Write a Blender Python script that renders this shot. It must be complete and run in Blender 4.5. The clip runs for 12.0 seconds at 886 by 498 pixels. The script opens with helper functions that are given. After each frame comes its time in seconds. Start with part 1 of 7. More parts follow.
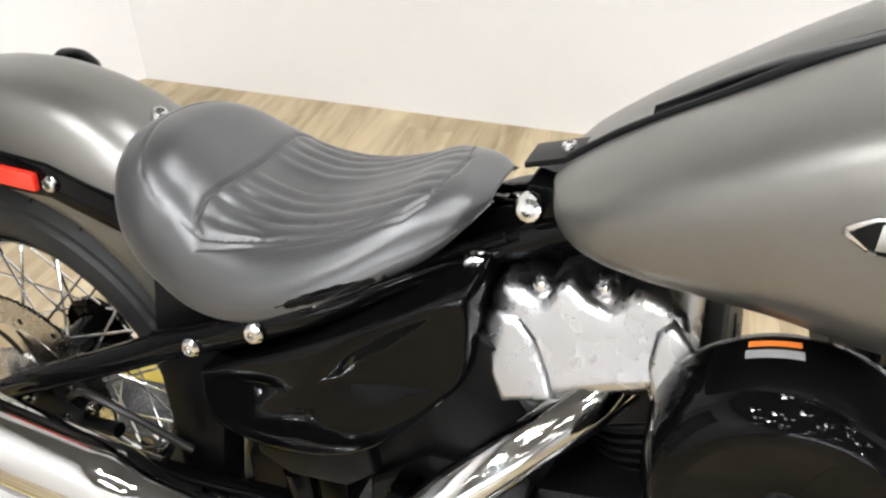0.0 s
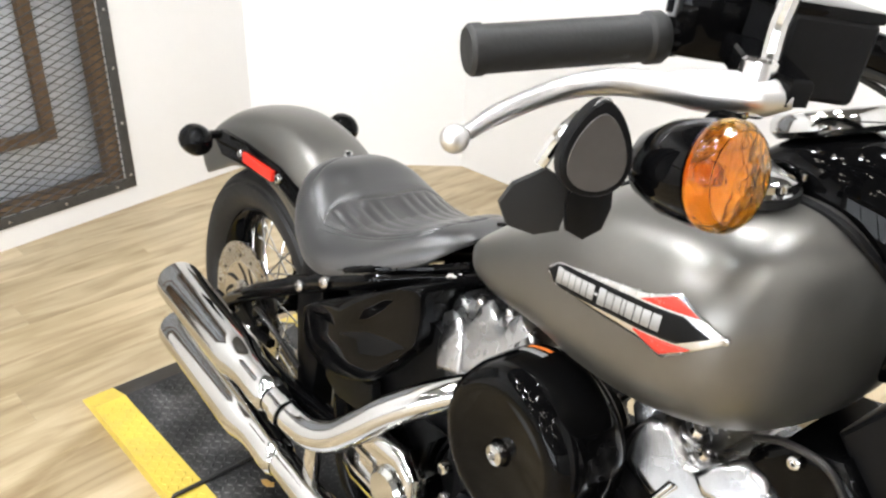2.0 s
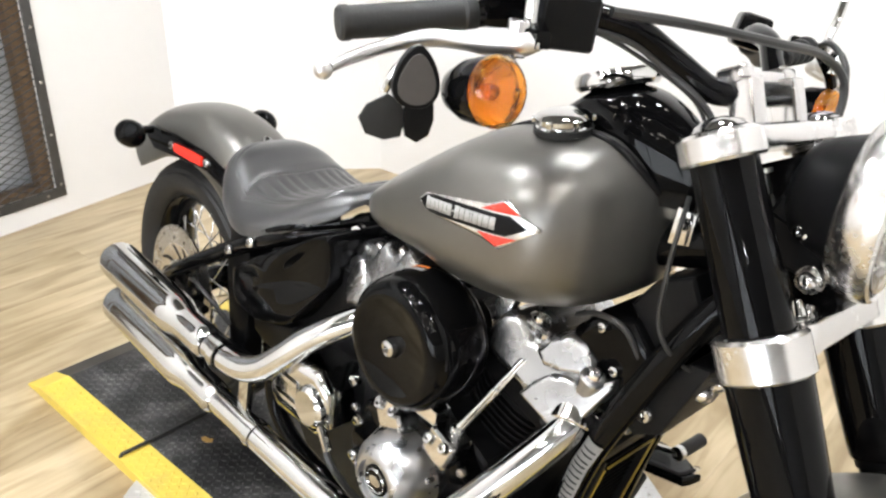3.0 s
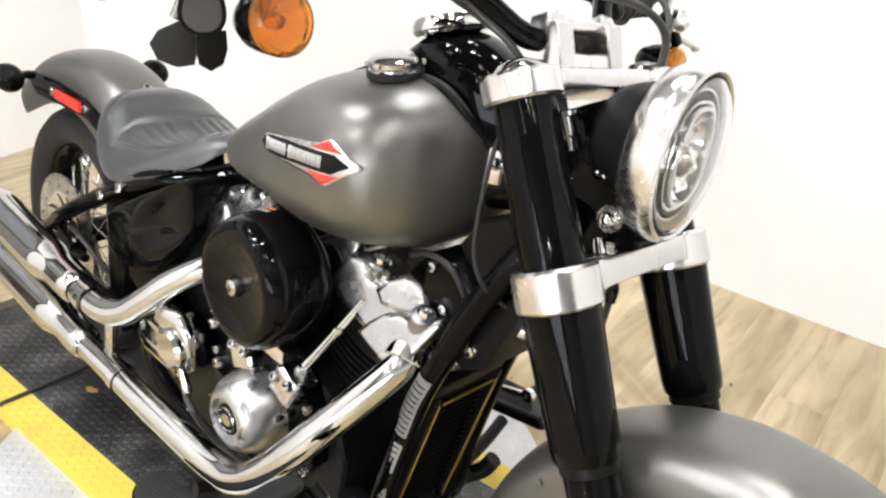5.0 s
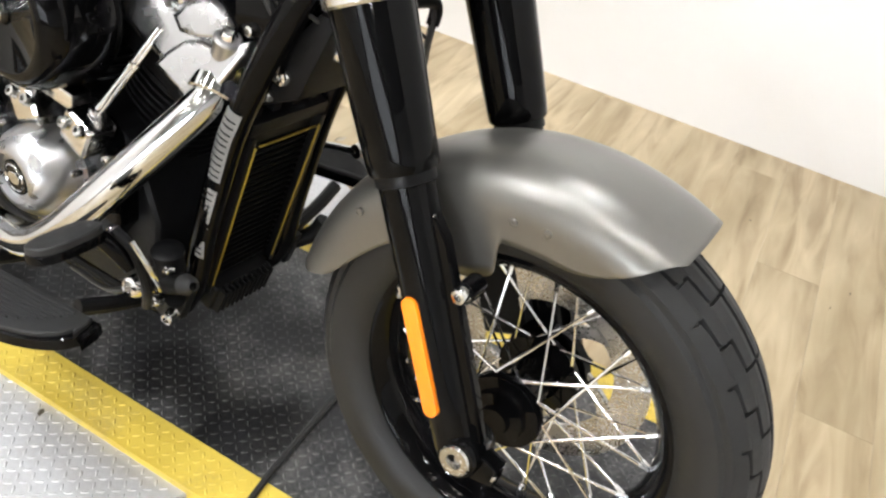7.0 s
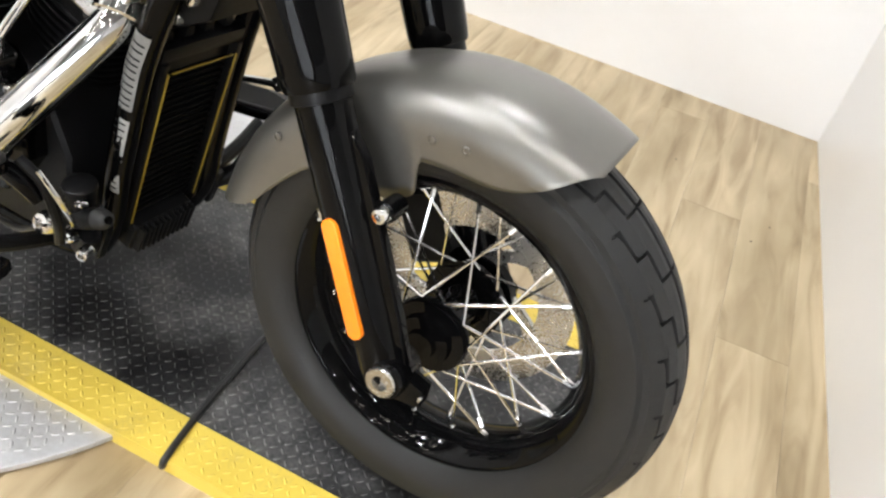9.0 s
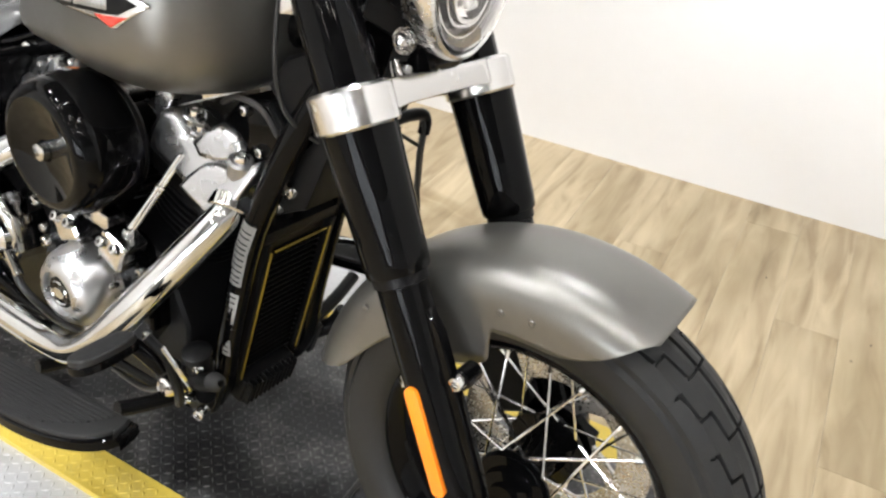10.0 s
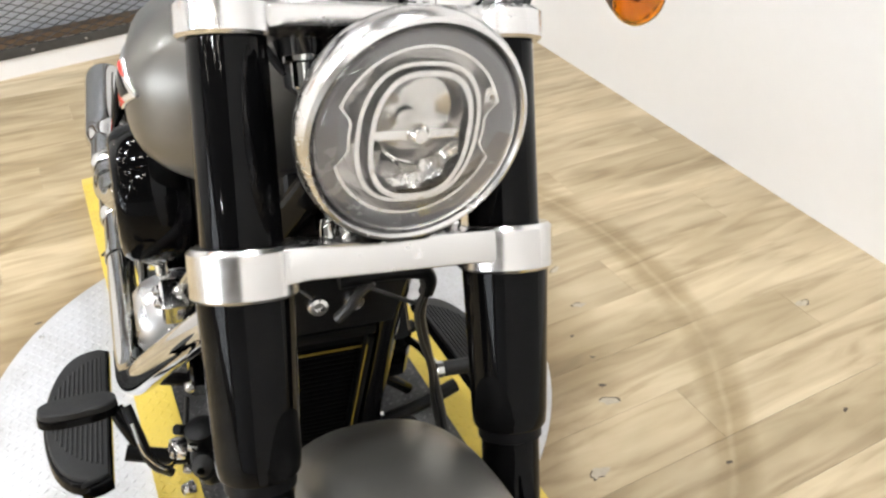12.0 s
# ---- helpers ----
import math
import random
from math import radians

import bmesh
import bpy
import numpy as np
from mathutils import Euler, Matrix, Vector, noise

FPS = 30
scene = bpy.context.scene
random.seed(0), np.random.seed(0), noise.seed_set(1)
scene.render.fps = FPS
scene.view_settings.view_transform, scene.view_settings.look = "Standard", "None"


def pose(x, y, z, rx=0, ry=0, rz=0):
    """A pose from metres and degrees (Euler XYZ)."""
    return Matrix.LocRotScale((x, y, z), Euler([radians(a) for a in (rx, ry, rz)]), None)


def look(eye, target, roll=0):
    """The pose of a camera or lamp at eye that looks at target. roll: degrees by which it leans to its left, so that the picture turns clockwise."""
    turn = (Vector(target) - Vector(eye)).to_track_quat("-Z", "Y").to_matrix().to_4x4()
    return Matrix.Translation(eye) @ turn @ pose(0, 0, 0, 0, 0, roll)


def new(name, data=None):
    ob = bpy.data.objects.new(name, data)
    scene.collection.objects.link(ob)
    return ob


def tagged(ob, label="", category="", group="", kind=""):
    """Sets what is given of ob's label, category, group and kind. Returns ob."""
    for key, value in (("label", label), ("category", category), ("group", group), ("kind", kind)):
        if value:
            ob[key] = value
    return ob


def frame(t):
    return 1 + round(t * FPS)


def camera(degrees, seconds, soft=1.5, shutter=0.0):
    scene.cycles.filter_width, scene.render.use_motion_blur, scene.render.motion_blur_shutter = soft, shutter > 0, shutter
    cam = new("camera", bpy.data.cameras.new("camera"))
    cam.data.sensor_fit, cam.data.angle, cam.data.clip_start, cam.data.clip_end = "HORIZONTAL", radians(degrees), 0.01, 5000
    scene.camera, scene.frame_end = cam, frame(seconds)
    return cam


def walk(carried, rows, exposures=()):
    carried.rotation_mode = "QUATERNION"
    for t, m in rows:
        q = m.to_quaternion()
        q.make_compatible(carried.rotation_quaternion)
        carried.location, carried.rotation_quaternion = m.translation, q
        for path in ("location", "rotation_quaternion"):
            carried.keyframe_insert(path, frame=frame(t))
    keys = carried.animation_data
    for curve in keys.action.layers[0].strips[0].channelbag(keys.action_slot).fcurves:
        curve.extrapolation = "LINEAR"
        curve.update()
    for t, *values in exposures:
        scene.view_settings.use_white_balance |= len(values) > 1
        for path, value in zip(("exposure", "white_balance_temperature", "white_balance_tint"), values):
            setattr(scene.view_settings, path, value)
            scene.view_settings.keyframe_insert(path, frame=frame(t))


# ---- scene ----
cam = camera(59.6, 12.0, soft=2.4)
PATH = [
    (0, (0.85, -0.569, 1.091), (0.207, 0.908, -0.094), -0.6),
    (0.5, (0.923, -0.597, 1.08), (-0.045, 0.795, 0.019), 0.2),
    (1, (1.089, -0.683, 1.149), (-0.069, 0.599, 0.141), 1.5),
    (1.5, (1.265, -0.646, 1.17), (-0.062, 0.494, 0.2), 2.2),
    (2, (1.413, -0.622, 1.19), (-0.016, 0.445, 0.284), 1.7),
    (2.5, (1.514, -0.667, 1.201), (0.1, 0.462, 0.35), 0.3),
    (3, (1.655, -0.745, 1.202), (0.318, 0.471, 0.345), 1.6),
    (3.2, (1.688, -0.749, 1.203), (0.353, 0.468, 0.344), 1.6),
    (4.8, (1.785, -0.66, 1.189), (0.542, 0.614, 0.277), 4.4),
    (5, (1.792, -0.659, 1.183), (0.561, 0.625, 0.268), 4.3),
    (5.5, (1.806, -0.657, 1.157), (0.682, 0.686, 0.191), 5.8),
    (6, (1.821, -0.654, 1.122), (0.796, 0.712, 0.082), 7.3),
    (6.5, (1.832, -0.65, 1.083), (0.925, 0.709, -0.07), 9.0),
    (7, (1.85, -0.632, 1.041), (1.07, 0.74, -0.187), 10.5),
    (7.5, (1.861, -0.623, 1.009), (1.178, 0.748, -0.278), 12.8),
    (7.7, (1.864, -0.62, 0.997), (1.229, 0.744, -0.321), 14.1),
    (9.3, (1.887, -0.652, 1.019), (1.29, 0.79, -0.232), 12.5),
    (9.5, (1.885, -0.665, 1.048), (1.246, 0.799, -0.155), 10.8),
    (10, (1.914, -0.64, 1.122), (0.978, 0.738, 0.015), 4.2),
    (10.5, (2.018, -0.532, 1.174), (0.677, 0.538, 0.146), 6.5),
    (11, (2.077, -0.44, 1.187), (0.687, 0.425, 0.037), 2.2),
    (11.5, (2.014, -0.248, 1.187), (0.565, 0.454, 0.001), 6.9),
    (12, (1.956, -0.065, 1.198), (0.438, 0.482, 0.021), 0.3),
]
EXPOSURE = [(0, 0.0), (2.0, 0.06), (5.0, 0.13), (7.5, 0.10), (10.0, 0.02), (12.0, 0.0)]
walk(cam, [(t, look(eye, target, roll)) for t, eye, target, roll in PATH], EXPOSURE)

# ---- world and light ----
world = bpy.data.worlds.new("world")
scene.world = world
world.use_nodes = True
world.node_tree.nodes["Background"].inputs[0].default_value = (0.9, 0.95, 1.0, 1)
world.node_tree.nodes["Background"].inputs[1].default_value = 0.025

FLOOR = -0.03
CEIL = 2.9


# ---- materials ----
def nodes_of(name):
    m = bpy.data.materials.new(name)
    m.use_nodes = True
    return m, m.node_tree.nodes, m.node_tree.links, m.node_tree.nodes["Principled BSDF"]


def simple(name, color, rough, metal=0.0, coat=0.0, grain=0.0, scale=40.0, bump=0.0, bump_scale=300.0, rough_var=0.08, spec=0.5, fine=0.001):
    """A paint, metal or plastic with slight blotches of colour and gloss at two scales, and a fine relief."""
    m, n, l, b = nodes_of(name)
    tc = n.new("ShaderNodeTexCoord")
    big = n.new("ShaderNodeTexNoise")
    big.inputs["Scale"].default_value, big.inputs["Detail"].default_value = scale * 0.2, 5
    small = n.new("ShaderNodeTexNoise")
    small.inputs["Scale"].default_value, small.inputs["Detail"].default_value = scale * 3, 4
    l.new(tc.outputs["Object"], big.inputs["Vector"])
    l.new(tc.outputs["Object"], small.inputs["Vector"])
    add = n.new("ShaderNodeMath")
    add.operation = "ADD"
    l.new(big.outputs[0], add.inputs[0])
    l.new(small.outputs[0], add.inputs[1])
    ramp = n.new("ShaderNodeMapRange")
    ramp.inputs[1].default_value, ramp.inputs[2].default_value = 0.6, 1.4
    ramp.inputs[3].default_value, ramp.inputs[4].default_value = 1 - grain, 1 + grain
    l.new(add.outputs[0], ramp.inputs[0])
    mul = n.new("ShaderNodeVectorMath")
    mul.operation = "SCALE"
    mul.inputs[0].default_value = color
    l.new(ramp.outputs[0], mul.inputs["Scale"])
    l.new(mul.outputs[0], b.inputs["Base Color"])
    rr = n.new("ShaderNodeMapRange")
    rr.inputs[1].default_value, rr.inputs[2].default_value = 0.6, 1.4
    rr.inputs[3].default_value, rr.inputs[4].default_value = max(0.02, rough - rough_var * rough * 2), rough + rough_var * rough * 2
    l.new(add.outputs[0], rr.inputs[0])
    l.new(rr.outputs[0], b.inputs["Roughness"])
    b.inputs["Metallic"].default_value = metal
    b.inputs["Specular IOR Level"].default_value = spec
    b.inputs["Coat Weight"].default_value = coat
    b.inputs["Coat Roughness"].default_value = 0.03
    if bump:
        bn = n.new("ShaderNodeTexNoise")
        bn.inputs["Scale"].default_value, bn.inputs["Detail"].default_value = bump_scale, 3
        l.new(tc.outputs["Object"], bn.inputs["Vector"])
        bu = n.new("ShaderNodeBump")
        bu.inputs["Strength"].default_value, bu.inputs["Distance"].default_value = bump, fine
        l.new(bn.outputs[0], bu.inputs["Height"])
        l.new(bu.outputs[0], b.inputs["Normal"])
    return m


def leather():
    """Black grained vinyl: a cell grain and a slow unevenness."""
    m, n, l, b = nodes_of("black_leather")
    tc = n.new("ShaderNodeTexCoord")
    vo = n.new("ShaderNodeTexVoronoi")
    vo.inputs["Scale"].default_value = 650
    no = n.new("ShaderNodeTexNoise")
    no.inputs["Scale"].default_value, no.inputs["Detail"].default_value = 14, 4
    for t in (vo, no):
        l.new(tc.outputs["Object"], t.inputs["Vector"])
    cr = n.new("ShaderNodeValToRGB")
    cr.color_ramp.elements[0].color, cr.color_ramp.elements[1].color = (0.015, 0.0147, 0.0155, 1), (0.026, 0.0254, 0.0265, 1)
    l.new(no.outputs[0], cr.inputs[0])
    l.new(cr.outputs[0], b.inputs["Base Color"])
    b.inputs["Roughness"].default_value = 0.32
    b.inputs["Specular IOR Level"].default_value = 1.0
    b.inputs["Sheen Weight"].default_value, b.inputs["Sheen Roughness"].default_value = 0.12, 0.4
    bu = n.new("ShaderNodeBump")
    bu.inputs["Strength"].default_value, bu.inputs["Distance"].default_value = 0.16, 0.0005
    l.new(vo.outputs["Distance"], bu.inputs["Height"])
    l.new(bu.outputs[0], b.inputs["Normal"])
    return m


def wood_floor():
    """Pale limed oak planks: streaks along each board, knots, and a tone per board."""
    m, n, l, b = nodes_of("limed_oak")
    tc = n.new("ShaderNodeTexCoord")
    oi = n.new("ShaderNodeObjectInfo")
    off = n.new("ShaderNodeVectorMath")
    off.operation = "MULTIPLY_ADD"
    off.inputs[1].default_value = (1, 1, 1)
    l.new(tc.outputs["Object"], off.inputs[0])
    sh = n.new("ShaderNodeMath")
    sh.operation = "MULTIPLY"
    sh.inputs[1].default_value = 37.0
    l.new(oi.outputs["Random"], sh.inputs[0])
    l.new(sh.outputs[0], off.inputs[2])
    mp = n.new("ShaderNodeMapping")
    mp.inputs["Scale"].default_value = (3.2, 22, 1)
    l.new(off.outputs[0], mp.inputs[0])
    gr = n.new("ShaderNodeTexNoise")
    gr.inputs["Scale"].default_value, gr.inputs["Detail"].default_value, gr.inputs["Distortion"].default_value = 1.0, 8, 0.9
    l.new(mp.outputs[0], gr.inputs["Vector"])
    mp2 = n.new("ShaderNodeMapping")
    mp2.inputs["Scale"].default_value = (1.3, 4, 1)
    l.new(off.outputs[0], mp2.inputs[0])
    bl = n.new("ShaderNodeTexNoise")
    bl.inputs["Scale"].default_value, bl.inputs["Detail"].default_value = 1.2, 4
    l.new(mp2.outputs[0], bl.inputs["Vector"])
    c1 = n.new("ShaderNodeValToRGB")
    e = c1.color_ramp.elements
    e[0].position, e[0].color = 0.20, (0.255, 0.182, 0.097, 1)
    e[1].position, e[1].color = 0.82, (0.575, 0.480, 0.320, 1)
    x = e.new(0.5)
    x.color = (0.455, 0.364, 0.230, 1)
    l.new(gr.outputs[0], c1.inputs[0])
    c2 = n.new("ShaderNodeValToRGB")
    e = c2.color_ramp.elements
    e[0].position, e[0].color = 0.33, (0.72, 0.69, 0.63, 1)
    e[1].position, e[1].color = 0.66, (1.12, 1.12, 1.14, 1)
    l.new(bl.outputs[0], c2.inputs[0])
    mx = n.new("ShaderNodeMix")
    mx.data_type, mx.blend_type = "RGBA", "MULTIPLY"
    mx.inputs[0].default_value = 1
    l.new(c1.outputs[0], mx.inputs[6])
    l.new(c2.outputs[0], mx.inputs[7])
    tone = n.new("ShaderNodeMapRange")
    tone.inputs[3].default_value, tone.inputs[4].default_value = 0.95, 1.05
    l.new(oi.outputs["Random"], tone.inputs[0])
    sc = n.new("ShaderNodeVectorMath")
    sc.operation = "SCALE"
    l.new(mx.outputs[2], sc.inputs[0])
    l.new(tone.outputs[0], sc.inputs["Scale"])
    # ring-shaped scuffs worn into the boards round the turntable; boards also browner and darker towards its rim
    ge = n.new("ShaderNodeNewGeometry")
    away = n.new("ShaderNodeVectorMath")
    away.operation = "DISTANCE"
    away.inputs[1].default_value = (0.67, 0.03, -0.03)
    l.new(ge.outputs["Position"], away.inputs[0])
    blot = n.new("ShaderNodeTexNoise")
    blot.inputs["Scale"].default_value, blot.inputs["Detail"].default_value = 5.0, 5
    l.new(ge.outputs["Position"], blot.inputs["Vector"])
    bent = n.new("ShaderNodeMath")
    bent.operation = "MULTIPLY_ADD"
    bent.inputs[1].default_value = 0.05
    l.new(blot.outputs[0], bent.inputs[0])
    l.new(away.outputs["Value"], bent.inputs[2])
    rings = n.new("ShaderNodeValToRGB")
    re = rings.color_ramp.elements
    re[0].position, re[0].color = 0.49, (0.66, 0.60, 0.52, 1)
    re[1].position, re[1].color = 1.0, (1, 1, 1, 1)
    for pos, v in ((0.56, 0.80), (0.62, 1.0), (0.740, 1.0), (0.762, 0.74), (0.776, 0.72), (0.783, 0.90), (0.792, 0.70), (0.810, 0.74), (0.832, 1.0)):
        q = re.new(pos)
        q.color = (v, v - 0.15 * (1 - v), v - 0.45 * (1 - v), 1)
    near = n.new("ShaderNodeMath")
    near.operation = "MULTIPLY"
    near.inputs[1].default_value = 0.8
    l.new(bent.outputs[0], near.inputs[0])
    l.new(near.outputs[0], rings.inputs[0])
    worn = n.new("ShaderNodeMix")
    worn.data_type, worn.blend_type = "RGBA", "MULTIPLY"
    fade = n.new("ShaderNodeMapRange")
    fade.inputs[1].default_value, fade.inputs[2].default_value = 0.28, 0.52
    l.new(blot.outputs[0], fade.inputs[0])
    l.new(fade.outputs[0], worn.inputs[0])
    l.new(sc.outputs[0], worn.inputs[6])
    l.new(rings.outputs[0], worn.inputs[7])
    l.new(worn.outputs[2], b.inputs["Base Color"])
    b.inputs["Roughness"].default_value = 0.42
    bu = n.new("ShaderNodeBump")
    bu.inputs["Strength"].default_value, bu.inputs["Distance"].default_value = 0.25, 0.001
    l.new(gr.outputs[0], bu.inputs["Height"])
    l.new(bu.outputs[0], b.inputs["Normal"])
    return m


def scuffed(name, base, worn, rough, metal, scale=9.0, lo=0.45, hi=0.68, oil=0.0):
    """Painted or bare sheet metal, with scuffs and dirt where feet and tyres go."""
    m, n, l, b = nodes_of(name)
    tc = n.new("ShaderNodeTexCoord")
    a = n.new("ShaderNodeTexNoise")
    a.inputs["Scale"].default_value, a.inputs["Detail"].default_value, a.inputs["Roughness"].default_value = scale, 8, 0.65
    c = n.new("ShaderNodeTexNoise")
    c.inputs["Scale"].default_value, c.inputs["Detail"].default_value = scale * 22, 3
    for t in (a, c):
        l.new(tc.outputs["Object"], t.inputs["Vector"])
    mixn = n.new("ShaderNodeMath")
    mixn.operation = "MULTIPLY_ADD"
    mixn.inputs[1].default_value = 0.35
    l.new(c.outputs[0], mixn.inputs[0])
    l.new(a.outputs[0], mixn.inputs[2])
    cr = n.new("ShaderNodeValToRGB")
    e = cr.color_ramp.elements
    e[0].position, e[0].color = lo + 0.17, (*base, 1)
    e[1].position, e[1].color = hi + 0.17, (*worn, 1)
    l.new(mixn.outputs[0], cr.inputs[0])
    # old oil spots, soaked in
    sp = n.new("ShaderNodeTexNoise")
    sp.inputs["Scale"].default_value, sp.inputs["Detail"].default_value = 4.2, 3
    l.new(tc.outputs["Object"], sp.inputs["Vector"])
    so = n.new("ShaderNodeMapRange")
    so.inputs[1].default_value, so.inputs[2].default_value = 0.50, 0.58
    so.inputs[3].default_value, so.inputs[4].default_value = 1.0, 1.0 - oil
    l.new(sp.outputs[0], so.inputs[0])
    soak = n.new("ShaderNodeVectorMath")
    soak.operation = "SCALE"
    l.new(cr.outputs[0], soak.inputs[0])
    l.new(so.outputs[0], soak.inputs["Scale"])
    l.new(soak.outputs[0], b.inputs["Base Color"])
    rr = n.new("ShaderNodeMapRange")
    rr.inputs[3].default_value, rr.inputs[4].default_value = rough * 0.75, rough * 1.3
    l.new(a.outputs[0], rr.inputs[0])
    l.new(rr.outputs[0], b.inputs["Roughness"])
    b.inputs["Metallic"].default_value = metal
    bu = n.new("ShaderNodeBump")
    bu.inputs["Strength"].default_value, bu.inputs["Distance"].default_value = 0.3, 0.0008
    l.new(c.outputs[0], bu.inputs["Height"])
    l.new(bu.outputs[0], b.inputs["Normal"])
    return m


def glass(name, color, rough=0.02, tint_alpha=1.0, prism_scale=0.0):
    m, n, l, b = nodes_of(name)
    if prism_scale:
        tc = n.new("ShaderNodeTexCoord")
        vo = n.new("ShaderNodeTexVoronoi")
        vo.inputs["Scale"].default_value = prism_scale
        l.new(tc.outputs["Object"], vo.inputs["Vector"])
        bu = n.new("ShaderNodeBump")
        bu.inputs["Strength"].default_value, bu.inputs["Distance"].default_value = 0.35, 0.0015
        l.new(vo.outputs["Distance"], bu.inputs["Height"])
        l.new(bu.outputs[0], b.inputs["Normal"])
    b.inputs["Base Color"].default_value = (*color, 1)
    b.inputs["Transmission Weight"].default_value = tint_alpha
    b.inputs["Roughness"].default_value = rough
    b.inputs["IOR"].default_value = 1.45
    return m


def glow(name, color, strength):
    m, n, l, b = nodes_of(name)
    b.inputs["Base Color"].default_value = (0.9, 0.9, 0.9, 1)
    b.inputs["Emission Color"].default_value = (*color, 1)
    b.inputs["Emission Strength"].default_value = strength
    return m


PAINT = simple("grey_denim_paint", (0.172, 0.166, 0.153), 0.345, metal=0.8, grain=0.05, scale=30, bump=0.10, bump_scale=900, fine=0.0004)
GLOSS = simple("gloss_black", (0.0022, 0.0022, 0.0024), 0.035, grain=0.1, spec=0.115)
SATIN = simple("satin_black", (0.005, 0.005, 0.0054), 0.34, grain=0.15, bump=0.15, bump_scale=500, spec=0.12)
CHROME = simple("chrome", (0.58, 0.58, 0.575), 0.07, metal=1.0, grain=0.02, rough_var=0.25)
BRIGHT = simple("bright_cast_aluminium", (0.46, 0.46, 0.465), 0.29, metal=1.0, grain=0.05, scale=12, rough_var=0.15)
SATINCHROME = simple("satin_chrome", (0.70, 0.69, 0.68), 0.22, metal=1.0, grain=0.02, scale=40, rough_var=0.2)
POLISH = simple("polished_aluminium", (0.72, 0.71, 0.71), 0.15, metal=1.0, grain=0.05, scale=60, rough_var=0.2)
CAST = simple("cast_black", (0.005, 0.005, 0.0054), 0.40, grain=0.2, bump=0.5, bump_scale=350, spec=0.12)
RUBBER = simple("tyre_rubber", (0.0105, 0.0105, 0.0108), 0.56, grain=0.2, scale=25, bump=0.25, bump_scale=260, spec=0.36)
LEVERM = simple("matt_aluminium", (0.62, 0.61, 0.60), 0.34, metal=1.0, grain=0.05, scale=60)
GRIPR = simple("grip_rubber", (0.012, 0.012, 0.012), 0.55, grain=0.15, bump=0.3, bump_scale=300)
STEEL = simple("brake_steel", (0.50, 0.49, 0.47), 0.27, metal=1.0, grain=0.06, scale=80)
SPOKE = simple("bright_spoke", (0.82, 0.82, 0.82), 0.16, metal=1.0, grain=0.05)
LEATHER = leather()
WOOD = wood_floor()
WALLP = simple("white_wall_paint", (0.78, 0.768, 0.758), 0.32, grain=0.012, scale=8, bump=0.12, bump_scale=120)
CEILP = simple("grey_ceiling_paint", (0.14, 0.138, 0.135), 0.8, grain=0.05, scale=8)
DARKWALL = simple("grey_wall_paint", (0.62, 0.615, 0.61), 0.6, grain=0.04, scale=6)
TREADB = scuffed("black_tread_plate", (0.034, 0.034, 0.036), (0.15, 0.148, 0.144), 0.38, 0.3, 7.0, 0.46, 0.78, 0.62)
TREADL = scuffed("worn_tread_lozenge", (0.044, 0.044, 0.046), (0.23, 0.226, 0.22), 0.40, 0.35, 7.0, 0.44, 0.76, 0.62)
TREADY = scuffed("yellow_safety_paint", (0.66, 0.49, 0.075), (0.44, 0.33, 0.09), 0.45, 0.0, 8.0, 0.50, 0.85)
TREADA = scuffed("bare_tread_plate", (0.54, 0.54, 0.55), (0.40, 0.395, 0.385), 0.40, 0.35, 6.0, 0.45, 0.80)
RED = simple("red_reflector", (0.75, 0.03, 0.015), 0.16, grain=0.06, coat=0.5, bump=0.4, bump_scale=400)
ORANGE = simple("amber_reflector", (0.95, 0.24, 0.008), 0.2, grain=0.05, coat=0.5, bump=0.4, bump_scale=420)
AMBER = glass("amber_lens", (1.0, 0.58, 0.09), 0.10, prism_scale=150)
# the amber glow inside the signal is put into this bowl's colour
ORANGEBOWL = simple("amber_tinted_bowl", (0.95, 0.78, 0.38), 0.2, metal=0.5, grain=0.08, bump=0.4, bump_scale=160, fine=0.003)
BADGE_RED = simple("red_enamel", (0.58, 0.045, 0.03), 0.25, grain=0.05)
SHOPGLASS = glass("shop_glass", (1, 1, 1), 0.0)
LAMPGLASS = glass("clear_lamp_glass", (1, 1, 1), 0.01)
LAMPDARK = simple("grey_lamp_mask", (0.20, 0.193, 0.195), 0.25, metal=0.4, grain=0.08)
LAMPGREY = simple("silver_lamp_bowl", (0.70, 0.675, 0.66), 0.22, metal=0.8, grain=0.06)
DIMMIRROR = simple("smooth_reflector", (0.60, 0.58, 0.56), 0.12, metal=1.0, grain=0.06)
REFLECT = simple("lamp_reflector", (0.86, 0.85, 0.83), 0.10, metal=1.0, grain=0.08, scale=90, bump=0.5, bump_scale=90, fine=0.004)
OLDWOOD = simple("brown_window_wood", (0.17, 0.105, 0.055), 0.6, grain=0.35, scale=18, bump=0.5, bump_scale=60)
IRON = simple("dark_iron", (0.075, 0.073, 0.070), 0.5, metal=0.5, grain=0.3, scale=20, bump=0.4, bump_scale=140)
PANE = simple("grey_window_pane", (0.62, 0.65, 0.70), 0.08, grain=0.08, scale=6)
WHITEP = simple("white_print", (0.72, 0.72, 0.72), 0.4, grain=0.05)
LABELP = simple("pale_label", (0.17, 0.17, 0.167), 0.5, grain=0.25, scale=200)
GREYP = simple("grey_print", (0.26, 0.26, 0.26), 0.45, grain=0.2, scale=300)
WARNP = simple("orange_print", (0.85, 0.22, 0.04), 0.4, grain=0.05)
CABLE = simple("black_cable", (0.015, 0.015, 0.015), 0.4, grain=0.1)
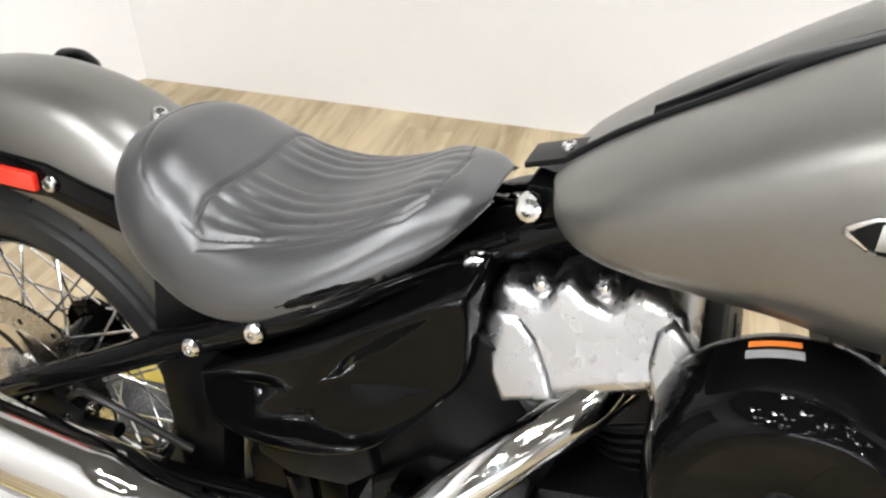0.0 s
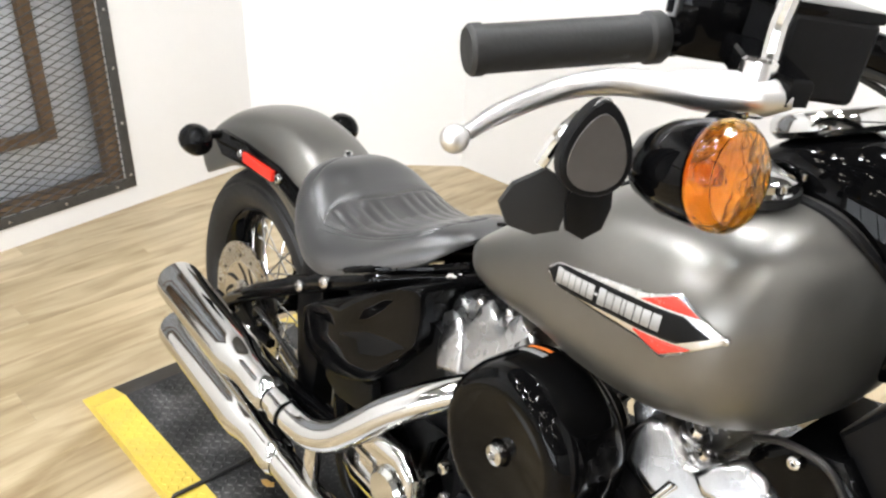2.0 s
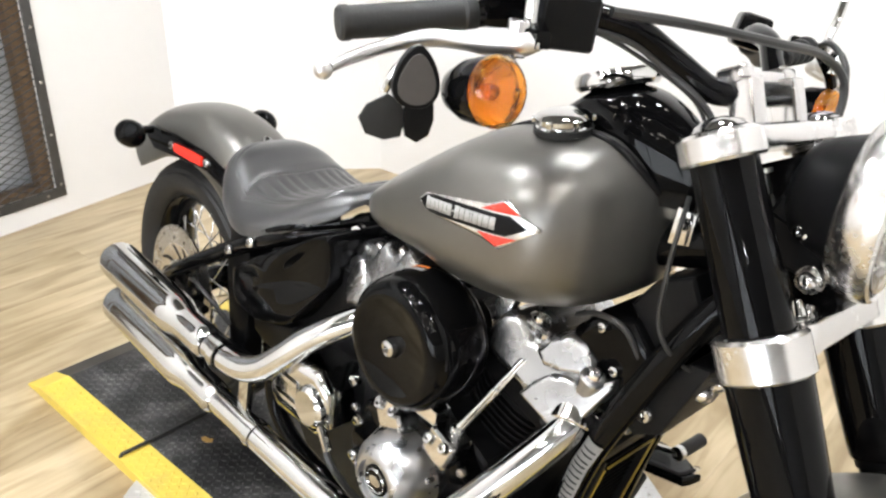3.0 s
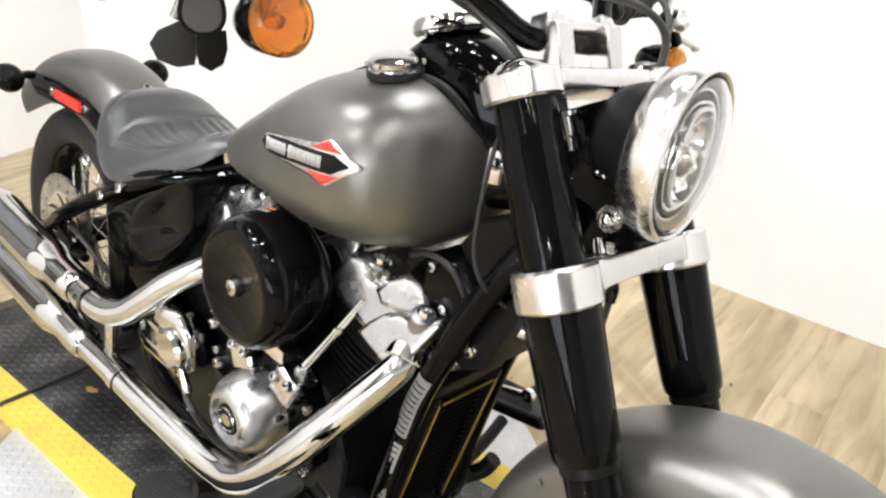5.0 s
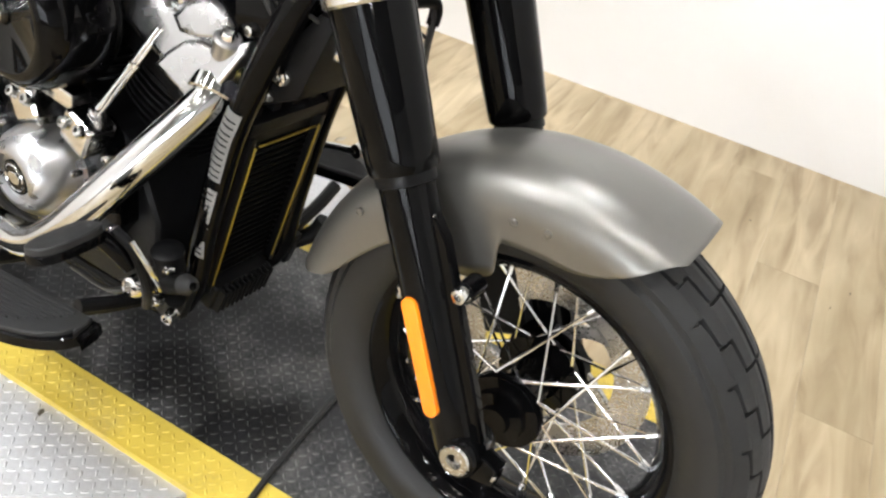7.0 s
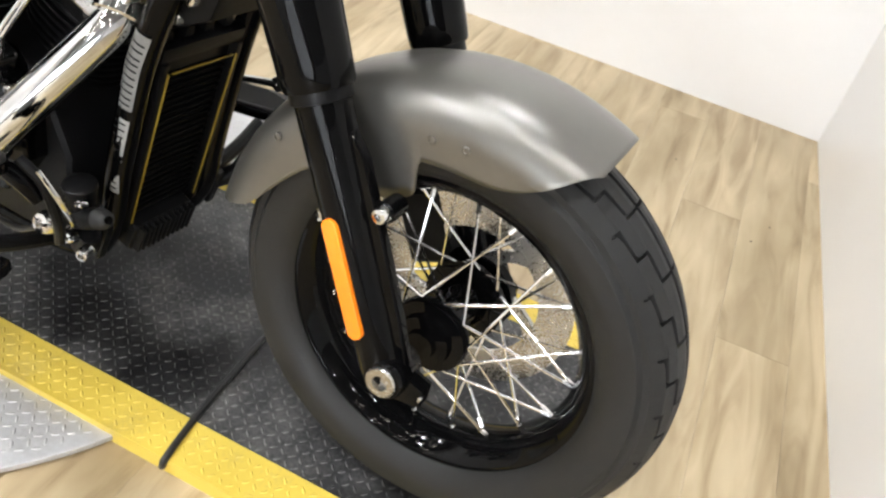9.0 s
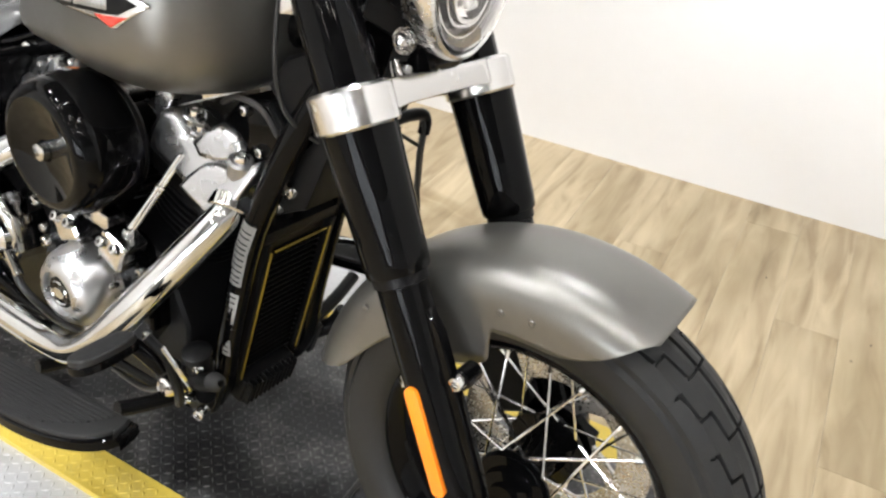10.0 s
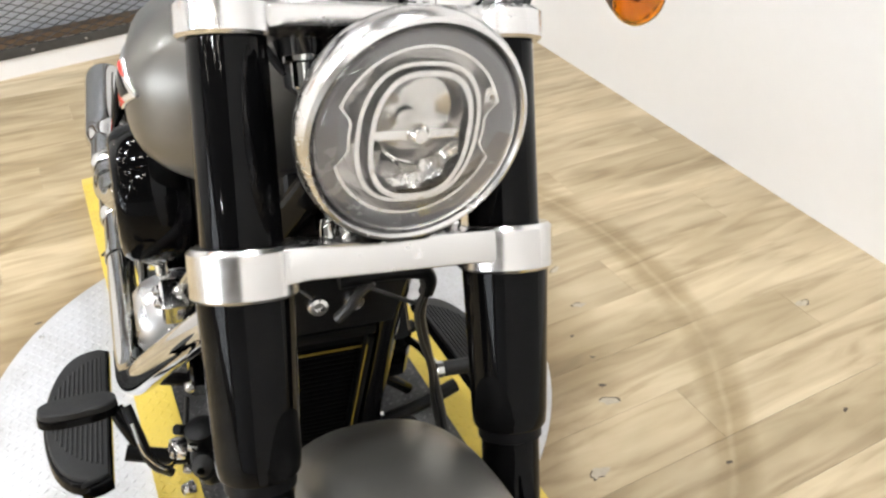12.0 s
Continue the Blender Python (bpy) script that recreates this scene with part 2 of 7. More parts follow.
COREBLACK = simple("cooler_core_black", (0.003, 0.003, 0.003), 0.7, grain=0.2, spec=0.04)
BADGEGREY = simple("grey_badge_print", (0.30, 0.295, 0.285), 0.4, grain=0.08)
YELLOWW = simple("dull_yellow_line", (0.22, 0.15, 0.018), 0.4, grain=0.1)
LEAF = simple("dry_leaf", (0.42, 0.25, 0.07), 0.7, grain=0.3, scale=80)
BULB = glow("lamp_bulb", (1.0, 0.93, 0.84), 52.0)


# ---- mesh helpers ----
def part(name, bm, material, parent, label="", smooth=True, angle=35):
    """Links a bmesh as one mesh object under a thing or a part."""
    bmesh.ops.recalc_face_normals(bm, faces=bm.faces)
    me = bpy.data.meshes.new(name)
    bm.to_mesh(me)
    bm.free()
    me.materials.append(material)
    if smooth:
        me.polygons.foreach_set("use_smooth", [True] * len(me.polygons))
        me.set_sharp_from_angle(angle=radians(angle))
    ob = new(name, me)
    ob.parent = parent
    if label:
        tagged(ob, label)
    return ob


def empty(name, m=None):
    ob = new(name)
    ob.empty_display_size = 0.05
    if m is not None:
        ob.matrix_basis = m
    return ob


def box(sx, sy, sz, at=(0, 0, 0), bev=0.003, rot=None, seg=2, bm=None):
    bm = bm or bmesh.new()
    r = bmesh.ops.create_cube(bm, size=1)
    v = r["verts"]
    bmesh.ops.scale(bm, vec=(sx, sy, sz), verts=v)
    if bev:
        ed = list({e for x in v for e in x.link_edges})
        g = bmesh.ops.bevel(bm, geom=ed, offset=bev, segments=seg, affect="EDGES", profile=0.7)
        v = list({x for f in g["faces"] for x in f.verts} | {x for x in v if x.is_valid})
    m = Matrix.Translation(at)
    if rot:
        m = m @ Euler([radians(a) for a in rot]).to_matrix().to_4x4()
    bmesh.ops.transform(bm, matrix=m, verts=v)
    return bm


def frame_to(a, b):
    """A matrix that stands at a with its z axis towards b."""
    d = Vector(b) - Vector(a)
    return Matrix.Translation(a) @ d.to_track_quat("Z", "Y").to_matrix().to_4x4()


def lathe(profile, seg=32, m=None, bm=None, closed=False):
    """Turns (radius, height) round z, then lays it by m."""
    bm = bm or bmesh.new()
    rings = []
    for r, h in profile:
        if r < 1e-5:
            rings.append([bm.verts.new((0, 0, h))])
        else:
            rings.append([bm.verts.new((r * math.cos(2 * math.pi * k / seg), r * math.sin(2 * math.pi * k / seg), h)) for k in range(seg)])
    pairs = list(zip(rings, rings[1:])) + ([(rings[-1], rings[0])] if closed else [])
    for a, b in pairs:
        for k in range(seg):
            j = (k + 1) % seg
            q = [a[k % len(a)], a[j % len(a)], b[j % len(b)], b[k % len(b)]]
            q = list(dict.fromkeys(q))
            if len(q) > 2:
                bm.faces.new(q)
    if m is not None:
        bmesh.ops.transform(bm, matrix=m, verts=[v for ring in rings for v in ring])
    return bm


AXIS_Y = Matrix.Rotation(radians(90), 4, "X")  # z of a lathe to -y: outwards on the right side


def rod(a, b, r, seg=12, r2=None, bev=None, bm=None):
    h = (Vector(b) - Vector(a)).length
    r2 = r if r2 is None else r2
    c = min(r, r2, h / 2) * 0.18 if bev is None else bev
    return lathe([(0, 0), (r - c, 0), (r, c), (r2, h - c), (r2 - c, h), (0, h)], seg, frame_to(a, b), bm)


def spline(points, n=8):
    """Catmull-Rom through the points; a point may carry more than three numbers."""
    p = [np.array(q, float) for q in points]
    p = [2 * p[0] - p[1]] + p + [2 * p[-1] - p[-2]]
    out = []
    for i in range(1, len(p) - 2):
        for k in range(n):
            t = k / n
            a, b, c, d = p[i - 1 : i + 3]
            out.append(0.5 * (2 * b + (c - a) * t + (2 * a - 5 * b + 4 * c - d) * t * t + (3 * b - a - 3 * c + d) * t**3))
    out.append(p[-2])
    return out


def tube(points, r, seg=12, n=8, bm=None, cap=True, smooth=True):
    """A tube along a smooth line. Points of four numbers carry their own radius."""
    bm = bm or bmesh.new()
    pts = spline(points, n) if smooth else [np.array(q, float) for q in points]
    up = Vector((0.02, 0.3, 1)).normalized()
    rings = []
    for i, q in enumerate(pts):
        d = Vector(pts[min(i + 1, len(pts) - 1)][:3]) - Vector(pts[max(i - 1, 0)][:3])
        d.normalize()
        side = d.cross(up)
        if side.length < 0.05:
            side = d.cross(Vector((1, 0, 0)))
        side.normalize()
        up = side.cross(d).normalized()
        rr = float(q[3]) if len(q) > 3 else r
        c = Vector([float(w) for w in q[:3]])
        rings.append([bm.verts.new(c + rr * (math.cos(2 * math.pi * k / seg) * side + math.sin(2 * math.pi * k / seg) * up)) for k in range(seg)])
    for a, b in zip(rings, rings[1:]):
        for k in range(seg):
            bm.faces.new((a[k], a[(k + 1) % seg], b[(k + 1) % seg], b[k]))
    if cap:
        bm.faces.new(rings[0][::-1])
        bm.faces.new(rings[-1])
    return bm


def sheet(rows, bm=None, close_u=False):
    """Quads over a grid of points."""
    bm = bm or bmesh.new()
    v = [[bm.verts.new(p) for p in r] for r in rows]
    for a, b in zip(v, v[1:]):
        m = len(a)
        for k in range(m if close_u else m - 1):
            bm.faces.new((a[k], a[(k + 1) % m], b[(k + 1) % m], b[k]))
    return bm


def prism(outline, a, b, m=None, bev=0.0, seg=2, bm=None):
    """An outline in x, y drawn out from height a to height b, then laid by m."""
    bm = bm or bmesh.new()
    lo = [bm.verts.new((x, y, a)) for x, y in outline]
    hi = [bm.verts.new((x, y, b)) for x, y in outline]
    n = len(lo)
    f = [bm.faces.new(lo[::-1]), bm.faces.new(hi)]
    f += [bm.faces.new((lo[k], lo[(k + 1) % n], hi[(k + 1) % n], hi[k])) for k in range(n)]
    vs = lo + hi
    if bev:
        bmesh.ops.recalc_face_normals(bm, faces=f)
        ed = [e for e in {e for x in hi for e in x.link_edges} if all(w in hi for w in e.verts)]
        g = bmesh.ops.bevel(bm, geom=ed, offset=bev, segments=seg, affect="EDGES", profile=0.6)
        vs = list({x for x in vs if x.is_valid} | {x for q in g["faces"] for x in q.verts})
    if m is not None:
        bmesh.ops.transform(bm, matrix=m, verts=vs)
    return bm


SIDE = Matrix(((1, 0, 0, 0), (0, 0, -1, 0), (0, 1, 0, 0), (0, 0, 0, 1)))  # (x, y, h) -> (x, -h, y): an outline in x, z drawn out to the right side


def thick(ob, t, offset=-1.0):
    md = ob.modifiers.new("thickness", "SOLIDIFY")
    md.thickness, md.offset = t, offset
    return ob


def lerp(x, xs, ys):
    return float(np.interp(x, xs, ys))


def smooth_table(xs, ys):
    """A smooth curve through a table."""
    def f(x):
        i = min(max(int(np.searchsorted(xs, x)) - 1, 0), len(xs) - 2)
        t = min(max((x - xs[i]) / (xs[i + 1] - xs[i]), 0), 1)
        g = lambda k: (ys[min(k + 1, len(ys) - 1)] - ys[max(k - 1, 0)]) / (xs[min(k + 1, len(xs) - 1)] - xs[max(k - 1, 0)])
        h = xs[i + 1] - xs[i]
        return (2 * t**3 - 3 * t**2 + 1) * ys[i] + (t**3 - 2 * t**2 + t) * h * g(i) + (3 * t**2 - 2 * t**3) * ys[i + 1] + (t**3 - t**2) * h * g(i + 1)
    return f


def bolt(parent, at, way, r=0.008, h=0.006, mat=None, name="bolt", label=""):
    """A domed cap screw with a socket."""
    w = Vector(way).normalized()
    bm = lathe([(0, h * 0.55), (r * 0.42, h * 0.55), (r * 0.46, h), (r * 0.78, h * 0.92), (r, h * 0.45), (r, -0.004)], 12, frame_to(at, Vector(at) + w))
    return part(name, bm, mat or CHROME, parent, label)


# ---- the room ----
def wall(name, a, b, thick_to, z0=FLOOR, z1=CEIL, holes=(), mat=None, label=""):
    """A wall from a to b with thickness away from the room, and real openings (s0, s1, z0, z1) along it."""
    a, b = Vector((*a, 0)), Vector((*b, 0))
    d = (b - a)
    n = d.length
    d.normalize()
    nrm = Vector((-d.y, d.x, 0)) * thick_to
    bm = bmesh.new()
    cuts = sorted({0.0, n, *(h[0] for h in holes), *(h[1] for h in holes)})
    zs = sorted({z0, z1, *(h[2] for h in holes), *(h[3] for h in holes)})
    for s0, s1 in zip(cuts, cuts[1:]):
        for q0, q1 in zip(zs, zs[1:]):
            if any(h[0] <= s0 and s1 <= h[1] and h[2] <= q0 and q1 <= h[3] for h in holes):
                continue
            c = [a + d * s + k + Vector((0, 0, z)) for k in (Vector(), nrm) for s, z in ((s0, q0), (s1, q0), (s1, q1), (s0, q1))]
            v = [bm.verts.new(p) for p in c]
            for f in ((0, 1, 2, 3), (7, 6, 5, 4), (0, 4, 5, 1), (1, 5, 6, 2), (2, 6, 7, 3), (3, 7, 4, 0)):
                bm.faces.new([v[i] for i in f])
    ob = part(name, bm, mat or WALLP, None, smooth=False)
    return tagged(ob, label or "plain white painted wall with a soft sheen", "wall", kind="structure")


BACK_R = (1.972, 1.712)
CORNER, REAR_TOP = (-1.12, 1.362), (-1.640, 0.620)
FRONT_END = (2.36, -0.25)
REAR_END = (1.127, -8.0)
rear_len = math.hypot(REAR_END[0] - REAR_TOP[0], REAR_END[1] - REAR_TOP[1])
rear_dir = Vector(((REAR_END[0] - REAR_TOP[0]) / rear_len, (REAR_END[1] - REAR_TOP[1]) / rear_len, 0))
OPEN_S, OPEN_W, OPEN_Z0, OPEN_Z1 = 0.616, 1.45, 0.075, 1.95
wall("wall_back", CORNER, BACK_R, 0.12)
wall("wall_corner", REAR_TOP, CORNER, 0.12)
wall("wall_rear", REAR_TOP, REAR_END, -0.14, holes=[(OPEN_S, OPEN_S + OPEN_W, OPEN_Z0, OPEN_Z1)])
wall("wall_front", BACK_R, FRONT_END, 0.12)
wall("wall_side", FRONT_END, (8.0, 0.4), 0.12)
wall("wall_far", (8.0, 0.4), (8.0, -8.0), 0.12, mat=DARKWALL, label="plain pale grey showroom wall")
wall("wall_near", (1.127, -8.0), (8.0, -8.0), -0.12, holes=[(0.5, 5.7, 0.45, 2.45)], mat=DARKWALL, label="pale grey showroom wall with a wide shop window")

shop = empty("window_2", pose(1.627, -8.0, 0))
for k in range(5):
    part("mullion", box(0.07, 0.10, 2.0, (0.035 + 1.2825 * k, -0.060, 1.45), 0.004), IRON, shop)
for z in (0.485, 2.415):
    part("window_rail", box(5.2, 0.09, 0.07, (2.6, -0.060, z), 0.004), IRON, shop)
for k in range(4):
    pane = part("pane", box(1.20, 0.008, 1.84, (0.676 + 1.2825 * k, -0.09, 1.45), 0), SHOPGLASS, shop, smooth=False)
    pane.visible_shadow = False
tagged(shop, "wide shop window in dark metal bars, daylight outside", "window", kind="structure")
day = bpy.data.lights.new("daylight", "AREA")
day.shape, day.size, day.size_y, day.energy, day.color = "RECTANGLE", 5.1, 1.9, 260, (0.90, 0.945, 1.0)
new("daylight", day).matrix_basis = look((4.227, -8.105, 1.45), (4.227, 0, 1.45))

bm = box(11, 11, 0.1, (3.0, -3.2, CEIL + 0.05), 0)
tagged(part("ceiling", bm, CEILP, None, smooth=False), "plain grey painted showroom ceiling", "ceiling", kind="structure")
bm = box(11, 11, 0.06, (3.0, -3.2, FLOOR - 0.036), 0)
floor = part("floor", bm, WOOD, None, smooth=False)
tagged(floor, "pale limed oak plank floor with scuffs and dark chips", "floor", kind="structure")


# ---- lamps: clusters of small round ceiling spots ----
def spot_lamp(x, y, watts=0):
    base = empty("spotlight", pose(x, y, CEIL))
    part("housing", lathe([(0, 0), (0.062, 0), (0.066, -0.02), (0.066, -0.06), (0.058, -0.06), (0.056, -0.045), (0, -0.04)], 20), WHITEP, base)
    part("bulb", lathe([(0, -0.044), (0.050, -0.0445), (0.052, -0.050), (0.0, -0.062)], 16), BULB, base)
    if watts:
        li = bpy.data.lights.new("spot_light", "AREA")
        li.shape, li.size, li.energy, li.color = "DISK", 0.13, watts, (0.90, 0.95, 1.0)
        lo = new("spot_light", li)
        lo.matrix_basis = pose(x, y, CEIL - 0.066)
    return tagged(base, "small round white ceiling spotlight, lit", "spotlight", "ceiling spotlights")


rows = [(-0.35, -0.75, 20), (0.35, -1.15, 21), (1.05, -0.60, 13), (1.75, -1.25, 8), (2.35, -0.70, 8), (0.50, 0.45, 13), (1.30, 0.55, 15), (3.2, -2.2, 12), (0.2, -2.4, 34), (4.6, -4.6, 24), (1.8, -5.0, 24)]
rows += [(-1.2 + 0.95 * i, y, 0) for i, y in ((0, -1.6), (1, -1.9), (2, -1.7), (3, -1.9), (4, -1.6), (0, -3.2), (1, -3.4), (2, -3.1), (3, -3.5), (4, -3.2), (5, -1.4), (0, -4.6), (2, -4.2), (4, -4.3))]
for gx, gy, w in rows:
    for k, (dx, dy) in enumerate(((0, 0), (0.19, 0.10), (-0.05, 0.24))):
        spot_lamp(gx + dx, gy + dy, w if k == 0 else 0)


# ---- the lift platform and the turntable ----
STRIP_YAW = 7.1
STRIP = pose(-0.365, -0.101, 0, 0, 0, STRIP_YAW)   # x runs along the strip, from its rear end
STRIP_W, STRIP_L, YELLOW_W = 0.635, 2.28, 0.075


def treads(x0, x1, y0, y1, z, keep, pitch=0.0155, length=0.0138, width=0.0048, height=0.0012):
    """Raised lozenges of a tread plate, each turned a quarter against its neighbours."""
    verts, faces = [], []
    nx, ny = int((x1 - x0) / pitch), int((y1 - y0) / pitch)
    for i in range(nx):
        for j in range(ny):
            cx, cy = x0 + (i + 0.5) * pitch, y0 + (j + 0.5) * pitch
            if not keep(cx, cy):
                continue
            a = radians(45 if (i + j) % 2 else -45)
            c, s = math.cos(a), math.sin(a)
            k = len(verts)
            for u, v, h in ((-0.5, 0, 0), (-0.25, -0.42, 0), (0.25, -0.42, 0), (0.5, 0, 0), (0.25, 0.42, 0), (-0.25, 0.42, 0), (-0.3, 0, 1), (0, -0.16, 1), (0.3, 0, 1), (0, 0.16, 1)):
                verts.append((cx + c * u * length - s * v * width, cy + s * u * length + c * v * width, z + h * height))
            for f in ((0, 1, 7, 6), (1, 2, 7), (2, 3, 8, 7), (3, 4, 9, 8), (4, 5, 9), (5, 0, 6, 9), (6, 7, 8, 9)):
                faces.append([k + q for q in f])
    return verts, faces


def tread_part(name, args, mat, parent):
    v, f = treads(*args)
    me = bpy.data.meshes.new(name)
    me.from_pydata(v, [], f)
    me.materials.append(mat)
    ob = new(name, me)
    ob.parent = parent
    return tagged(ob, kind="stuff")


DISC_C, DISC_R, DISC_Z = (0.705, 0.004), 0.594, -0.014
disc = empty("turntable", pose(*DISC_C, DISC_Z))
part("plate", lathe([(0, -0.014), (DISC_R - 0.004, -0.014), (DISC_R, -0.010), (DISC_R, -0.0015), (DISC_R - 0.0015, 0), (0, 0)], 128), TREADA, disc)
tread_part("tread", (-0.62, 0.62, -0.62, 0.62, 0, lambda x, y: x * x + y * y < (DISC_R - 0.018) ** 2), TREADA, disc)
for k in range(14):
    a = 2 * math.pi * (k + 0.3) / 14
    bolt(disc, (0.570 * math.cos(a), 0.570 * math.sin(a), 0), (0, 0, 1), 0.007, 0.002, STEEL, "screw")
tagged(disc, "round bare aluminium tread-plate turntable flat on the wood floor", "turntable")

lift = empty("platform", STRIP)
RAMP = 0.085
half = STRIP_W / 2
hb = half - YELLOW_W


def deck(y0, y1, lift_z):
    """A length of deck with its bent-down rear lip."""
    rows = []
    for x, z in ((0.0, -0.026), (RAMP, lift_z), (STRIP_L, lift_z)):
        rows.append([(x, y0, z), (x, y1, z)])
    bm = sheet(rows)
    low = sheet([[(x, y0, FLOOR), (x, y1, FLOOR)] for x in (0.0, RAMP, STRIP_L)], bm)
    for ya in (y0, y1):
        vs = [bm.verts.new((x, ya, z)) for x, z in ((0, -0.026), (RAMP, lift_z), (STRIP_L, lift_z), (STRIP_L, FLOOR), (0, FLOOR))]
        bm.faces.new(vs)
    for x, z in ((0, -0.026), (STRIP_L, lift_z)):
        bm.faces.new([bm.verts.new(p) for p in ((x, y0, z), (x, y1, z), (x, y1, FLOOR), (x, y0, FLOOR))])
    return bm


part("deck", deck(-hb, hb, 0.0), TREADB, lift, "black tread plate with worn paint", smooth=False)
part("edge", deck(-half, -hb, 0.0005), TREADY, lift, "yellow painted tread plate edge", smooth=False)
part("edge", deck(hb, half, 0.0005), TREADY, lift, "yellow painted tread plate edge", smooth=False)
tread_part("tread", (RAMP + 0.01, STRIP_L, -hb, hb, 0, lambda x, y: True), TREADL, lift)
tread_part("tread", (RAMP + 0.01, STRIP_L, -half + 0.004, -hb, 0.0005, lambda x, y: True), TREADY, lift)
tread_part("tread", (RAMP + 0.01, STRIP_L, hb, half - 0.004, 0.0005, lambda x, y: True), TREADY, lift)
tagged(lift, "low motorcycle stand with black tread plate and yellow edges", "platform")


# ---- the motorcycle: x forward from the rear axle, y to its left, z up, then leant on its stand ----
bike = empty("motorcycle", pose(0, -0.053, 0.002, 0, 0, 1.9) @ pose(0, 0, 0, -6.0, 0, 0))
tagged(bike, "dark grey cruiser motorcycle with chrome exhausts leaning on its stand", "motorcycle")
FA, RA = (1.627, 0.302), (0.024, 0.304)    # axles: x, z


def wheel_profile(rr, w):
    """A round tyre section: (radius, side)."""
    half_p = [(0.208, 0.040), (0.214, 0.050), (0.228, w * 0.93), (0.248, w), (0.264, w * 0.985), (rr - 0.026, w * 0.90), (rr - 0.012, w * 0.70), (rr - 0.004, w * 0.42), (rr, w * 0.16)]
    return [(r, -y) for r, y in half_p] + [(r, y) for r, y in half_p[::-1]]


def tread_blocks(rr, w, count):
    """Rubber blocks over the shoulder, parted by wide grooves that step round the tyre in a Z."""
    def surf(v):
        a = abs(v) / w
        return lerp(a, (0, 0.16, 0.42, 0.70, 0.90, 0.985), (rr, rr, rr - 0.004, rr - 0.012, rr - 0.026, rr - 0.044))
    def path(a):
        return lerp(a, (0.0, 0.385, 0.405, 0.655, 0.675, 1.0), (0.92, 0.92, 0.46, 0.46, 0.0, 0.0))
    verts, faces = [], []
    pitch = 2 * math.pi / count
    cols = 6
    for side in (-1, 1):
        for k in range(count):
            rows = []
            for a in np.linspace(0.90, 0.05, 44).tolist():
                g = 0.050 * min(1.0, max(0.0, (0.80 - a) / 0.01)) + 0.0005
                u0, u1 = k + path(a - 0.034) + g / 2, k + 1 + path(a + 0.034) - g / 2
                rows.append([(a * w * side, (u0 + (u1 - u0) * q / (cols - 1)) * pitch) for q in range(cols)])
            base = len(verts)
            for lift_r in (0.0, -0.010):
                for row in rows:
                    for v, u in row:
                        r = surf(v) + lift_r
                        verts.append((r * math.sin(u), v, r * math.cos(u)))
            m, n2 = len(rows), len(rows) * cols
            at = lambda i, j, low=0: base + low * n2 + i * cols + j
            for i in range(m - 1):
                for j in range(cols - 1):
                    faces.append((at(i, j), at(i, j + 1), at(i + 1, j + 1), at(i + 1, j)))
                for j in (0, cols - 1):
                    faces.append((at(i, j), at(i + 1, j), at(i + 1, j, 1), at(i, j, 1)))
            for i in (0, m - 1):
                for j in range(cols - 1):
                    faces.append((at(i, j), at(i, j + 1), at(i, j + 1, 1), at(i, j, 1)))
    return verts, faces


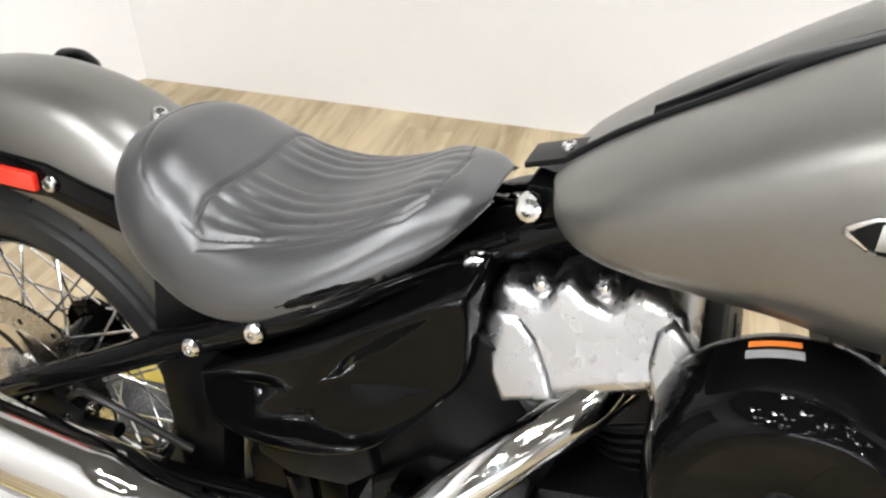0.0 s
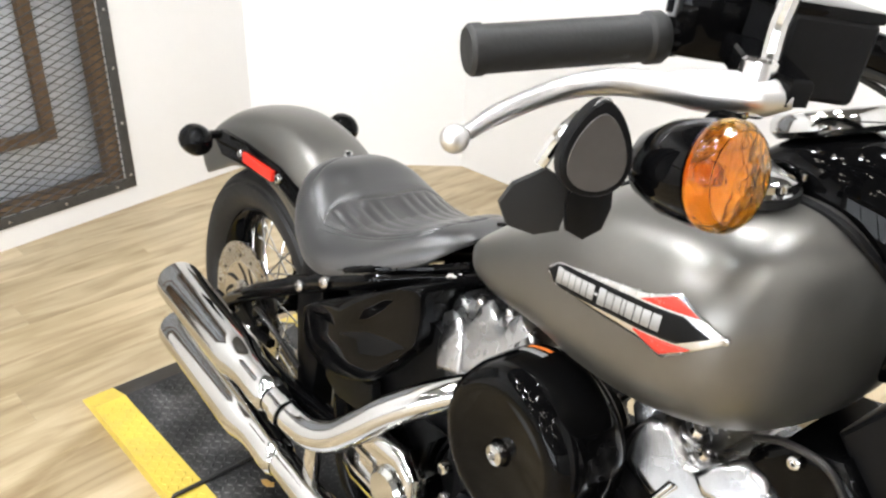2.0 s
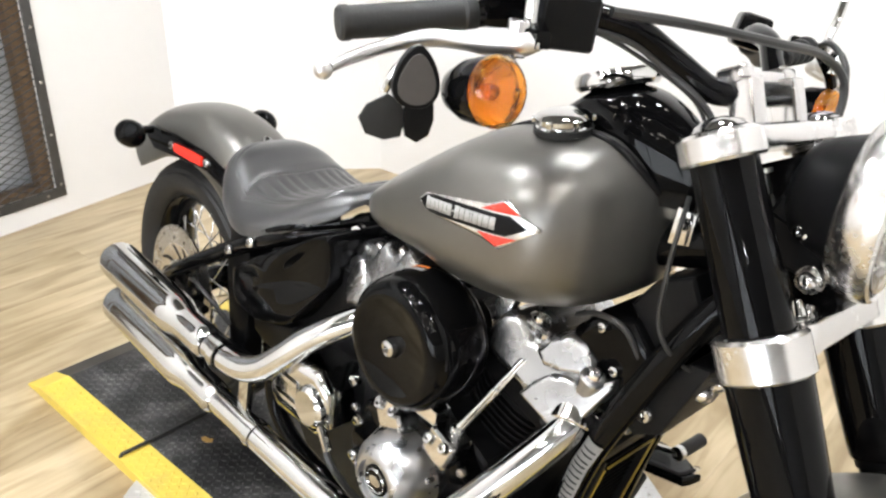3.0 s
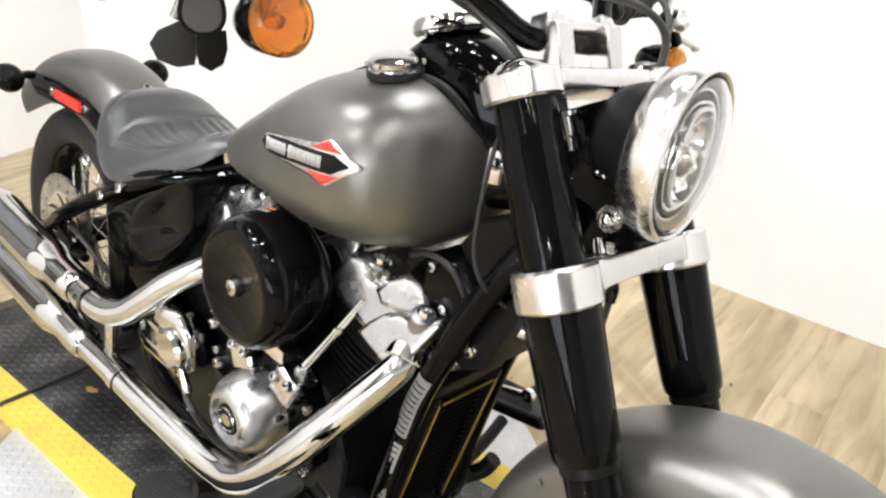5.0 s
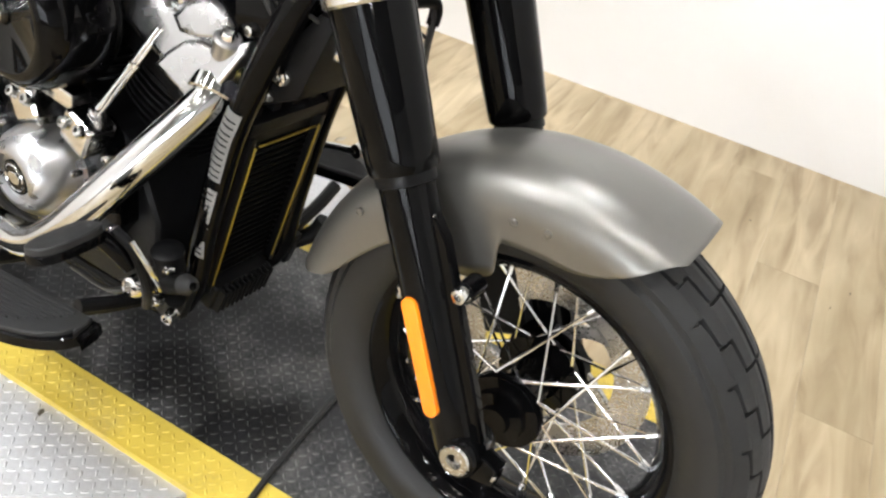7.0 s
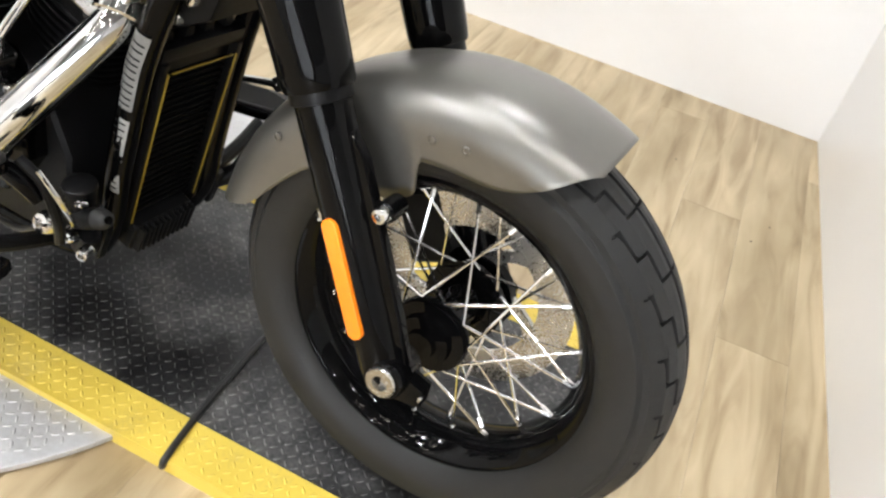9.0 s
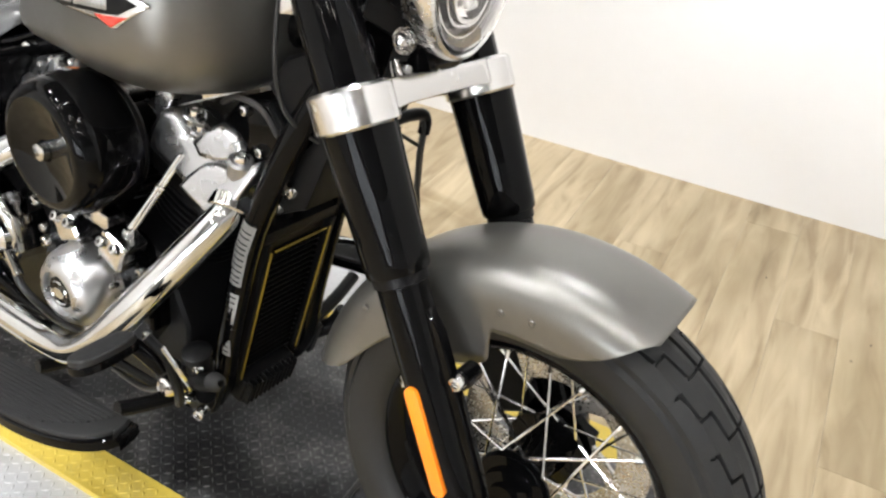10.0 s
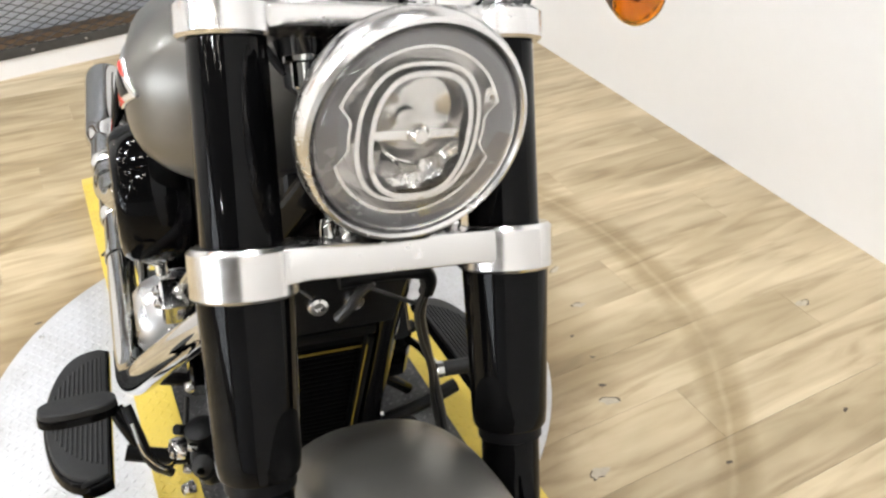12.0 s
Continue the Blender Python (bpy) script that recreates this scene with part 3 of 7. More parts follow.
def make_wheel(name, cx, cz, rr, w, spin, disc_y, disc_r, label):
    rim = empty(name, pose(cx, 0, cz, 0, spin, 0))
    rim.parent = bike
    tagged(rim, label)
    to_y = Matrix.Rotation(radians(-90), 4, "X")   # lathe axis z to y
    part("tyre", lathe(wheel_profile(rr - 0.0075, w), 96, to_y, closed=True), RUBBER, rim, "black rubber tyre with stepped tread grooves")
    v, f = tread_blocks(rr, w, 24)
    me = bpy.data.meshes.new("tread")
    me.from_pydata(v, [], f)
    me.materials.append(RUBBER)
    me.validate()
    o = new("tread", me)
    o.parent = rim
    bw = 0.046
    prof = [(0.2125, -bw), (0.2125, -bw + 0.004), (0.204, -bw + 0.005), (0.197, -0.030), (0.188, -0.017), (0.187, 0.0), (0.188, 0.017), (0.197, 0.030), (0.204, bw - 0.005), (0.2125, bw - 0.004), (0.2125, bw), (0.206, bw + 0.001), (0.199, bw - 0.004), (0.192, 0.032), (0.183, 0.018), (0.181, 0), (0.183, -0.018), (0.192, -0.032), (0.199, -bw + 0.004), (0.206, -bw - 0.001)]
    part("rim", lathe(prof, 96, to_y, closed=True), GLOSS, rim, "gloss black stepped steel rim")
    hub = [(0, -0.078), (0.018, -0.078), (0.020, -0.070), (0.034, -0.068), (0.036, -0.058), (0.050, -0.056), (0.053, -0.050), (0.053, -0.044), (0.034, -0.040), (0.030, -0.010), (0.030, 0.012), (0.036, 0.040), (0.058, 0.044), (0.058, 0.052), (0.044, 0.058), (0.030, 0.066), (0.020, 0.078), (0, 0.078)]
    part("hub", lathe(hub, 40, to_y), GLOSS, rim, "gloss black hub")
    for k in range(10):
        a = 2 * math.pi * k / 10
        for sy, lead in ((-1, 1), (-1, -1), (1, 1), (1, -1)):
            b0 = a + (0.10 if sy > 0 else 0.0) + (0.16 if lead < 0 else 0)
            b1 = b0 + lead * 0.86
            p0 = (0.050 * math.sin(b0), sy * 0.048, 0.050 * math.cos(b0))
            p1 = (0.184 * math.sin(b1), sy * 0.010, 0.184 * math.cos(b1))
            part("spoke", rod(p0, p1, 0.0019, 7), SPOKE, rim)
            q = Vector(p1) + (Vector(p0) - Vector(p1)).normalized() * 0.016
            part("nipple", rod(p1, q, 0.0034, 6), SPOKE, rim)
    if disc_r:
        s = 1 if disc_y > 0 else -1
        ringo = [(disc_r, -0.0025), (disc_r, 0.0025), (disc_r * 0.66, 0.0025), (disc_r * 0.66, -0.0025)]
        part("brake_disc", lathe(ringo, 64, Matrix.Translation((0, disc_y, 0)) @ to_y, closed=True), STEEL, rim, "drilled steel brake disc")
        plate = Matrix.Translation((0, disc_y, 0)) @ to_y
        if s < 0:
            part("disc_plate", lathe([(0, -0.003), (disc_r * 0.70, -0.003), (disc_r * 0.72, 0.0), (disc_r * 0.70, 0.003), (0, 0.003)], 48, plate), POLISH, rim, "bright slotted disc centre")
        for k in range(5):
            a = 2 * math.pi * k / 5
            def blade(r0, r1, lead, w0, w1):
                out = []
                for q in range(7):
                    t = q / 6
                    rr2, g = r0 + (r1 - r0) * t, a + lead + 0.55 * t * s
                    out.append((rr2, g, w0 + (w1 - w0) * abs(2 * t - 1) ** 2))
                return [(q * math.sin(g) + wd * math.cos(g), q * math.cos(g) - wd * math.sin(g)) for q, g, wd in out] + [(q * math.sin(g) - wd * math.cos(g), q * math.cos(g) + wd * math.sin(g)) for q, g, wd in out[::-1]]
            if s > 0:
                part("disc_spider", prism(blade(0.048, disc_r * 0.70, 0.0, 0.010, 0.017), -disc_y - 0.004, -disc_y + 0.004, SIDE, 0.001, 1), STEEL, rim)
            else:
                for lead in (0.0, 0.50):
                    part("disc_slot", prism(blade(0.056, 0.098, lead, 0.0066, 0.0034), -disc_y + 0.003, -disc_y + 0.0038, SIDE), CAST, rim, "dark curved slot")
        for k in range(30 if s > 0 else 15):
            a = 2 * math.pi * k / (30 if s > 0 else 15)
            r = disc_r * (0.74, 0.83, 0.92)[k % 3] if s > 0 else disc_r * (0.80, 0.90)[k % 2]
            part("disc_hole", lathe([(0, 0), (0.0042, 0), (0.0042, 0.0006), (0, 0.0006)], 8, Matrix.Translation((r * math.sin(a), disc_y + s * 0.0024, r * math.cos(a))) @ (to_y if s > 0 else AXIS_Y)), CAST, rim, "dark drilled hole")
        part("disc_carrier", lathe([(0, -0.008), (0.060, -0.008), (0.062, 0.006), (0.040, 0.010), (0.020, 0.022), (0, 0.022)], 32, Matrix.Translation((0, disc_y, 0)) @ (to_y if s > 0 else AXIS_Y)), GLOSS if s > 0 else STEEL, rim)
    return rim


make_wheel("front_wheel", FA[0], FA[1], 0.303, 0.066, 4, 0.074, 0.146, "spoked front wheel with black rim")
make_wheel("rear_wheel", RA[0], RA[1], 0.302, 0.070, 11, -0.088, 0.146, "spoked rear wheel with black rim")


# ---- fenders ----
def fender(name, c, top_r, edge_r, half_w, a0, a1, n, mat, label, crown=0.052, centre=None):
    """A domed mudguard swept round c; edge_r, top_r and half_w follow the angle, in degrees from straight ahead."""
    rows = []
    for i in range(n + 1):
        a = a0 + (a1 - a0) * i / n
        ca, sa = math.cos(radians(a)), math.sin(radians(a))
        rt, re, hw = top_r(a), edge_r(a), half_w(a)
        shoulder = rt - crown
        row = []
        # where the edge runs above the shoulder, the crown is cut off at it
        g0 = math.asin(min(0.98, (max(0.0, re - shoulder) / crown) ** 1.25))
        low = min(re, shoulder)
        side = hw * abs(math.cos(g0)) ** 0.86
        base = shoulder + crown * math.sin(g0) ** 0.80
        for k in range(5):
            row.append((-side * (0.985 + 0.015 * k / 4), low + (shoulder - low) * k / 5 if low < shoulder else base - 0.0002 * (5 - k)))
        for k in range(19):
            g = g0 + (math.pi - 2 * g0) * k / 18
            y = -hw * math.copysign(abs(math.cos(g)) ** 0.86, math.cos(g))
            row.append((y, shoulder + crown * math.sin(g) ** 0.80))
        for k in range(4, -1, -1):
            row.append((side * (0.985 + 0.015 * k / 4), low + (shoulder - low) * k / 5 if low < shoulder else base - 0.0002 * (5 - k)))
        rows.append([(c[0] + r * ca, y, c[1] + r * sa) for y, r in row])
    ob = part(name, sheet(rows), mat, bike, label, angle=60)
    return thick(ob, 0.0028, -1)


f_edge = smooth_table([62, 66.5, 68.5, 70.3, 72.5, 75.2, 79, 84, 92, 100, 102.5, 104, 124, 127, 131, 140, 152, 163, 167, 169], [0.330, 0.327, 0.318, 0.304, 0.287, 0.2716, 0.2584, 0.2497, 0.2470, 0.2465, 0.243, 0.206, 0.206, 0.236, 0.247, 0.252, 0.260, 0.276, 0.298, 0.318])
front_fender = fender("front_fender", FA, lambda a: 0.338, f_edge, lambda a: 0.090, 66.5, 168.5, 96, PAINT, "satin dark grey painted steel front mudguard", 0.056)
for x, z in ((1.584, 0.574), (1.623, 0.579), (1.395, 0.492), (1.44, 0.53)):
    bolt(front_fender, (x, -0.090, z), (0, -1, 0), 0.0052, 0.0022, PAINT, "rivet")
    bolt(front_fender, (x, 0.090, z), (0, 1, 0), 0.0052, 0.0022, PAINT, "rivet")

r_edge = smooth_table([-18, 0, 20, 40, 60, 80, 100, 120, 136, 141], [0.30, 0.30, 0.300, 0.318, 0.325, 0.318, 0.308, 0.305, 0.335, 0.40])
r_top = smooth_table([-18, 0, 20, 40, 60, 80, 100, 120, 141], [0.345, 0.355, 0.390, 0.430, 0.447, 0.440, 0.426, 0.418, 0.415])
rear_fender = fender("rear_fender", (0.03, 0.305), r_top, r_edge, lambda a: 0.088, -12, 131, 80, PAINT, "satin dark grey painted steel rear mudguard", 0.075)
bolt(rear_fender, (0.247, 0, 0.700), (0.35, 0, 1), 0.010, 0.010, CHROME, "seat_stud", "chrome seat mounting knob")


# ---- rear struts with marker lamps and turn signals ----
def strut(s):
    out = [(-0.13, 0.648), (-0.10, 0.674), (0.02, 0.679), (0.16, 0.672), (0.28, 0.640), (0.33, 0.600), (0.315, 0.575), (0.26, 0.606), (0.16, 0.632), (0.02, 0.628), (-0.09, 0.622)]
    m = SIDE if s < 0 else Matrix.Scale(-1, 4, (0, 1, 0)) @ SIDE
    st = part("fender_strut", prism([(x, z - 0.009) for x, z in out], 0.082, 0.094, m, 0.004), GLOSS, bike, "gloss black mudguard strut cover")
    y = s * 0.094
    part("marker_reflector", box(0.124, 0.008, 0.021, (0.088, y + s * 0.004, 0.6430), 0.003, (0, 0.6, 0)), RED, st, "red marker reflector")
    for x in (0.008, 0.168):
        bolt(st, (x, y, 0.643), (0, s, 0), 0.010, 0.007, CHROME)
    part("signal_stalk", tube([(-0.075, s * 0.105, 0.662), (-0.065, s * 0.13, 0.664), (-0.045, s * 0.155, 0.665)], 0.0095, 10), GLOSS, st)
    prof = [(0, -0.034), (0.011, -0.032), (0.022, -0.024), (0.030, -0.006), (0.031, 0.012), (0.029, 0.022)]
    part("signal_housing", lathe(prof, 28, Matrix.Translation((-0.035, s * 0.168, 0.665)) @ Matrix.Rotation(radians(-90), 4, "Y")), GLOSS, st, "gloss black bullet turn signal")
    part("signal_lens", lathe([(0.0245, 0.016), (0.0245, 0.0205), (0.017, 0.0225), (0, 0.0235)], 28, Matrix.Translation((-0.035, s * 0.168, 0.665)) @ Matrix.Rotation(radians(-90), 4, "Y")), RED, st)
    return st


strut(-1)
strut(1)


# ---- seat ----
def make_seat():
    xs = [0.2395, 0.248, 0.2674, 0.3054, 0.3476, 0.3897, 0.4404, 0.491, 0.5416, 0.5838, 0.6134, 0.6345, 0.652]
    hw = smooth_table(xs, [0.030, 0.0721, 0.1086, 0.135, 0.1494, 0.1602, 0.1648, 0.1564, 0.1349, 0.1112, 0.0930, 0.074, 0.040])
    top = smooth_table(xs, [0.6835, 0.699, 0.7088, 0.7072, 0.6876, 0.67, 0.6656, 0.6742, 0.6946, 0.7141, 0.7175, 0.714, 0.706])
    low = smooth_table(xs, [0.674, 0.655, 0.6359, 0.6087, 0.5917, 0.5823, 0.5839, 0.5971, 0.6204, 0.6415, 0.6587, 0.679, 0.701])
    nx, ny = 236, 132
    rows = []
    for i in range(nx + 1):
        x = xs[0] + (xs[-1] - xs[0]) * i / nx
        w, t, b = hw(x), top(x), low(x)
        h = t - b
        row = []
        for j in range(ny + 1):
            g = math.pi * j / ny          # 0 at the right lower edge, pi at the left
            c = math.cos(g)
            y = -w * math.copysign(abs(c) ** 0.707, c)
            s = math.sin(g)
            z = b + h * s ** 0.868
            q = abs(y) / w
            z -= 0.012 * lerp(x, (0.36, 0.44, 0.56, 0.66), (0, 1, 1, 0)) * (1 - q * q)
            # the panel with its lengthwise pleats, and the double seam round it
            edge = lerp(x, (0.385, 0.411, 0.434, 0.463, 0.497, 0.531, 0.554, 0.583, 0.600, 0.609), (0.127, 0.1205, 0.113, 0.1065, 0.100, 0.095, 0.088, 0.080, 0.063, 0.018))
            back = lerp(abs(y), (0.0, 0.05, 0.09, 0.115, 0.128), (0.378, 0.374, 0.369, 0.374, 0.390))
            e = min(edge - abs(y), x - back, 0.609 - x)
            if s > 0.25:
                z -= 0.0042 * math.exp(-(e / 0.0022) ** 2)
                z -= 0.0026 * math.exp(-((edge - abs(y) + 0.0105) / 0.0020) ** 2) * (x > 0.385) * (x < 0.605)
                if e > 0.0:
                    groove = abs(math.cos(math.pi * y / 0.0232))
                    z += min(1.0, e / 0.012) * (0.0046 * groove ** 0.55 - 0.0032) * lerp(x, (0.37, 0.40, 0.57, 0.605), (0.35, 1, 1, 0.5))
                # seam of the rolled border round the back
                roll_x = lerp(abs(y), (0.0, 0.022, 0.071, 0.101, 0.116, 0.127), (0.266, 0.268, 0.285, 0.302, 0.325, 0.386))
                z -= 0.0022 * math.exp(-((x - roll_x) / 0.0020) ** 2) * (abs(y) < 0.127)
            z -= 0.0018 * math.exp(-((s - 0.16) / 0.018) ** 2)
            row.append((x, y, z))
        rows.append(row)
    ob = part("seat", sheet(rows), LEATHER, bike, "black vinyl solo seat with pleated centre", angle=80)
    thick(ob, 0.004, -1)
    return ob


make_seat()


# ---- fuel tank ----
TX = [0.7105, 0.7249, 0.749, 0.7875, 0.8452, 0.903, 0.9607, 1.0184, 1.0762, 1.1226, 1.1559, 1.177, 1.1886, 1.1926]
T_W = smooth_table(TX, [0.050, 0.102, 0.1279, 0.1451, 0.1614, 0.1753, 0.1878, 0.1956, 0.1992, 0.186, 0.1479, 0.098, 0.055, 0.012])
T_T = smooth_table(TX, [0.741, 0.7525, 0.7725, 0.8012, 0.8382, 0.8746, 0.9045, 0.9209, 0.9286, 0.9254, 0.9058, 0.8833, 0.8594, 0.832])
T_B = smooth_table(TX, [0.733, 0.718, 0.6998, 0.6902, 0.6873, 0.6852, 0.6773, 0.6754, 0.6833, 0.6959, 0.7154, 0.7409, 0.7704, 0.806])


def tank_crown(x):
    """How full the shoulders of the tank are."""
    return lerp(x, (0.74, 0.80, 0.95, 1.10), (0.626, 0.520, 0.448, 0.812))


def tank_waist(x):
    return lerp(x, (0.74, 0.80, 0.95, 1.10), (0.437, 0.412, 0.408, 0.483))


def tank_row(x, n=72):
    w, t, b = T_W(x), T_T(x), T_B(x)
    zm = b + (t - b) * tank_waist(x)
    row = []
    for k in range(n):
        g = 2 * math.pi * k / n
        c, s = math.cos(g), math.sin(g)
        y = w * math.copysign(abs(c) ** 0.86, c)
        if s >= 0:
            z = zm + (t - zm) * s ** tank_crown(x)
            z -= 0.022 * math.exp(-(y / 0.028) ** 2) * s * lerp(x, (0.75, 0.9), (0, 1))
        else:
            z = zm - (zm - b) * abs(s) ** 0.66
        row.append((x, y, z))
    return row


def make_tank():
    xs = [TX[0] + (TX[-1] - TX[0]) * (0.5 - 0.5 * math.cos(math.pi * i / 70)) for i in range(71)]
    bm = sheet([tank_row(x) for x in xs], close_u=True)
    bm.verts.ensure_lookup_table()
    bm.faces.new([bm.verts[k] for k in range(72)])
    bm.faces.new([bm.verts[len(bm.verts) - 72 + k] for k in range(72)])
    return part("fuel_tank", bm, PAINT, bike, "satin dark grey painted teardrop fuel tank", angle=70)


tank = make_tank()


def tank_side(x, z):
    """How far out the right flank of the tank lies at x, z, and its outward way."""
    w, t, b = T_W(x), T_T(x), T_B(x)
    zm = b + (t - b) * tank_waist(x)
    if z >= zm:
        s = min(1, (z - zm) / (t - zm)) ** (1 / tank_crown(x))
    else:
        s = min(1, (zm - z) / (zm - b)) ** (1 / 0.66)
    return w * math.sqrt(max(0, 1 - s * s)) ** 0.86


def tank_top(x, y):
    """The height of the tank's upper side at x, y."""
    w, t, b = T_W(x), T_T(x), T_B(x)
    zm = b + (t - b) * tank_waist(x)
    c = min(1.0, abs(y) / w) ** (1 / 0.86)
    q = math.sqrt(max(0.0, 1 - c * c))
    return zm + (t - zm) * q ** tank_crown(x) - 0.022 * math.exp(-(y / 0.028) ** 2) * q * lerp(x, (0.75, 0.9), (0, 1))


def on_tank(name, outline, lift_h, mat, parent, label="", grid=10):
    """A flat emblem piece pressed to the flank of the tank: quads between the upper and the lower line of its outline."""
    up, dn = outline
    x0, x1 = up[0][0], up[-1][0]
    faces_rows = []
    n = 44
    for i in range(n + 1):
        x = x0 + (x1 - x0) * i / n
        zu, zd = lerp(x, *zip(*up)), lerp(x, *zip(*dn))
        faces_rows.append([(x, -tank_side(x, zd + (zu - zd) * j / grid) - lift_h, zd + (zu - zd) * j / grid) for j in range(grid + 1)])
    bm = sheet(faces_rows)
    ob = part(name, bm, mat, parent, label, angle=60)
    return thick(ob, lift_h * 0.95 + 0.003, -1)


def badge():
    def zc(x):
        return 0.8030 + (x - 0.919) * 0.107
    L = [0.917, 0.932, 0.990, 1.052, 1.078, 1.126]
    h = [0.002, 0.0115, 0.0165, 0.0215, 0.0305, 0.001]
    up = [(x, zc(x) + q) for x, q in zip(L, h)]
    dn = [(x, zc(x) - q) for x, q in zip(L, h)]
    b = on_tank("badge", (up, dn), 0.004, SATINCHROME, tank, "silver and red diamond-shaped tank badge")
    h2 = [0.000, 0.0095, 0.0125, 0.0125, 0.0125, 0.000]
    L2 = [0.920, 0.933, 0.948, 1.062, 1.088, 1.114]
    on_tank("black_bar", ([(x, zc(x) + q) for x, q in zip(L2, h2)], [(x, zc(x) - q) for x, q in zip(L2, h2)]), 0.0052, SATIN, b, "black badge bar")
    for s in (1, -1):
        a = [(1.044, zc(1.044) + s * 0.0150), (1.076, zc(1.076) + s * 0.0275), (1.101, zc(1.101) + s * 0.0148)]
        d = [(x, zc(x) + s * 0.0146) for x, _ in a]
        on_tank("red_wedge", (a, d) if s > 0 else (d, a), 0.0052, BADGE_RED, b, "red enamel wedge", 4)
    # pale plain blocks in place of the maker's lettering
    x = 0.936
    for k in range(15):
        wd = (0.0084, 0.0078, 0.0080, 0.0070, 0.0070, 0.0084, 0.0036, 0.0086, 0.0080, 0.0080, 0.0038, 0.0086, 0.0072, 0.0088, 0.0088)[k]
        hh = 0.0076 * (1.12 if k in (0, 7) else 1) if k != 6 else 0.0012
        on_tank("pale_block", ([(x, zc(x) + hh), (x + wd, zc(x + wd) + hh)], [(x, zc(x) - hh), (x + wd, zc(x + wd) - hh)]), 0.0060, BADGEGREY, b, "pale grey badge mark", 2)
        x += wd + 0.0016
    bolt(b, (1.1225, -tank_side(1.1225, zc(1.1225)) - 0.003, zc(1.1225)), (0.2, -1, 0.1), 0.004, 0.002, CHROME, "badge_stud")


badge()


def fuel_cap():
    n = Vector((-0.06, -0.17, 1)).normalized()
    at = Vector((1.062, -0.087, tank_top(1.062, 0.087) + 0.003))
    m = frame_to(at, at + n)
    c = part("fuel_cap", lathe([(0, 0), (0.032, 0), (0.0345, 0.004), (0.032, 0.007), (0.036, 0.010), (0.036, 0.016), (0.031, 0.020), (0.014, 0.0225), (0, 0.023)], 36, m), CHROME, tank, "chrome fuel cap")
    part("cap_seal", lathe([(0.032, -0.004), (0.0375, -0.004), (0.0375, 0.003), (0.032, 0.005)], 36, m), RUBBER, c)
    for k in range(6):
        a = 2 * math.pi * k / 6
        p = m @ Vector((0.0345 * math.cos(a), 0.0345 * math.sin(a), 0.013))
        part("cap_grip", box(0.010, 0.008, 0.008, (0, 0, 0), 0.002, bm=None), CHROME, c).matrix_basis = Matrix.Translation(p) @ m.to_quaternion().to_matrix().to_4x4() @ Matrix.Rotation(a, 4, "Z")


fuel_cap()


def console():
    """Gloss black dash over the middle of the tank, with the round instrument at its top."""
    xs = [0.78, 0.86, 0.94, 0.985, 1.02, 1.065, 1.115, 1.155, 1.190, 1.220, 1.238]
    w = smooth_table(xs, [0.010, 0.022, 0.030, 0.040, 0.052, 0.060, 0.060, 0.052, 0.040, 0.028, 0.018])
    t = smooth_table(xs, [0.800, 0.848, 0.884, 0.910, 0.942, 0.974, 0.982, 0.972, 0.952, 0.926, 0.905])
    rows = []
    for i in range(41):
        x = xs[0] + (xs[-1] - xs[0]) * i / 40
        base = T_T(min(x, 1.170)) - 0.040
        rows.append([(x, -w(x) * math.copysign(abs(math.cos(math.pi * k / 24)) ** 0.7, math.cos(math.pi * k / 24)), base + (t(x) - base) * math.sin(math.pi * k / 24) ** 0.6) for k in range(25)])
    d = part("dash_console", sheet(rows), GLOSS, bike, "gloss black dash console on the tank", angle=70)
    m = frame_to((1.075, 0, 0.972), (1.045, 0, 1.06))
    sp = part("speedometer", lathe([(0, 0), (0.050, 0), (0.055, 0.006), (0.055, 0.016), (0.051, 0.022), (0.047, 0.020), (0.046, 0.014), (0, 0.014)], 40, m), CHROME, d, "round instrument with chrome rim")
    part("dial", lathe([(0, 0.0145), (0.0455, 0.0145), (0.0455, 0.016), (0, 0.016)], 40, m), SATIN, sp, "dark dial face")
    ridge = [(0.716, 0.020), (0.735, 0.022), (0.77, 0.026), (0.83, 0.034), (0.90, 0.044), (1.0, 0.062), (1.08, 0.074), (1.135, 0.072), (1.165, 0.060), (1.183, 0.040)]
    part("trim_strip", tube([(x, -y, tank_top(x, y) + 0.001) for x, y in ridge], 0.0050, 10), SATIN, d)
    return d


console()


# ---- fork, headlamp, handlebar ----
RAKE = math.atan(0.515)
FDIR = Vector((-math.sin(RAKE), 0, math.cos(RAKE)))     # up the fork
FY = 0.131


ROLL = Matrix.Translation((0, 0, 0.5)) @ Matrix.Rotation(radians(-2.5), 4, "X") @ Matrix.Translation((0, 0, -0.5))   # the front end lies over a little further


def on_fork(z, y=0.0, ahead=0.0):
    """A point of the fork's axis at height z; ahead: metres towards the front, square to the fork."""
    p = Vector((FA[0] - 0.014 - (z - FA[1]) * 0.515, y, z))
    return p + ahead * Vector((math.cos(RAKE), 0, math.sin(RAKE)))


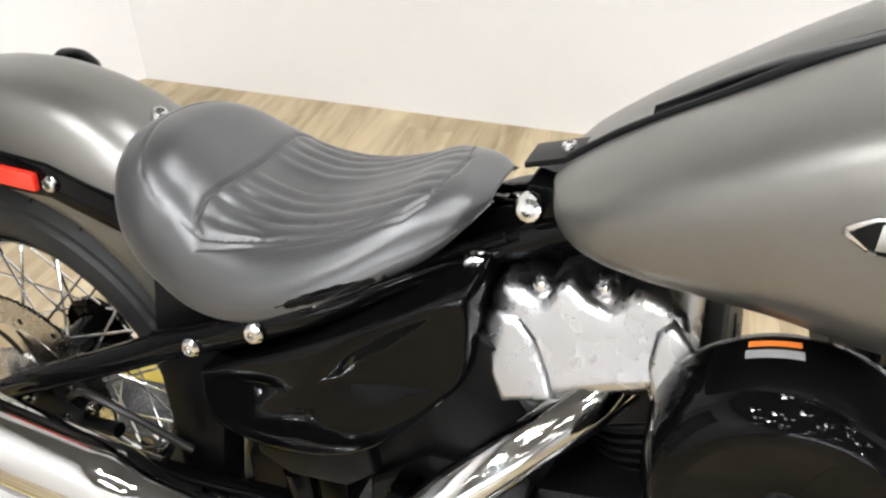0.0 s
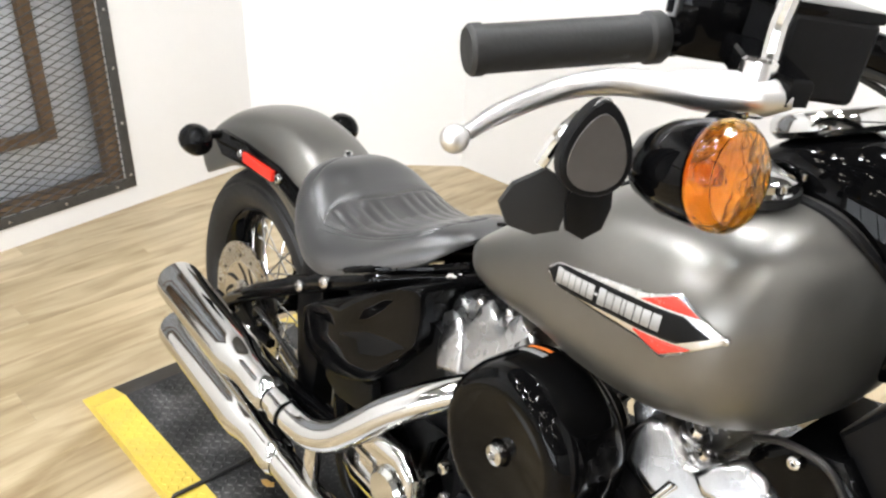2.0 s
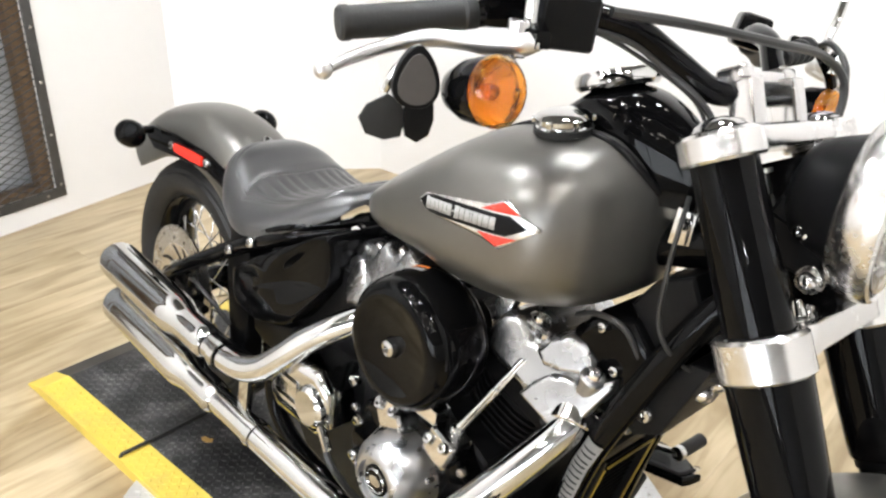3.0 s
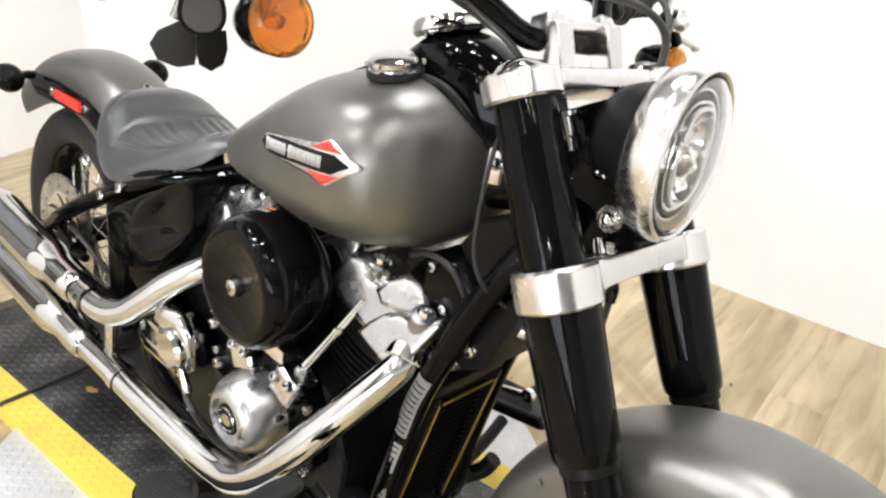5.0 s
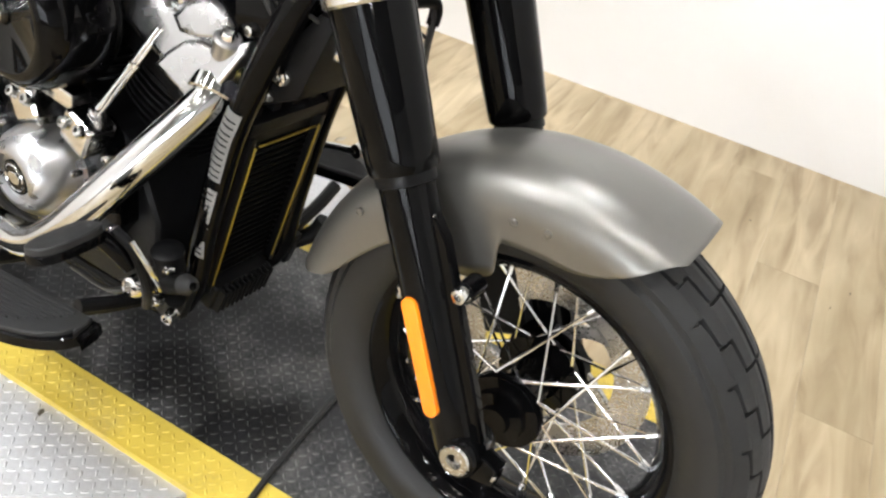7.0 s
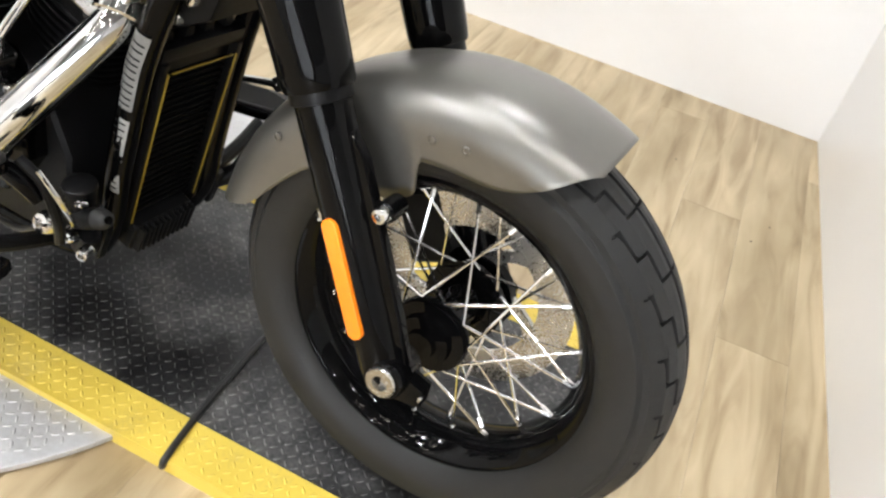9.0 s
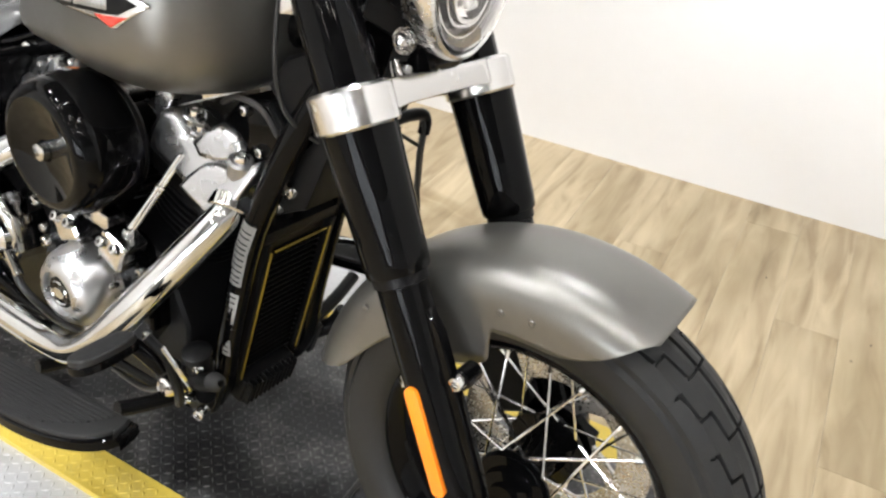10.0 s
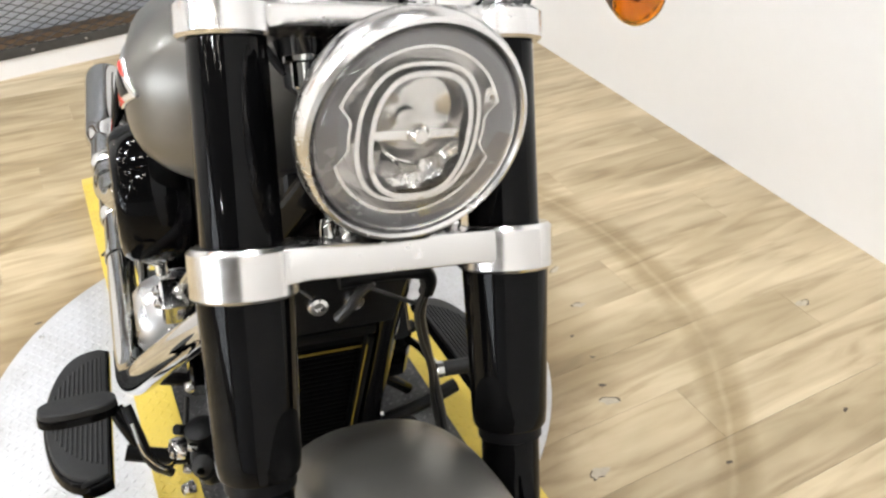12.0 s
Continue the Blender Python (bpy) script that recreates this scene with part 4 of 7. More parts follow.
def fork_leg(s):
    y = s * FY
    low = FA[1] - 0.028
    def stack(name, z0, z1, prof, mat, parent, label=""):
        a, b = on_fork(z0, y), on_fork(z1, y)
        h = (b - a).length
        return part(name, lathe([(r, q * h) for r, q in prof], 36, frame_to(a, b)), mat, parent, label)
    leg = stack("fork_slider", low, 0.60, [(0, 0), (0.018, 0), (0.024, 0.02), (0.0275, 0.10), (0.0285, 0.30), (0.0295, 0.62), (0.0305, 0.80), (0.0305, 1), (0, 1)], GLOSS, bike, "gloss black fork slider")
    stack("lower_cover", 0.588, 0.745, [(0.0305, 0), (0.0365, 0.0), (0.0385, 0.02), (0.0395, 0.10), (0.0445, 1), (0, 1)], GLOSS, leg, "gloss black fork cover")
    stack("upper_cover", 0.765, 0.938, [(0, 0), (0.0365, 0), (0.0345, 1), (0, 1)], GLOSS, leg, "gloss black fork cover")
    stack("dust_seal", 0.576, 0.590, [(0.030, 0), (0.0335, 0.1), (0.0335, 1), (0.030, 1)], SATIN, leg)
    # axle boss with its lug, pinch bolt and bright axle end
    a = Vector((FA[0], y, FA[1]))
    part("axle_boss", lathe([(0, -0.026), (0.023, -0.026), (0.0255, -0.020), (0.0255, 0.022), (0.023, 0.027), (0.020, 0.027), (0.020, 0.020), (0, 0.020)], 32, Matrix.Translation(a) @ (AXIS_Y if s < 0 else Matrix.Rotation(radians(-90), 4, "X"))), GLOSS, leg, "gloss black axle boss")
    part("axle_end", lathe([(0, 0.024), (0.008, 0.024), (0.010, 0.031), (0.018, 0.031), (0.0195, 0.028), (0.0195, 0.018)], 24, Matrix.Translation(a) @ (AXIS_Y if s < 0 else Matrix.Rotation(radians(-90), 4, "X"))), STEEL, leg, "bright steel axle end")
    bolt(leg, a + Vector((0.040, s * 0.004, -0.010)), (0, s, 0), 0.0075, 0.008)
    web = [(FA[0] + 0.014, FA[1] + 0.012), (FA[0] + 0.046, FA[1] + 0.002), (FA[0] + 0.046, FA[1] - 0.022), (FA[0] + 0.010, FA[1] - 0.030)]
    part("axle_lug", prism(web, -y - 0.012, -y + 0.012, SIDE, 0.004), GLOSS, leg)
    # flange that runs down the front of the slider to the mudguard mount
    q = [on_fork(0.29, 0, 0.016), on_fork(0.285, 0, 0.034), on_fork(0.36, 0, 0.040), on_fork(0.46, 0, 0.041), on_fork(0.520, 0, 0.040), on_fork(0.545, 0, 0.032), on_fork(0.560, 0, 0.016)]
    part("slider_flange", prism([(v.x, v.z) for v in q], -y - 0.007, -y + 0.007, SIDE, 0.004, 3), GLOSS, leg)
    part("fender_mount", rod((1.569, s * 0.100, 0.488), (1.569, s * 0.134, 0.488), 0.013, 16), GLOSS, leg)
    bolt(leg, (1.569, s * 0.134, 0.488), (0, s, 0), 0.0105, 0.010)
    bolt(leg, (1.500, s * 0.134, 0.453), (-0.5, s, 0), 0.009, 0.008)
    # amber reflector on the outside of the slider
    c0, c1 = on_fork(0.345, s * 0.158, -0.004), on_fork(0.472, s * 0.160, -0.004)
    h = (c1 - c0).length
    m = frame_to(c0, c1)
    out = []
    for k in range(24):
        g = 2 * math.pi * k / 24
        out.append((0.0098 * math.cos(g), (h / 2 if math.sin(g) >= 0 else -h / 2) + (h / 2) + 0.0098 * math.sin(g) - math.copysign(0.0098, math.sin(g))))
    refl = prism(out, 0, 0.007, None, 0.002)
    mm = Matrix.Translation(c0) @ Matrix.Rotation(-RAKE, 4, "Y") @ SIDE
    if s > 0:
        mm = Matrix.Translation(c0) @ Matrix.Rotation(-RAKE, 4, "Y") @ Matrix.Scale(-1, 4, (0, 1, 0)) @ SIDE
    bmesh.ops.transform(refl, matrix=mm, verts=refl.verts)
    part("reflector", refl, ORANGE, leg, "long amber reflector")
    return leg


for side_leg in (-1, 1):
    fork_leg(side_leg).matrix_basis = ROLL


def triple_clamp(name, z, h, label, front, r, arch):
    """A polished yoke: a round eye at each leg and a beam between them, square to the fork; arch: how far the beam's underside is raised."""
    up = FDIR
    fwd = Vector((math.cos(RAKE), 0, math.sin(RAKE)))
    c = on_fork(z)
    m = Matrix(((fwd.x, 0, up.x, c.x), (0, 1, 0, 0), (fwd.z, 0, up.z, c.z), (0, 0, 0, 1)))
    bm = bmesh.new()
    for s in (-1, 1):
        lathe([(0.030, -h / 2), (r - 0.003, -h / 2), (r, -h / 2 + 0.003), (r, h / 2 - 0.004), (r - 0.004, h / 2), (0.030, h / 2)], 48, m @ Matrix.Translation((0, s * FY, 0)), bm)
    # the beam: a smooth bar whose underside and front face swell towards the eyes
    rows = []
    for k in range(41):
        y = -FY + 2 * FY * k / 40
        q = abs(y) / FY
        e = max(0.0, (q - 0.55) / 0.45) ** 2 * 0.9
        zb, zt = -h / 2 + arch * (1 - e) + 0.001, h / 2 - 0.0008
        xf, xb = front - 0.010 * max(0.0, (q - 0.7) / 0.3), -0.75 * r
        cr = 0.005
        rows.append([(xf - cr, y, zt), (xf - 0.0015, y, zt - 0.0015), (xf, y, zt - cr), (xf, y, zb + cr), (xf - 0.0015, y, zb + 0.0015), (xf - cr, y, zb), (xb, y, zb), (xb, y, zt)])
    n0 = len(bm.verts)
    sheet(rows, bm, close_u=True)
    bm.verts.ensure_lookup_table()
    bmesh.ops.transform(bm, matrix=m, verts=bm.verts[n0:])
    ob = part(name, bm, SATINCHROME, bike, label, angle=40)
    ob.matrix_basis = ROLL
    return ob


lower_yoke = triple_clamp("lower_fork_clamp", 0.757, 0.046, "polished lower fork clamp", 0.042, 0.0490, 0.012)
upper_yoke = triple_clamp("upper_fork_clamp", 0.950, 0.031, "polished upper fork clamp", 0.034, 0.0440, 0.006)
for s in (-1, 1):
    p = on_fork(0.966, s * FY)
    part("fork_cap", lathe([(0, 0.012), (0.012, 0.012), (0.016, 0.010), (0.026, 0.006), (0.030, 0)], 24, frame_to(p, p + FDIR)), CHROME, upper_yoke)
for k in range(7):
    part("emboss_bar", box(0.004, 0.012, 0.0016, (0, 0, 0), 0.0006, None, 1), CAST, upper_yoke, "dark embossed mark").matrix_basis = Matrix.Translation(on_fork(0.966, -0.052 + 0.0172 * k, 0.016)) @ Matrix.Rotation(-RAKE, 4, "Y")
bolt(lower_yoke, on_fork(0.782, -0.055, 0.012), FDIR, 0.008, 0.014)
bolt(lower_yoke, on_fork(0.782, 0.055, 0.012), FDIR, 0.008, 0.014)
part("steering_stem", rod(on_fork(0.742, 0, -0.055), on_fork(0.965, 0, -0.055), 0.030, 20), GLOSS, bike)
shroud = part("steering_shroud", box(0.110, 0.072, 0.175, (0, 0, 0), 0.012, None, 3), GLOSS, bike, "gloss black steering head cover with a printed strip")
shroud.matrix_basis = ROLL @ Matrix.Translation(on_fork(0.852, 0, -0.005)) @ Matrix.Rotation(-RAKE, 4, "Y")
for k in range(15):
    part("print_bar", box(0.0060, 0.0008, 0.0030, (0.038 + 0.0008 * (k % 2), -0.0363, 0.032 - 0.0046 * k), 0.0002, None, 1), GREYP, shroud, "pale print")
part("lamp_stay", box(0.075, 0.062, 0.095, (1.352, 0, 0.872), 0.012, (0, 12, 0), 3), SATIN, bike, "black headlamp stay")
ball = bmesh.new()
bmesh.ops.create_icosphere(ball, subdivisions=3, radius=0.0105, matrix=Matrix.Translation((1.374, -0.037, 0.824)))
stay = part("stay_nut", ball, POLISH, bike, "bright domed stay nut")
part("nut_washer", rod((1.374, -0.028, 0.824), (1.374, -0.033, 0.824), 0.016, 18), STEEL, stay)
nut = part("stem_nut", rod(on_fork(0.900, -0.048, 0.004), on_fork(0.922, -0.048, 0.004), 0.0115, 12), CHROME, bike, "chrome hexagon nut below the upper clamp")
part("nut_washer", rod(on_fork(0.921, -0.048, 0.004), on_fork(0.926, -0.048, 0.004), 0.0175, 20), CHROME, nut)
part("nut_tip", rod(on_fork(0.886, -0.048, 0.004), on_fork(0.901, -0.048, 0.004), 0.0075, 12), CHROME, nut)
part("steering_head", rod(on_fork(0.775, 0, -0.055), on_fork(0.925, 0, -0.055), 0.038, 20), GLOSS, bike, "gloss black steering head")

HL = Vector((1.436, -0.014, 0.922))
HL_DIR = Vector((0.997, 0.070, -0.004)).normalized()


def headlamp():
    m = frame_to(HL - HL_DIR * 0.0, HL + HL_DIR)
    shell = [(0, -0.108), (0.026, -0.106), (0.042, -0.100), (0.052, -0.090), (0.058, -0.076), (0.065, -0.056), (0.073, -0.046)]
    h = part("headlamp", lathe(shell, 48, m), SATIN, bike, "round black headlamp with a chrome trim ring")
    ring = [(0.072, -0.048), (0.0775, -0.048), (0.0835, -0.044), (0.0880, -0.033), (0.0905, -0.022), (0.0897, -0.013), (0.0875, -0.0075), (0.0842, -0.0055), (0.0820, -0.008), (0.0812, -0.020)]
    part("trim_ring", lathe(ring, 72, m), SATINCHROME, h, "chrome headlamp trim ring")
    def hoop(name, o1, o2, z0, z1, mat, label=""):
        bm = bmesh.new()
        n = len(o1)
        v = [[bm.verts.new((*q, z)) for q in o] for o, z in ((o1, z0), (o1, z1), (o2, z1), (o2, z0))]
        for a, b in zip(v, v[1:] + v[:1]):
            for k in range(n):
                bm.faces.new((a[k], a[(k + 1) % n], b[(k + 1) % n], b[k]))
        bmesh.ops.transform(bm, matrix=m, verts=bm.verts)
        return part(name, bm, mat, h, label, angle=30)
    up = (m.to_3x3().inverted() @ Vector((0, 0, 1))).to_2d().normalized()
    sd = Vector((-up.y, up.x))
    def flat(pts):
        return [tuple(sd * a + up * b) for a, b in pts]
    N = 72
    ang = [2 * math.pi * k / N for k in range(N)]
    def circle(r):
        return flat([(r * math.cos(g), r * math.sin(g)) for g in ang])
    def notched(r, r2):
        """A round outline with a notch cut in at each side."""
        out = []
        for g in ang:
            d = abs((math.degrees(g) + 90) % 180 - 90)
            rr = r2 + (r - r2) * min(1.0, max(0.0, (d - 13) / 7.0))
            out.append((rr * math.cos(g), rr * math.sin(g)))
        return flat(out)
    def stadium(a, b):
        return flat([(a * math.copysign(abs(math.cos(g)) ** 0.72, math.cos(g)), b * math.copysign(abs(math.sin(g)) ** 0.86, math.sin(g))) for g in ang])
    hoop("mask", circle(0.0808), notched(0.0655, 0.0535), -0.022, -0.016, LAMPDARK, "dark grey lamp mask with a notch at each side")
    hoop("mask_edge", notched(0.0665, 0.0545), notched(0.0642, 0.0522), -0.036, -0.0135, REFLECT, "bright edge of the lamp mask")
    part("lamp_body", lathe([(0, -0.041), (0.060, -0.040), (0.0808, -0.034), (0.0808, -0.012)], 48, m), LAMPGREY, h, "silver grey inner lamp bowl")
    hoop("lens_surround", stadium(0.0490, 0.0550), stadium(0.0455, 0.0520), -0.040, -0.012, REFLECT, "silver surround of the lamp lenses")
    hoop("lens_surround", stadium(0.0405, 0.0500), stadium(0.0365, 0.0460), -0.040, -0.008, REFLECT)
    # upper reflector: a smooth dome; lower reflector: a fan of facets
    dome = lathe([(0, -0.038), (0.020, -0.034), (0.030, -0.026), (0.0335, -0.014)], 32, m @ Matrix.Translation((*(up * 0.0115), 0)))
    part("reflector_bowl", dome, DIMMIRROR, h, "smooth silver reflector")
    fan = bmesh.new()
    for k in range(11):
        a0, a1 = math.pi + math.pi * k / 11, math.pi + math.pi * (k + 1) / 11
        for r0, r1, z0, z1 in ((0.010, 0.024, -0.036, -0.030), (0.024, 0.036, -0.032, -0.016)):
            tilt = 0.0035 * (1 if k % 2 else -1)
            q = [flat([(r * math.cos(a), r * math.sin(a) * 1.15 - 0.004)])[0] + (z,) for r, a, z in ((r0, a0, z0 + tilt), (r0, a1, z0 - tilt), (r1, a1, z1 - tilt), (r1, a0, z1 + tilt))]
            fan.faces.new([fan.verts.new(p) for p in q])
    bmesh.ops.transform(fan, matrix=m, verts=fan.verts)
    part("faceted_reflector", fan, REFLECT, h, "faceted silver reflector", smooth=False)
    part("lens_bar", prism(flat([(-0.034, -0.005), (0.034, -0.005), (0.034, 0.003), (-0.034, 0.003)]), -0.034, -0.014, m, 0.0015, 2), REFLECT, h)
    part("lens_hub", lathe([(0, -0.006), (0.005, -0.007), (0.0085, -0.011), (0.010, -0.020), (0.010, -0.034)], 20, m), REFLECT, h)
    for s in (-1, 1):
        part("light_guide", box(0.0045, 0.0045, 0.016, tuple(m @ Vector((*flat([(s * 0.0575, 0.022)])[0], -0.024))), 0.001), REFLECT, h)
    lens = part("lens_cover", lathe([(0.0808, -0.010), (0.077, -0.005), (0.070, -0.001), (0.045, 0.0055), (0.02, 0.008), (0, 0.0085)], 48, m), LAMPGLASS, h, "clear lens cover")
    thick(lens, 0.002, -1)
    lens.visible_shadow = False
    # bracket to the lower clamp
    part("lamp_wing", box(0.050, 0.120, 0.026, (1.352, 0, 0.900), 0.010, (0, 20, 0), 3), SATIN, h)
    for s in (-1, 1):
        bolt(h, (1.362, s * 0.062, 0.890), (0.2, s, 0), 0.009, 0.008)
        part("lamp_bolt", rod((1.384, s * 0.046, 0.788), (1.382, s * 0.046, 0.822), 0.009, 12), CHROME, h)
    return h


headlamp().matrix_basis = ROLL @ Matrix.Translation((1.438, 0.001, 0.908)) @ Matrix.Scale(1.125, 4) @ Matrix.Rotation(radians(-1), 4, HL_DIR) @ Matrix.Translation(-HL)


def handlebar():
    L = [(1.243, 0.0, 0.999), (1.243, 0.055, 0.999), (1.228, 0.080, 1.003), (1.196, 0.115, 1.030), (1.165, 0.150, 1.054), (1.120, 0.195, 1.062), (1.084, 0.243, 1.056), (1.061, 0.294, 1.045), (1.017, 0.420, 1.0225)]
    line = [(x, -y, z) for x, y, z in L[::-1]] + L[1:]
    bar = part("handlebar", tube(line, 0.0145, 14), GLOSS, bike, "gloss black handlebar")
    for s in (-1, 1):
        a, b = Vector((1.063, s * 0.288, 1.0465)), Vector((1.015, s * 0.425, 1.0215))
        h = (b - a).length
        prof = [(0, h), (0.0155, h), (0.0180, h - 0.003), (0.0180, h - 0.010), (0.0168, h - 0.012)]
        prof += [(0.0168, 0.016), (0.0190, 0.013), (0.0190, 0.003), (0.017, 0), (0, 0)]
        part("grip", lathe(prof, 28, frame_to(a, b)), GRIPR, bar, "black rubber grip")
        c = Vector((1.076, s * 0.256, 1.056))
        sw = part("switch_housing", box(0.048, 0.056, 0.050, c + Vector((0.0, 0, 0.006)), 0.014, (0, 10, s * 40), 4), GLOSS, bar, "black switch housing")
        part("switch_button", box(0.014, 0.018, 0.006, c + Vector((-0.022, s * 0.010, 0.014)), 0.002, (0, 80, s * 40)), SATIN, sw)
        part("switch_button", box(0.012, 0.014, 0.006, c + Vector((-0.020, s * 0.012, -0.006)), 0.002, (0, 80, s * 40)), GREYP, sw)
        lever = [(1.200, s * 0.327, 1.032, 0.0050), (1.184, s * 0.334, 1.031, 0.0125), (1.157, s * 0.351, 1.028, 0.0130), (1.140, s * 0.371, 1.026, 0.0090), (1.120, s * 0.393, 1.024, 0.0085), (1.105, s * 0.420, 1.015, 0.0070), (1.113, s * 0.471, 1.002, 0.0058), (1.123, s * 0.499, 0.994, 0.0042)]
        lv = part("lever", tube(lever, 0.008, 12), LEVERM, bar, "polished brake lever" if s < 0 else "polished clutch lever")
        ball = bmesh.new()
        bmesh.ops.create_icosphere(ball, subdivisions=3, radius=0.0080, matrix=Matrix.Translation((1.1245, s * 0.5064, 0.992)))
        part("lever_ball", ball, LEVERM, lv)
        part("lever_pivot", rod((1.178, s * 0.336, 1.018), (1.178, s * 0.336, 1.052), 0.011, 14), POLISH, lv)
        st = part("signal_arm", tube([(1.165, s * 0.315, 1.042), (1.172, s * 0.338, 1.020), (1.170, s * 0.362, 1.002)], 0.009, 10), GLOSS, bar)
        fw = Vector((0.985, 0.01, 0.15)).normalized() if s < 0 else Vector((0.96, -0.05, -0.02)).normalized()
        c = Vector((1.190, s * 0.375, 0.988)) if s < 0 else Vector((1.168, s * 0.346, 0.966))
        m = frame_to(c, c + fw)
        part("signal_housing", lathe([(0, -0.052), (0.010, -0.050), (0.021, -0.040), (0.0290, -0.020), (0.0315, 0.0), (0.0315, 0.008)], 32, m), GLOSS, st, "gloss black bullet turn signal")
        lens = part("signal_lens", lathe([(0.0315, 0.006), (0.0325, 0.011), (0.0315, 0.018), (0.0275, 0.0225), (0.016, 0.025), (0, 0.026)], 32, m), AMBER, st, "clear amber signal lens")
        thick(lens, 0.0022, -1)
        bowl = bmesh.new()
        for k in range(12):
            a0, a1 = 2 * math.pi * k / 12, 2 * math.pi * (k + 1) / 12
            for (r0, h0), (r1, h1) in (((0.005, -0.016), (0.018, -0.008)), ((0.018, -0.010), (0.030, 0.008))):
                q = [m @ Vector((r * math.cos(a), r * math.sin(a), hh)) for r, a, hh in ((r0, a0, h0), (r0, a1, h0 + 0.002), (r1, a1, h1), (r1, a0, h1 - 0.002))]
                bowl.faces.new([bowl.verts.new(v) for v in q])
        part("signal_bowl", bowl, ORANGEBOWL, st, "reflector bowl tinted amber for the glow behind the lens", smooth=False)
        part("signal_bulb", lathe([(0, 0.012), (0.006, 0.009), (0.008, 0.002), (0.006, -0.010), (0, -0.012)], 16, m), AMBER, st)
        mr = part("mirror_stem", tube([(1.168, s * 0.312, 1.046), (1.168, s * 0.313, 1.070), (1.172, s * 0.316, 1.095), (1.170, s * 0.330, 1.135), (1.164, s * 0.365, 1.175)], 0.0062, 10), CHROME, bar, "chrome mirror stem")
        mm = frame_to((1.162, s * 0.372, 1.190), (0.96, s * 0.33, 1.200))
        out = [(0.058 * math.copysign(abs(math.cos(g)) ** 0.75, math.cos(g)), 0.033 * math.copysign(abs(math.sin(g)) ** 0.75, math.sin(g))) for g in np.linspace(0, 2 * math.pi, 33)[:-1]]
        part("mirror_shell", prism(out, -0.014, 0.004, mm @ Matrix.Rotation(radians(90), 4, "Z"), 0.004), CHROME, mr, "chrome mirror shell")
        part("mirror_glass", prism([(x * 0.92, y * 0.90) for x, y in out], 0.0042, 0.006, mm @ Matrix.Rotation(radians(90), 4, "Z")), CHROME, mr, "mirror glass")
    res = part("brake_reservoir", box(0.080, 0.060, 0.054, (1.140, -0.242, 1.056), 0.008, (0, 6, -30), 3), SATIN, bar, "black brake fluid reservoir")
    part("reservoir_lid", box(0.086, 0.066, 0.008, (1.138, -0.242, 1.086), 0.003, (0, 6, -30), 2), GLOSS, res)
    part("lever_bracket", prism([(-0.055, -0.010), (-0.050, -0.018), (0.020, -0.022), (0.055, -0.004), (0.050, 0.010), (-0.040, 0.014)], -0.008, 0.008, pose(1.160, -0.298, 1.044, 0, 8, -38), 0.005, 3), GLOSS, bar)
    part("clutch_perch", box(0.038, 0.060, 0.030, (1.158, 0.255, 1.050), 0.008, (0, 8, 30), 3), GLOSS, bar)
    bt = bmesh.new()
    for k in range(5):
        p = Vector((1.188, 0.205 - k * 0.013, 1.050 - k * 0.003))
        lathe([(0.010, -0.006), (0.018 - 0.0012 * k, -0.003), (0.018 - 0.0012 * k, 0.003), (0.010, 0.006)], 18, frame_to(p, p + Vector((0.15, -1, -0.2))), bt)
    part("cable_boot", bt, RUBBER, bar, "ribbed rubber cable boot")
    # risers and their clamps
    for s in (-1, 1):
        r = part("riser", box(0.030, 0.030, 0.062, (1.262, s * 0.048, 0.990), 0.005, (0, -RAKE * 57.3 * 0.8, 0), 3), POLISH, bar, "polished handlebar riser")
        part("riser_cap", box(0.032, 0.032, 0.020, (1.240, s * 0.048, 1.018), 0.007, (0, -RAKE * 57.3 * 0.8, 0), 3), POLISH, r)
        bolt(r, (1.246, s * 0.048, 1.028), (-0.3, 0, 1), 0.006, 0.006)
    part("riser_bridge", box(0.026, 0.12, 0.014, (1.243, 0, 1.016), 0.005, (0, -22, 0), 3), POLISH, bar)
    # hoses and cables
    part("brake_hose", tube([(1.185, -0.215, 1.068), (1.225, -0.13, 1.066), (1.255, 0.0, 1.058), (1.262, 0.10, 1.050), (1.275, 0.15, 1.020), (1.280, 0.145, 0.96), (1.272, 0.120, 0.86), (1.27, 0.09, 0.76)], 0.0055, 8), CABLE, bar, "black brake hose")
    part("control_cable", tube([(1.12, -0.205, 1.048), (1.168, -0.156, 1.040), (1.202, -0.120, 1.014), (1.236, -0.092, 0.985), (1.256, -0.060, 0.940), (1.262, -0.045, 0.900)], 0.0042, 8), CABLE, bar, "black control cable")
    part("control_cable", tube([(1.185, 0.24, 1.055), (1.230, 0.19, 1.062), (1.268, 0.165, 1.03), (1.275, 0.150, 0.95), (1.262, 0.10, 0.86)], 0.0042, 8), CABLE, bar, "black control cable")
    part("switch_wire", tube([(1.075, -0.24, 1.040), (1.13, -0.182, 1.046), (1.190, -0.122, 1.014), (1.222, -0.07, 0.975), (1.245, -0.06, 0.91)], 0.0026, 8), CABLE, bar)
    return bar


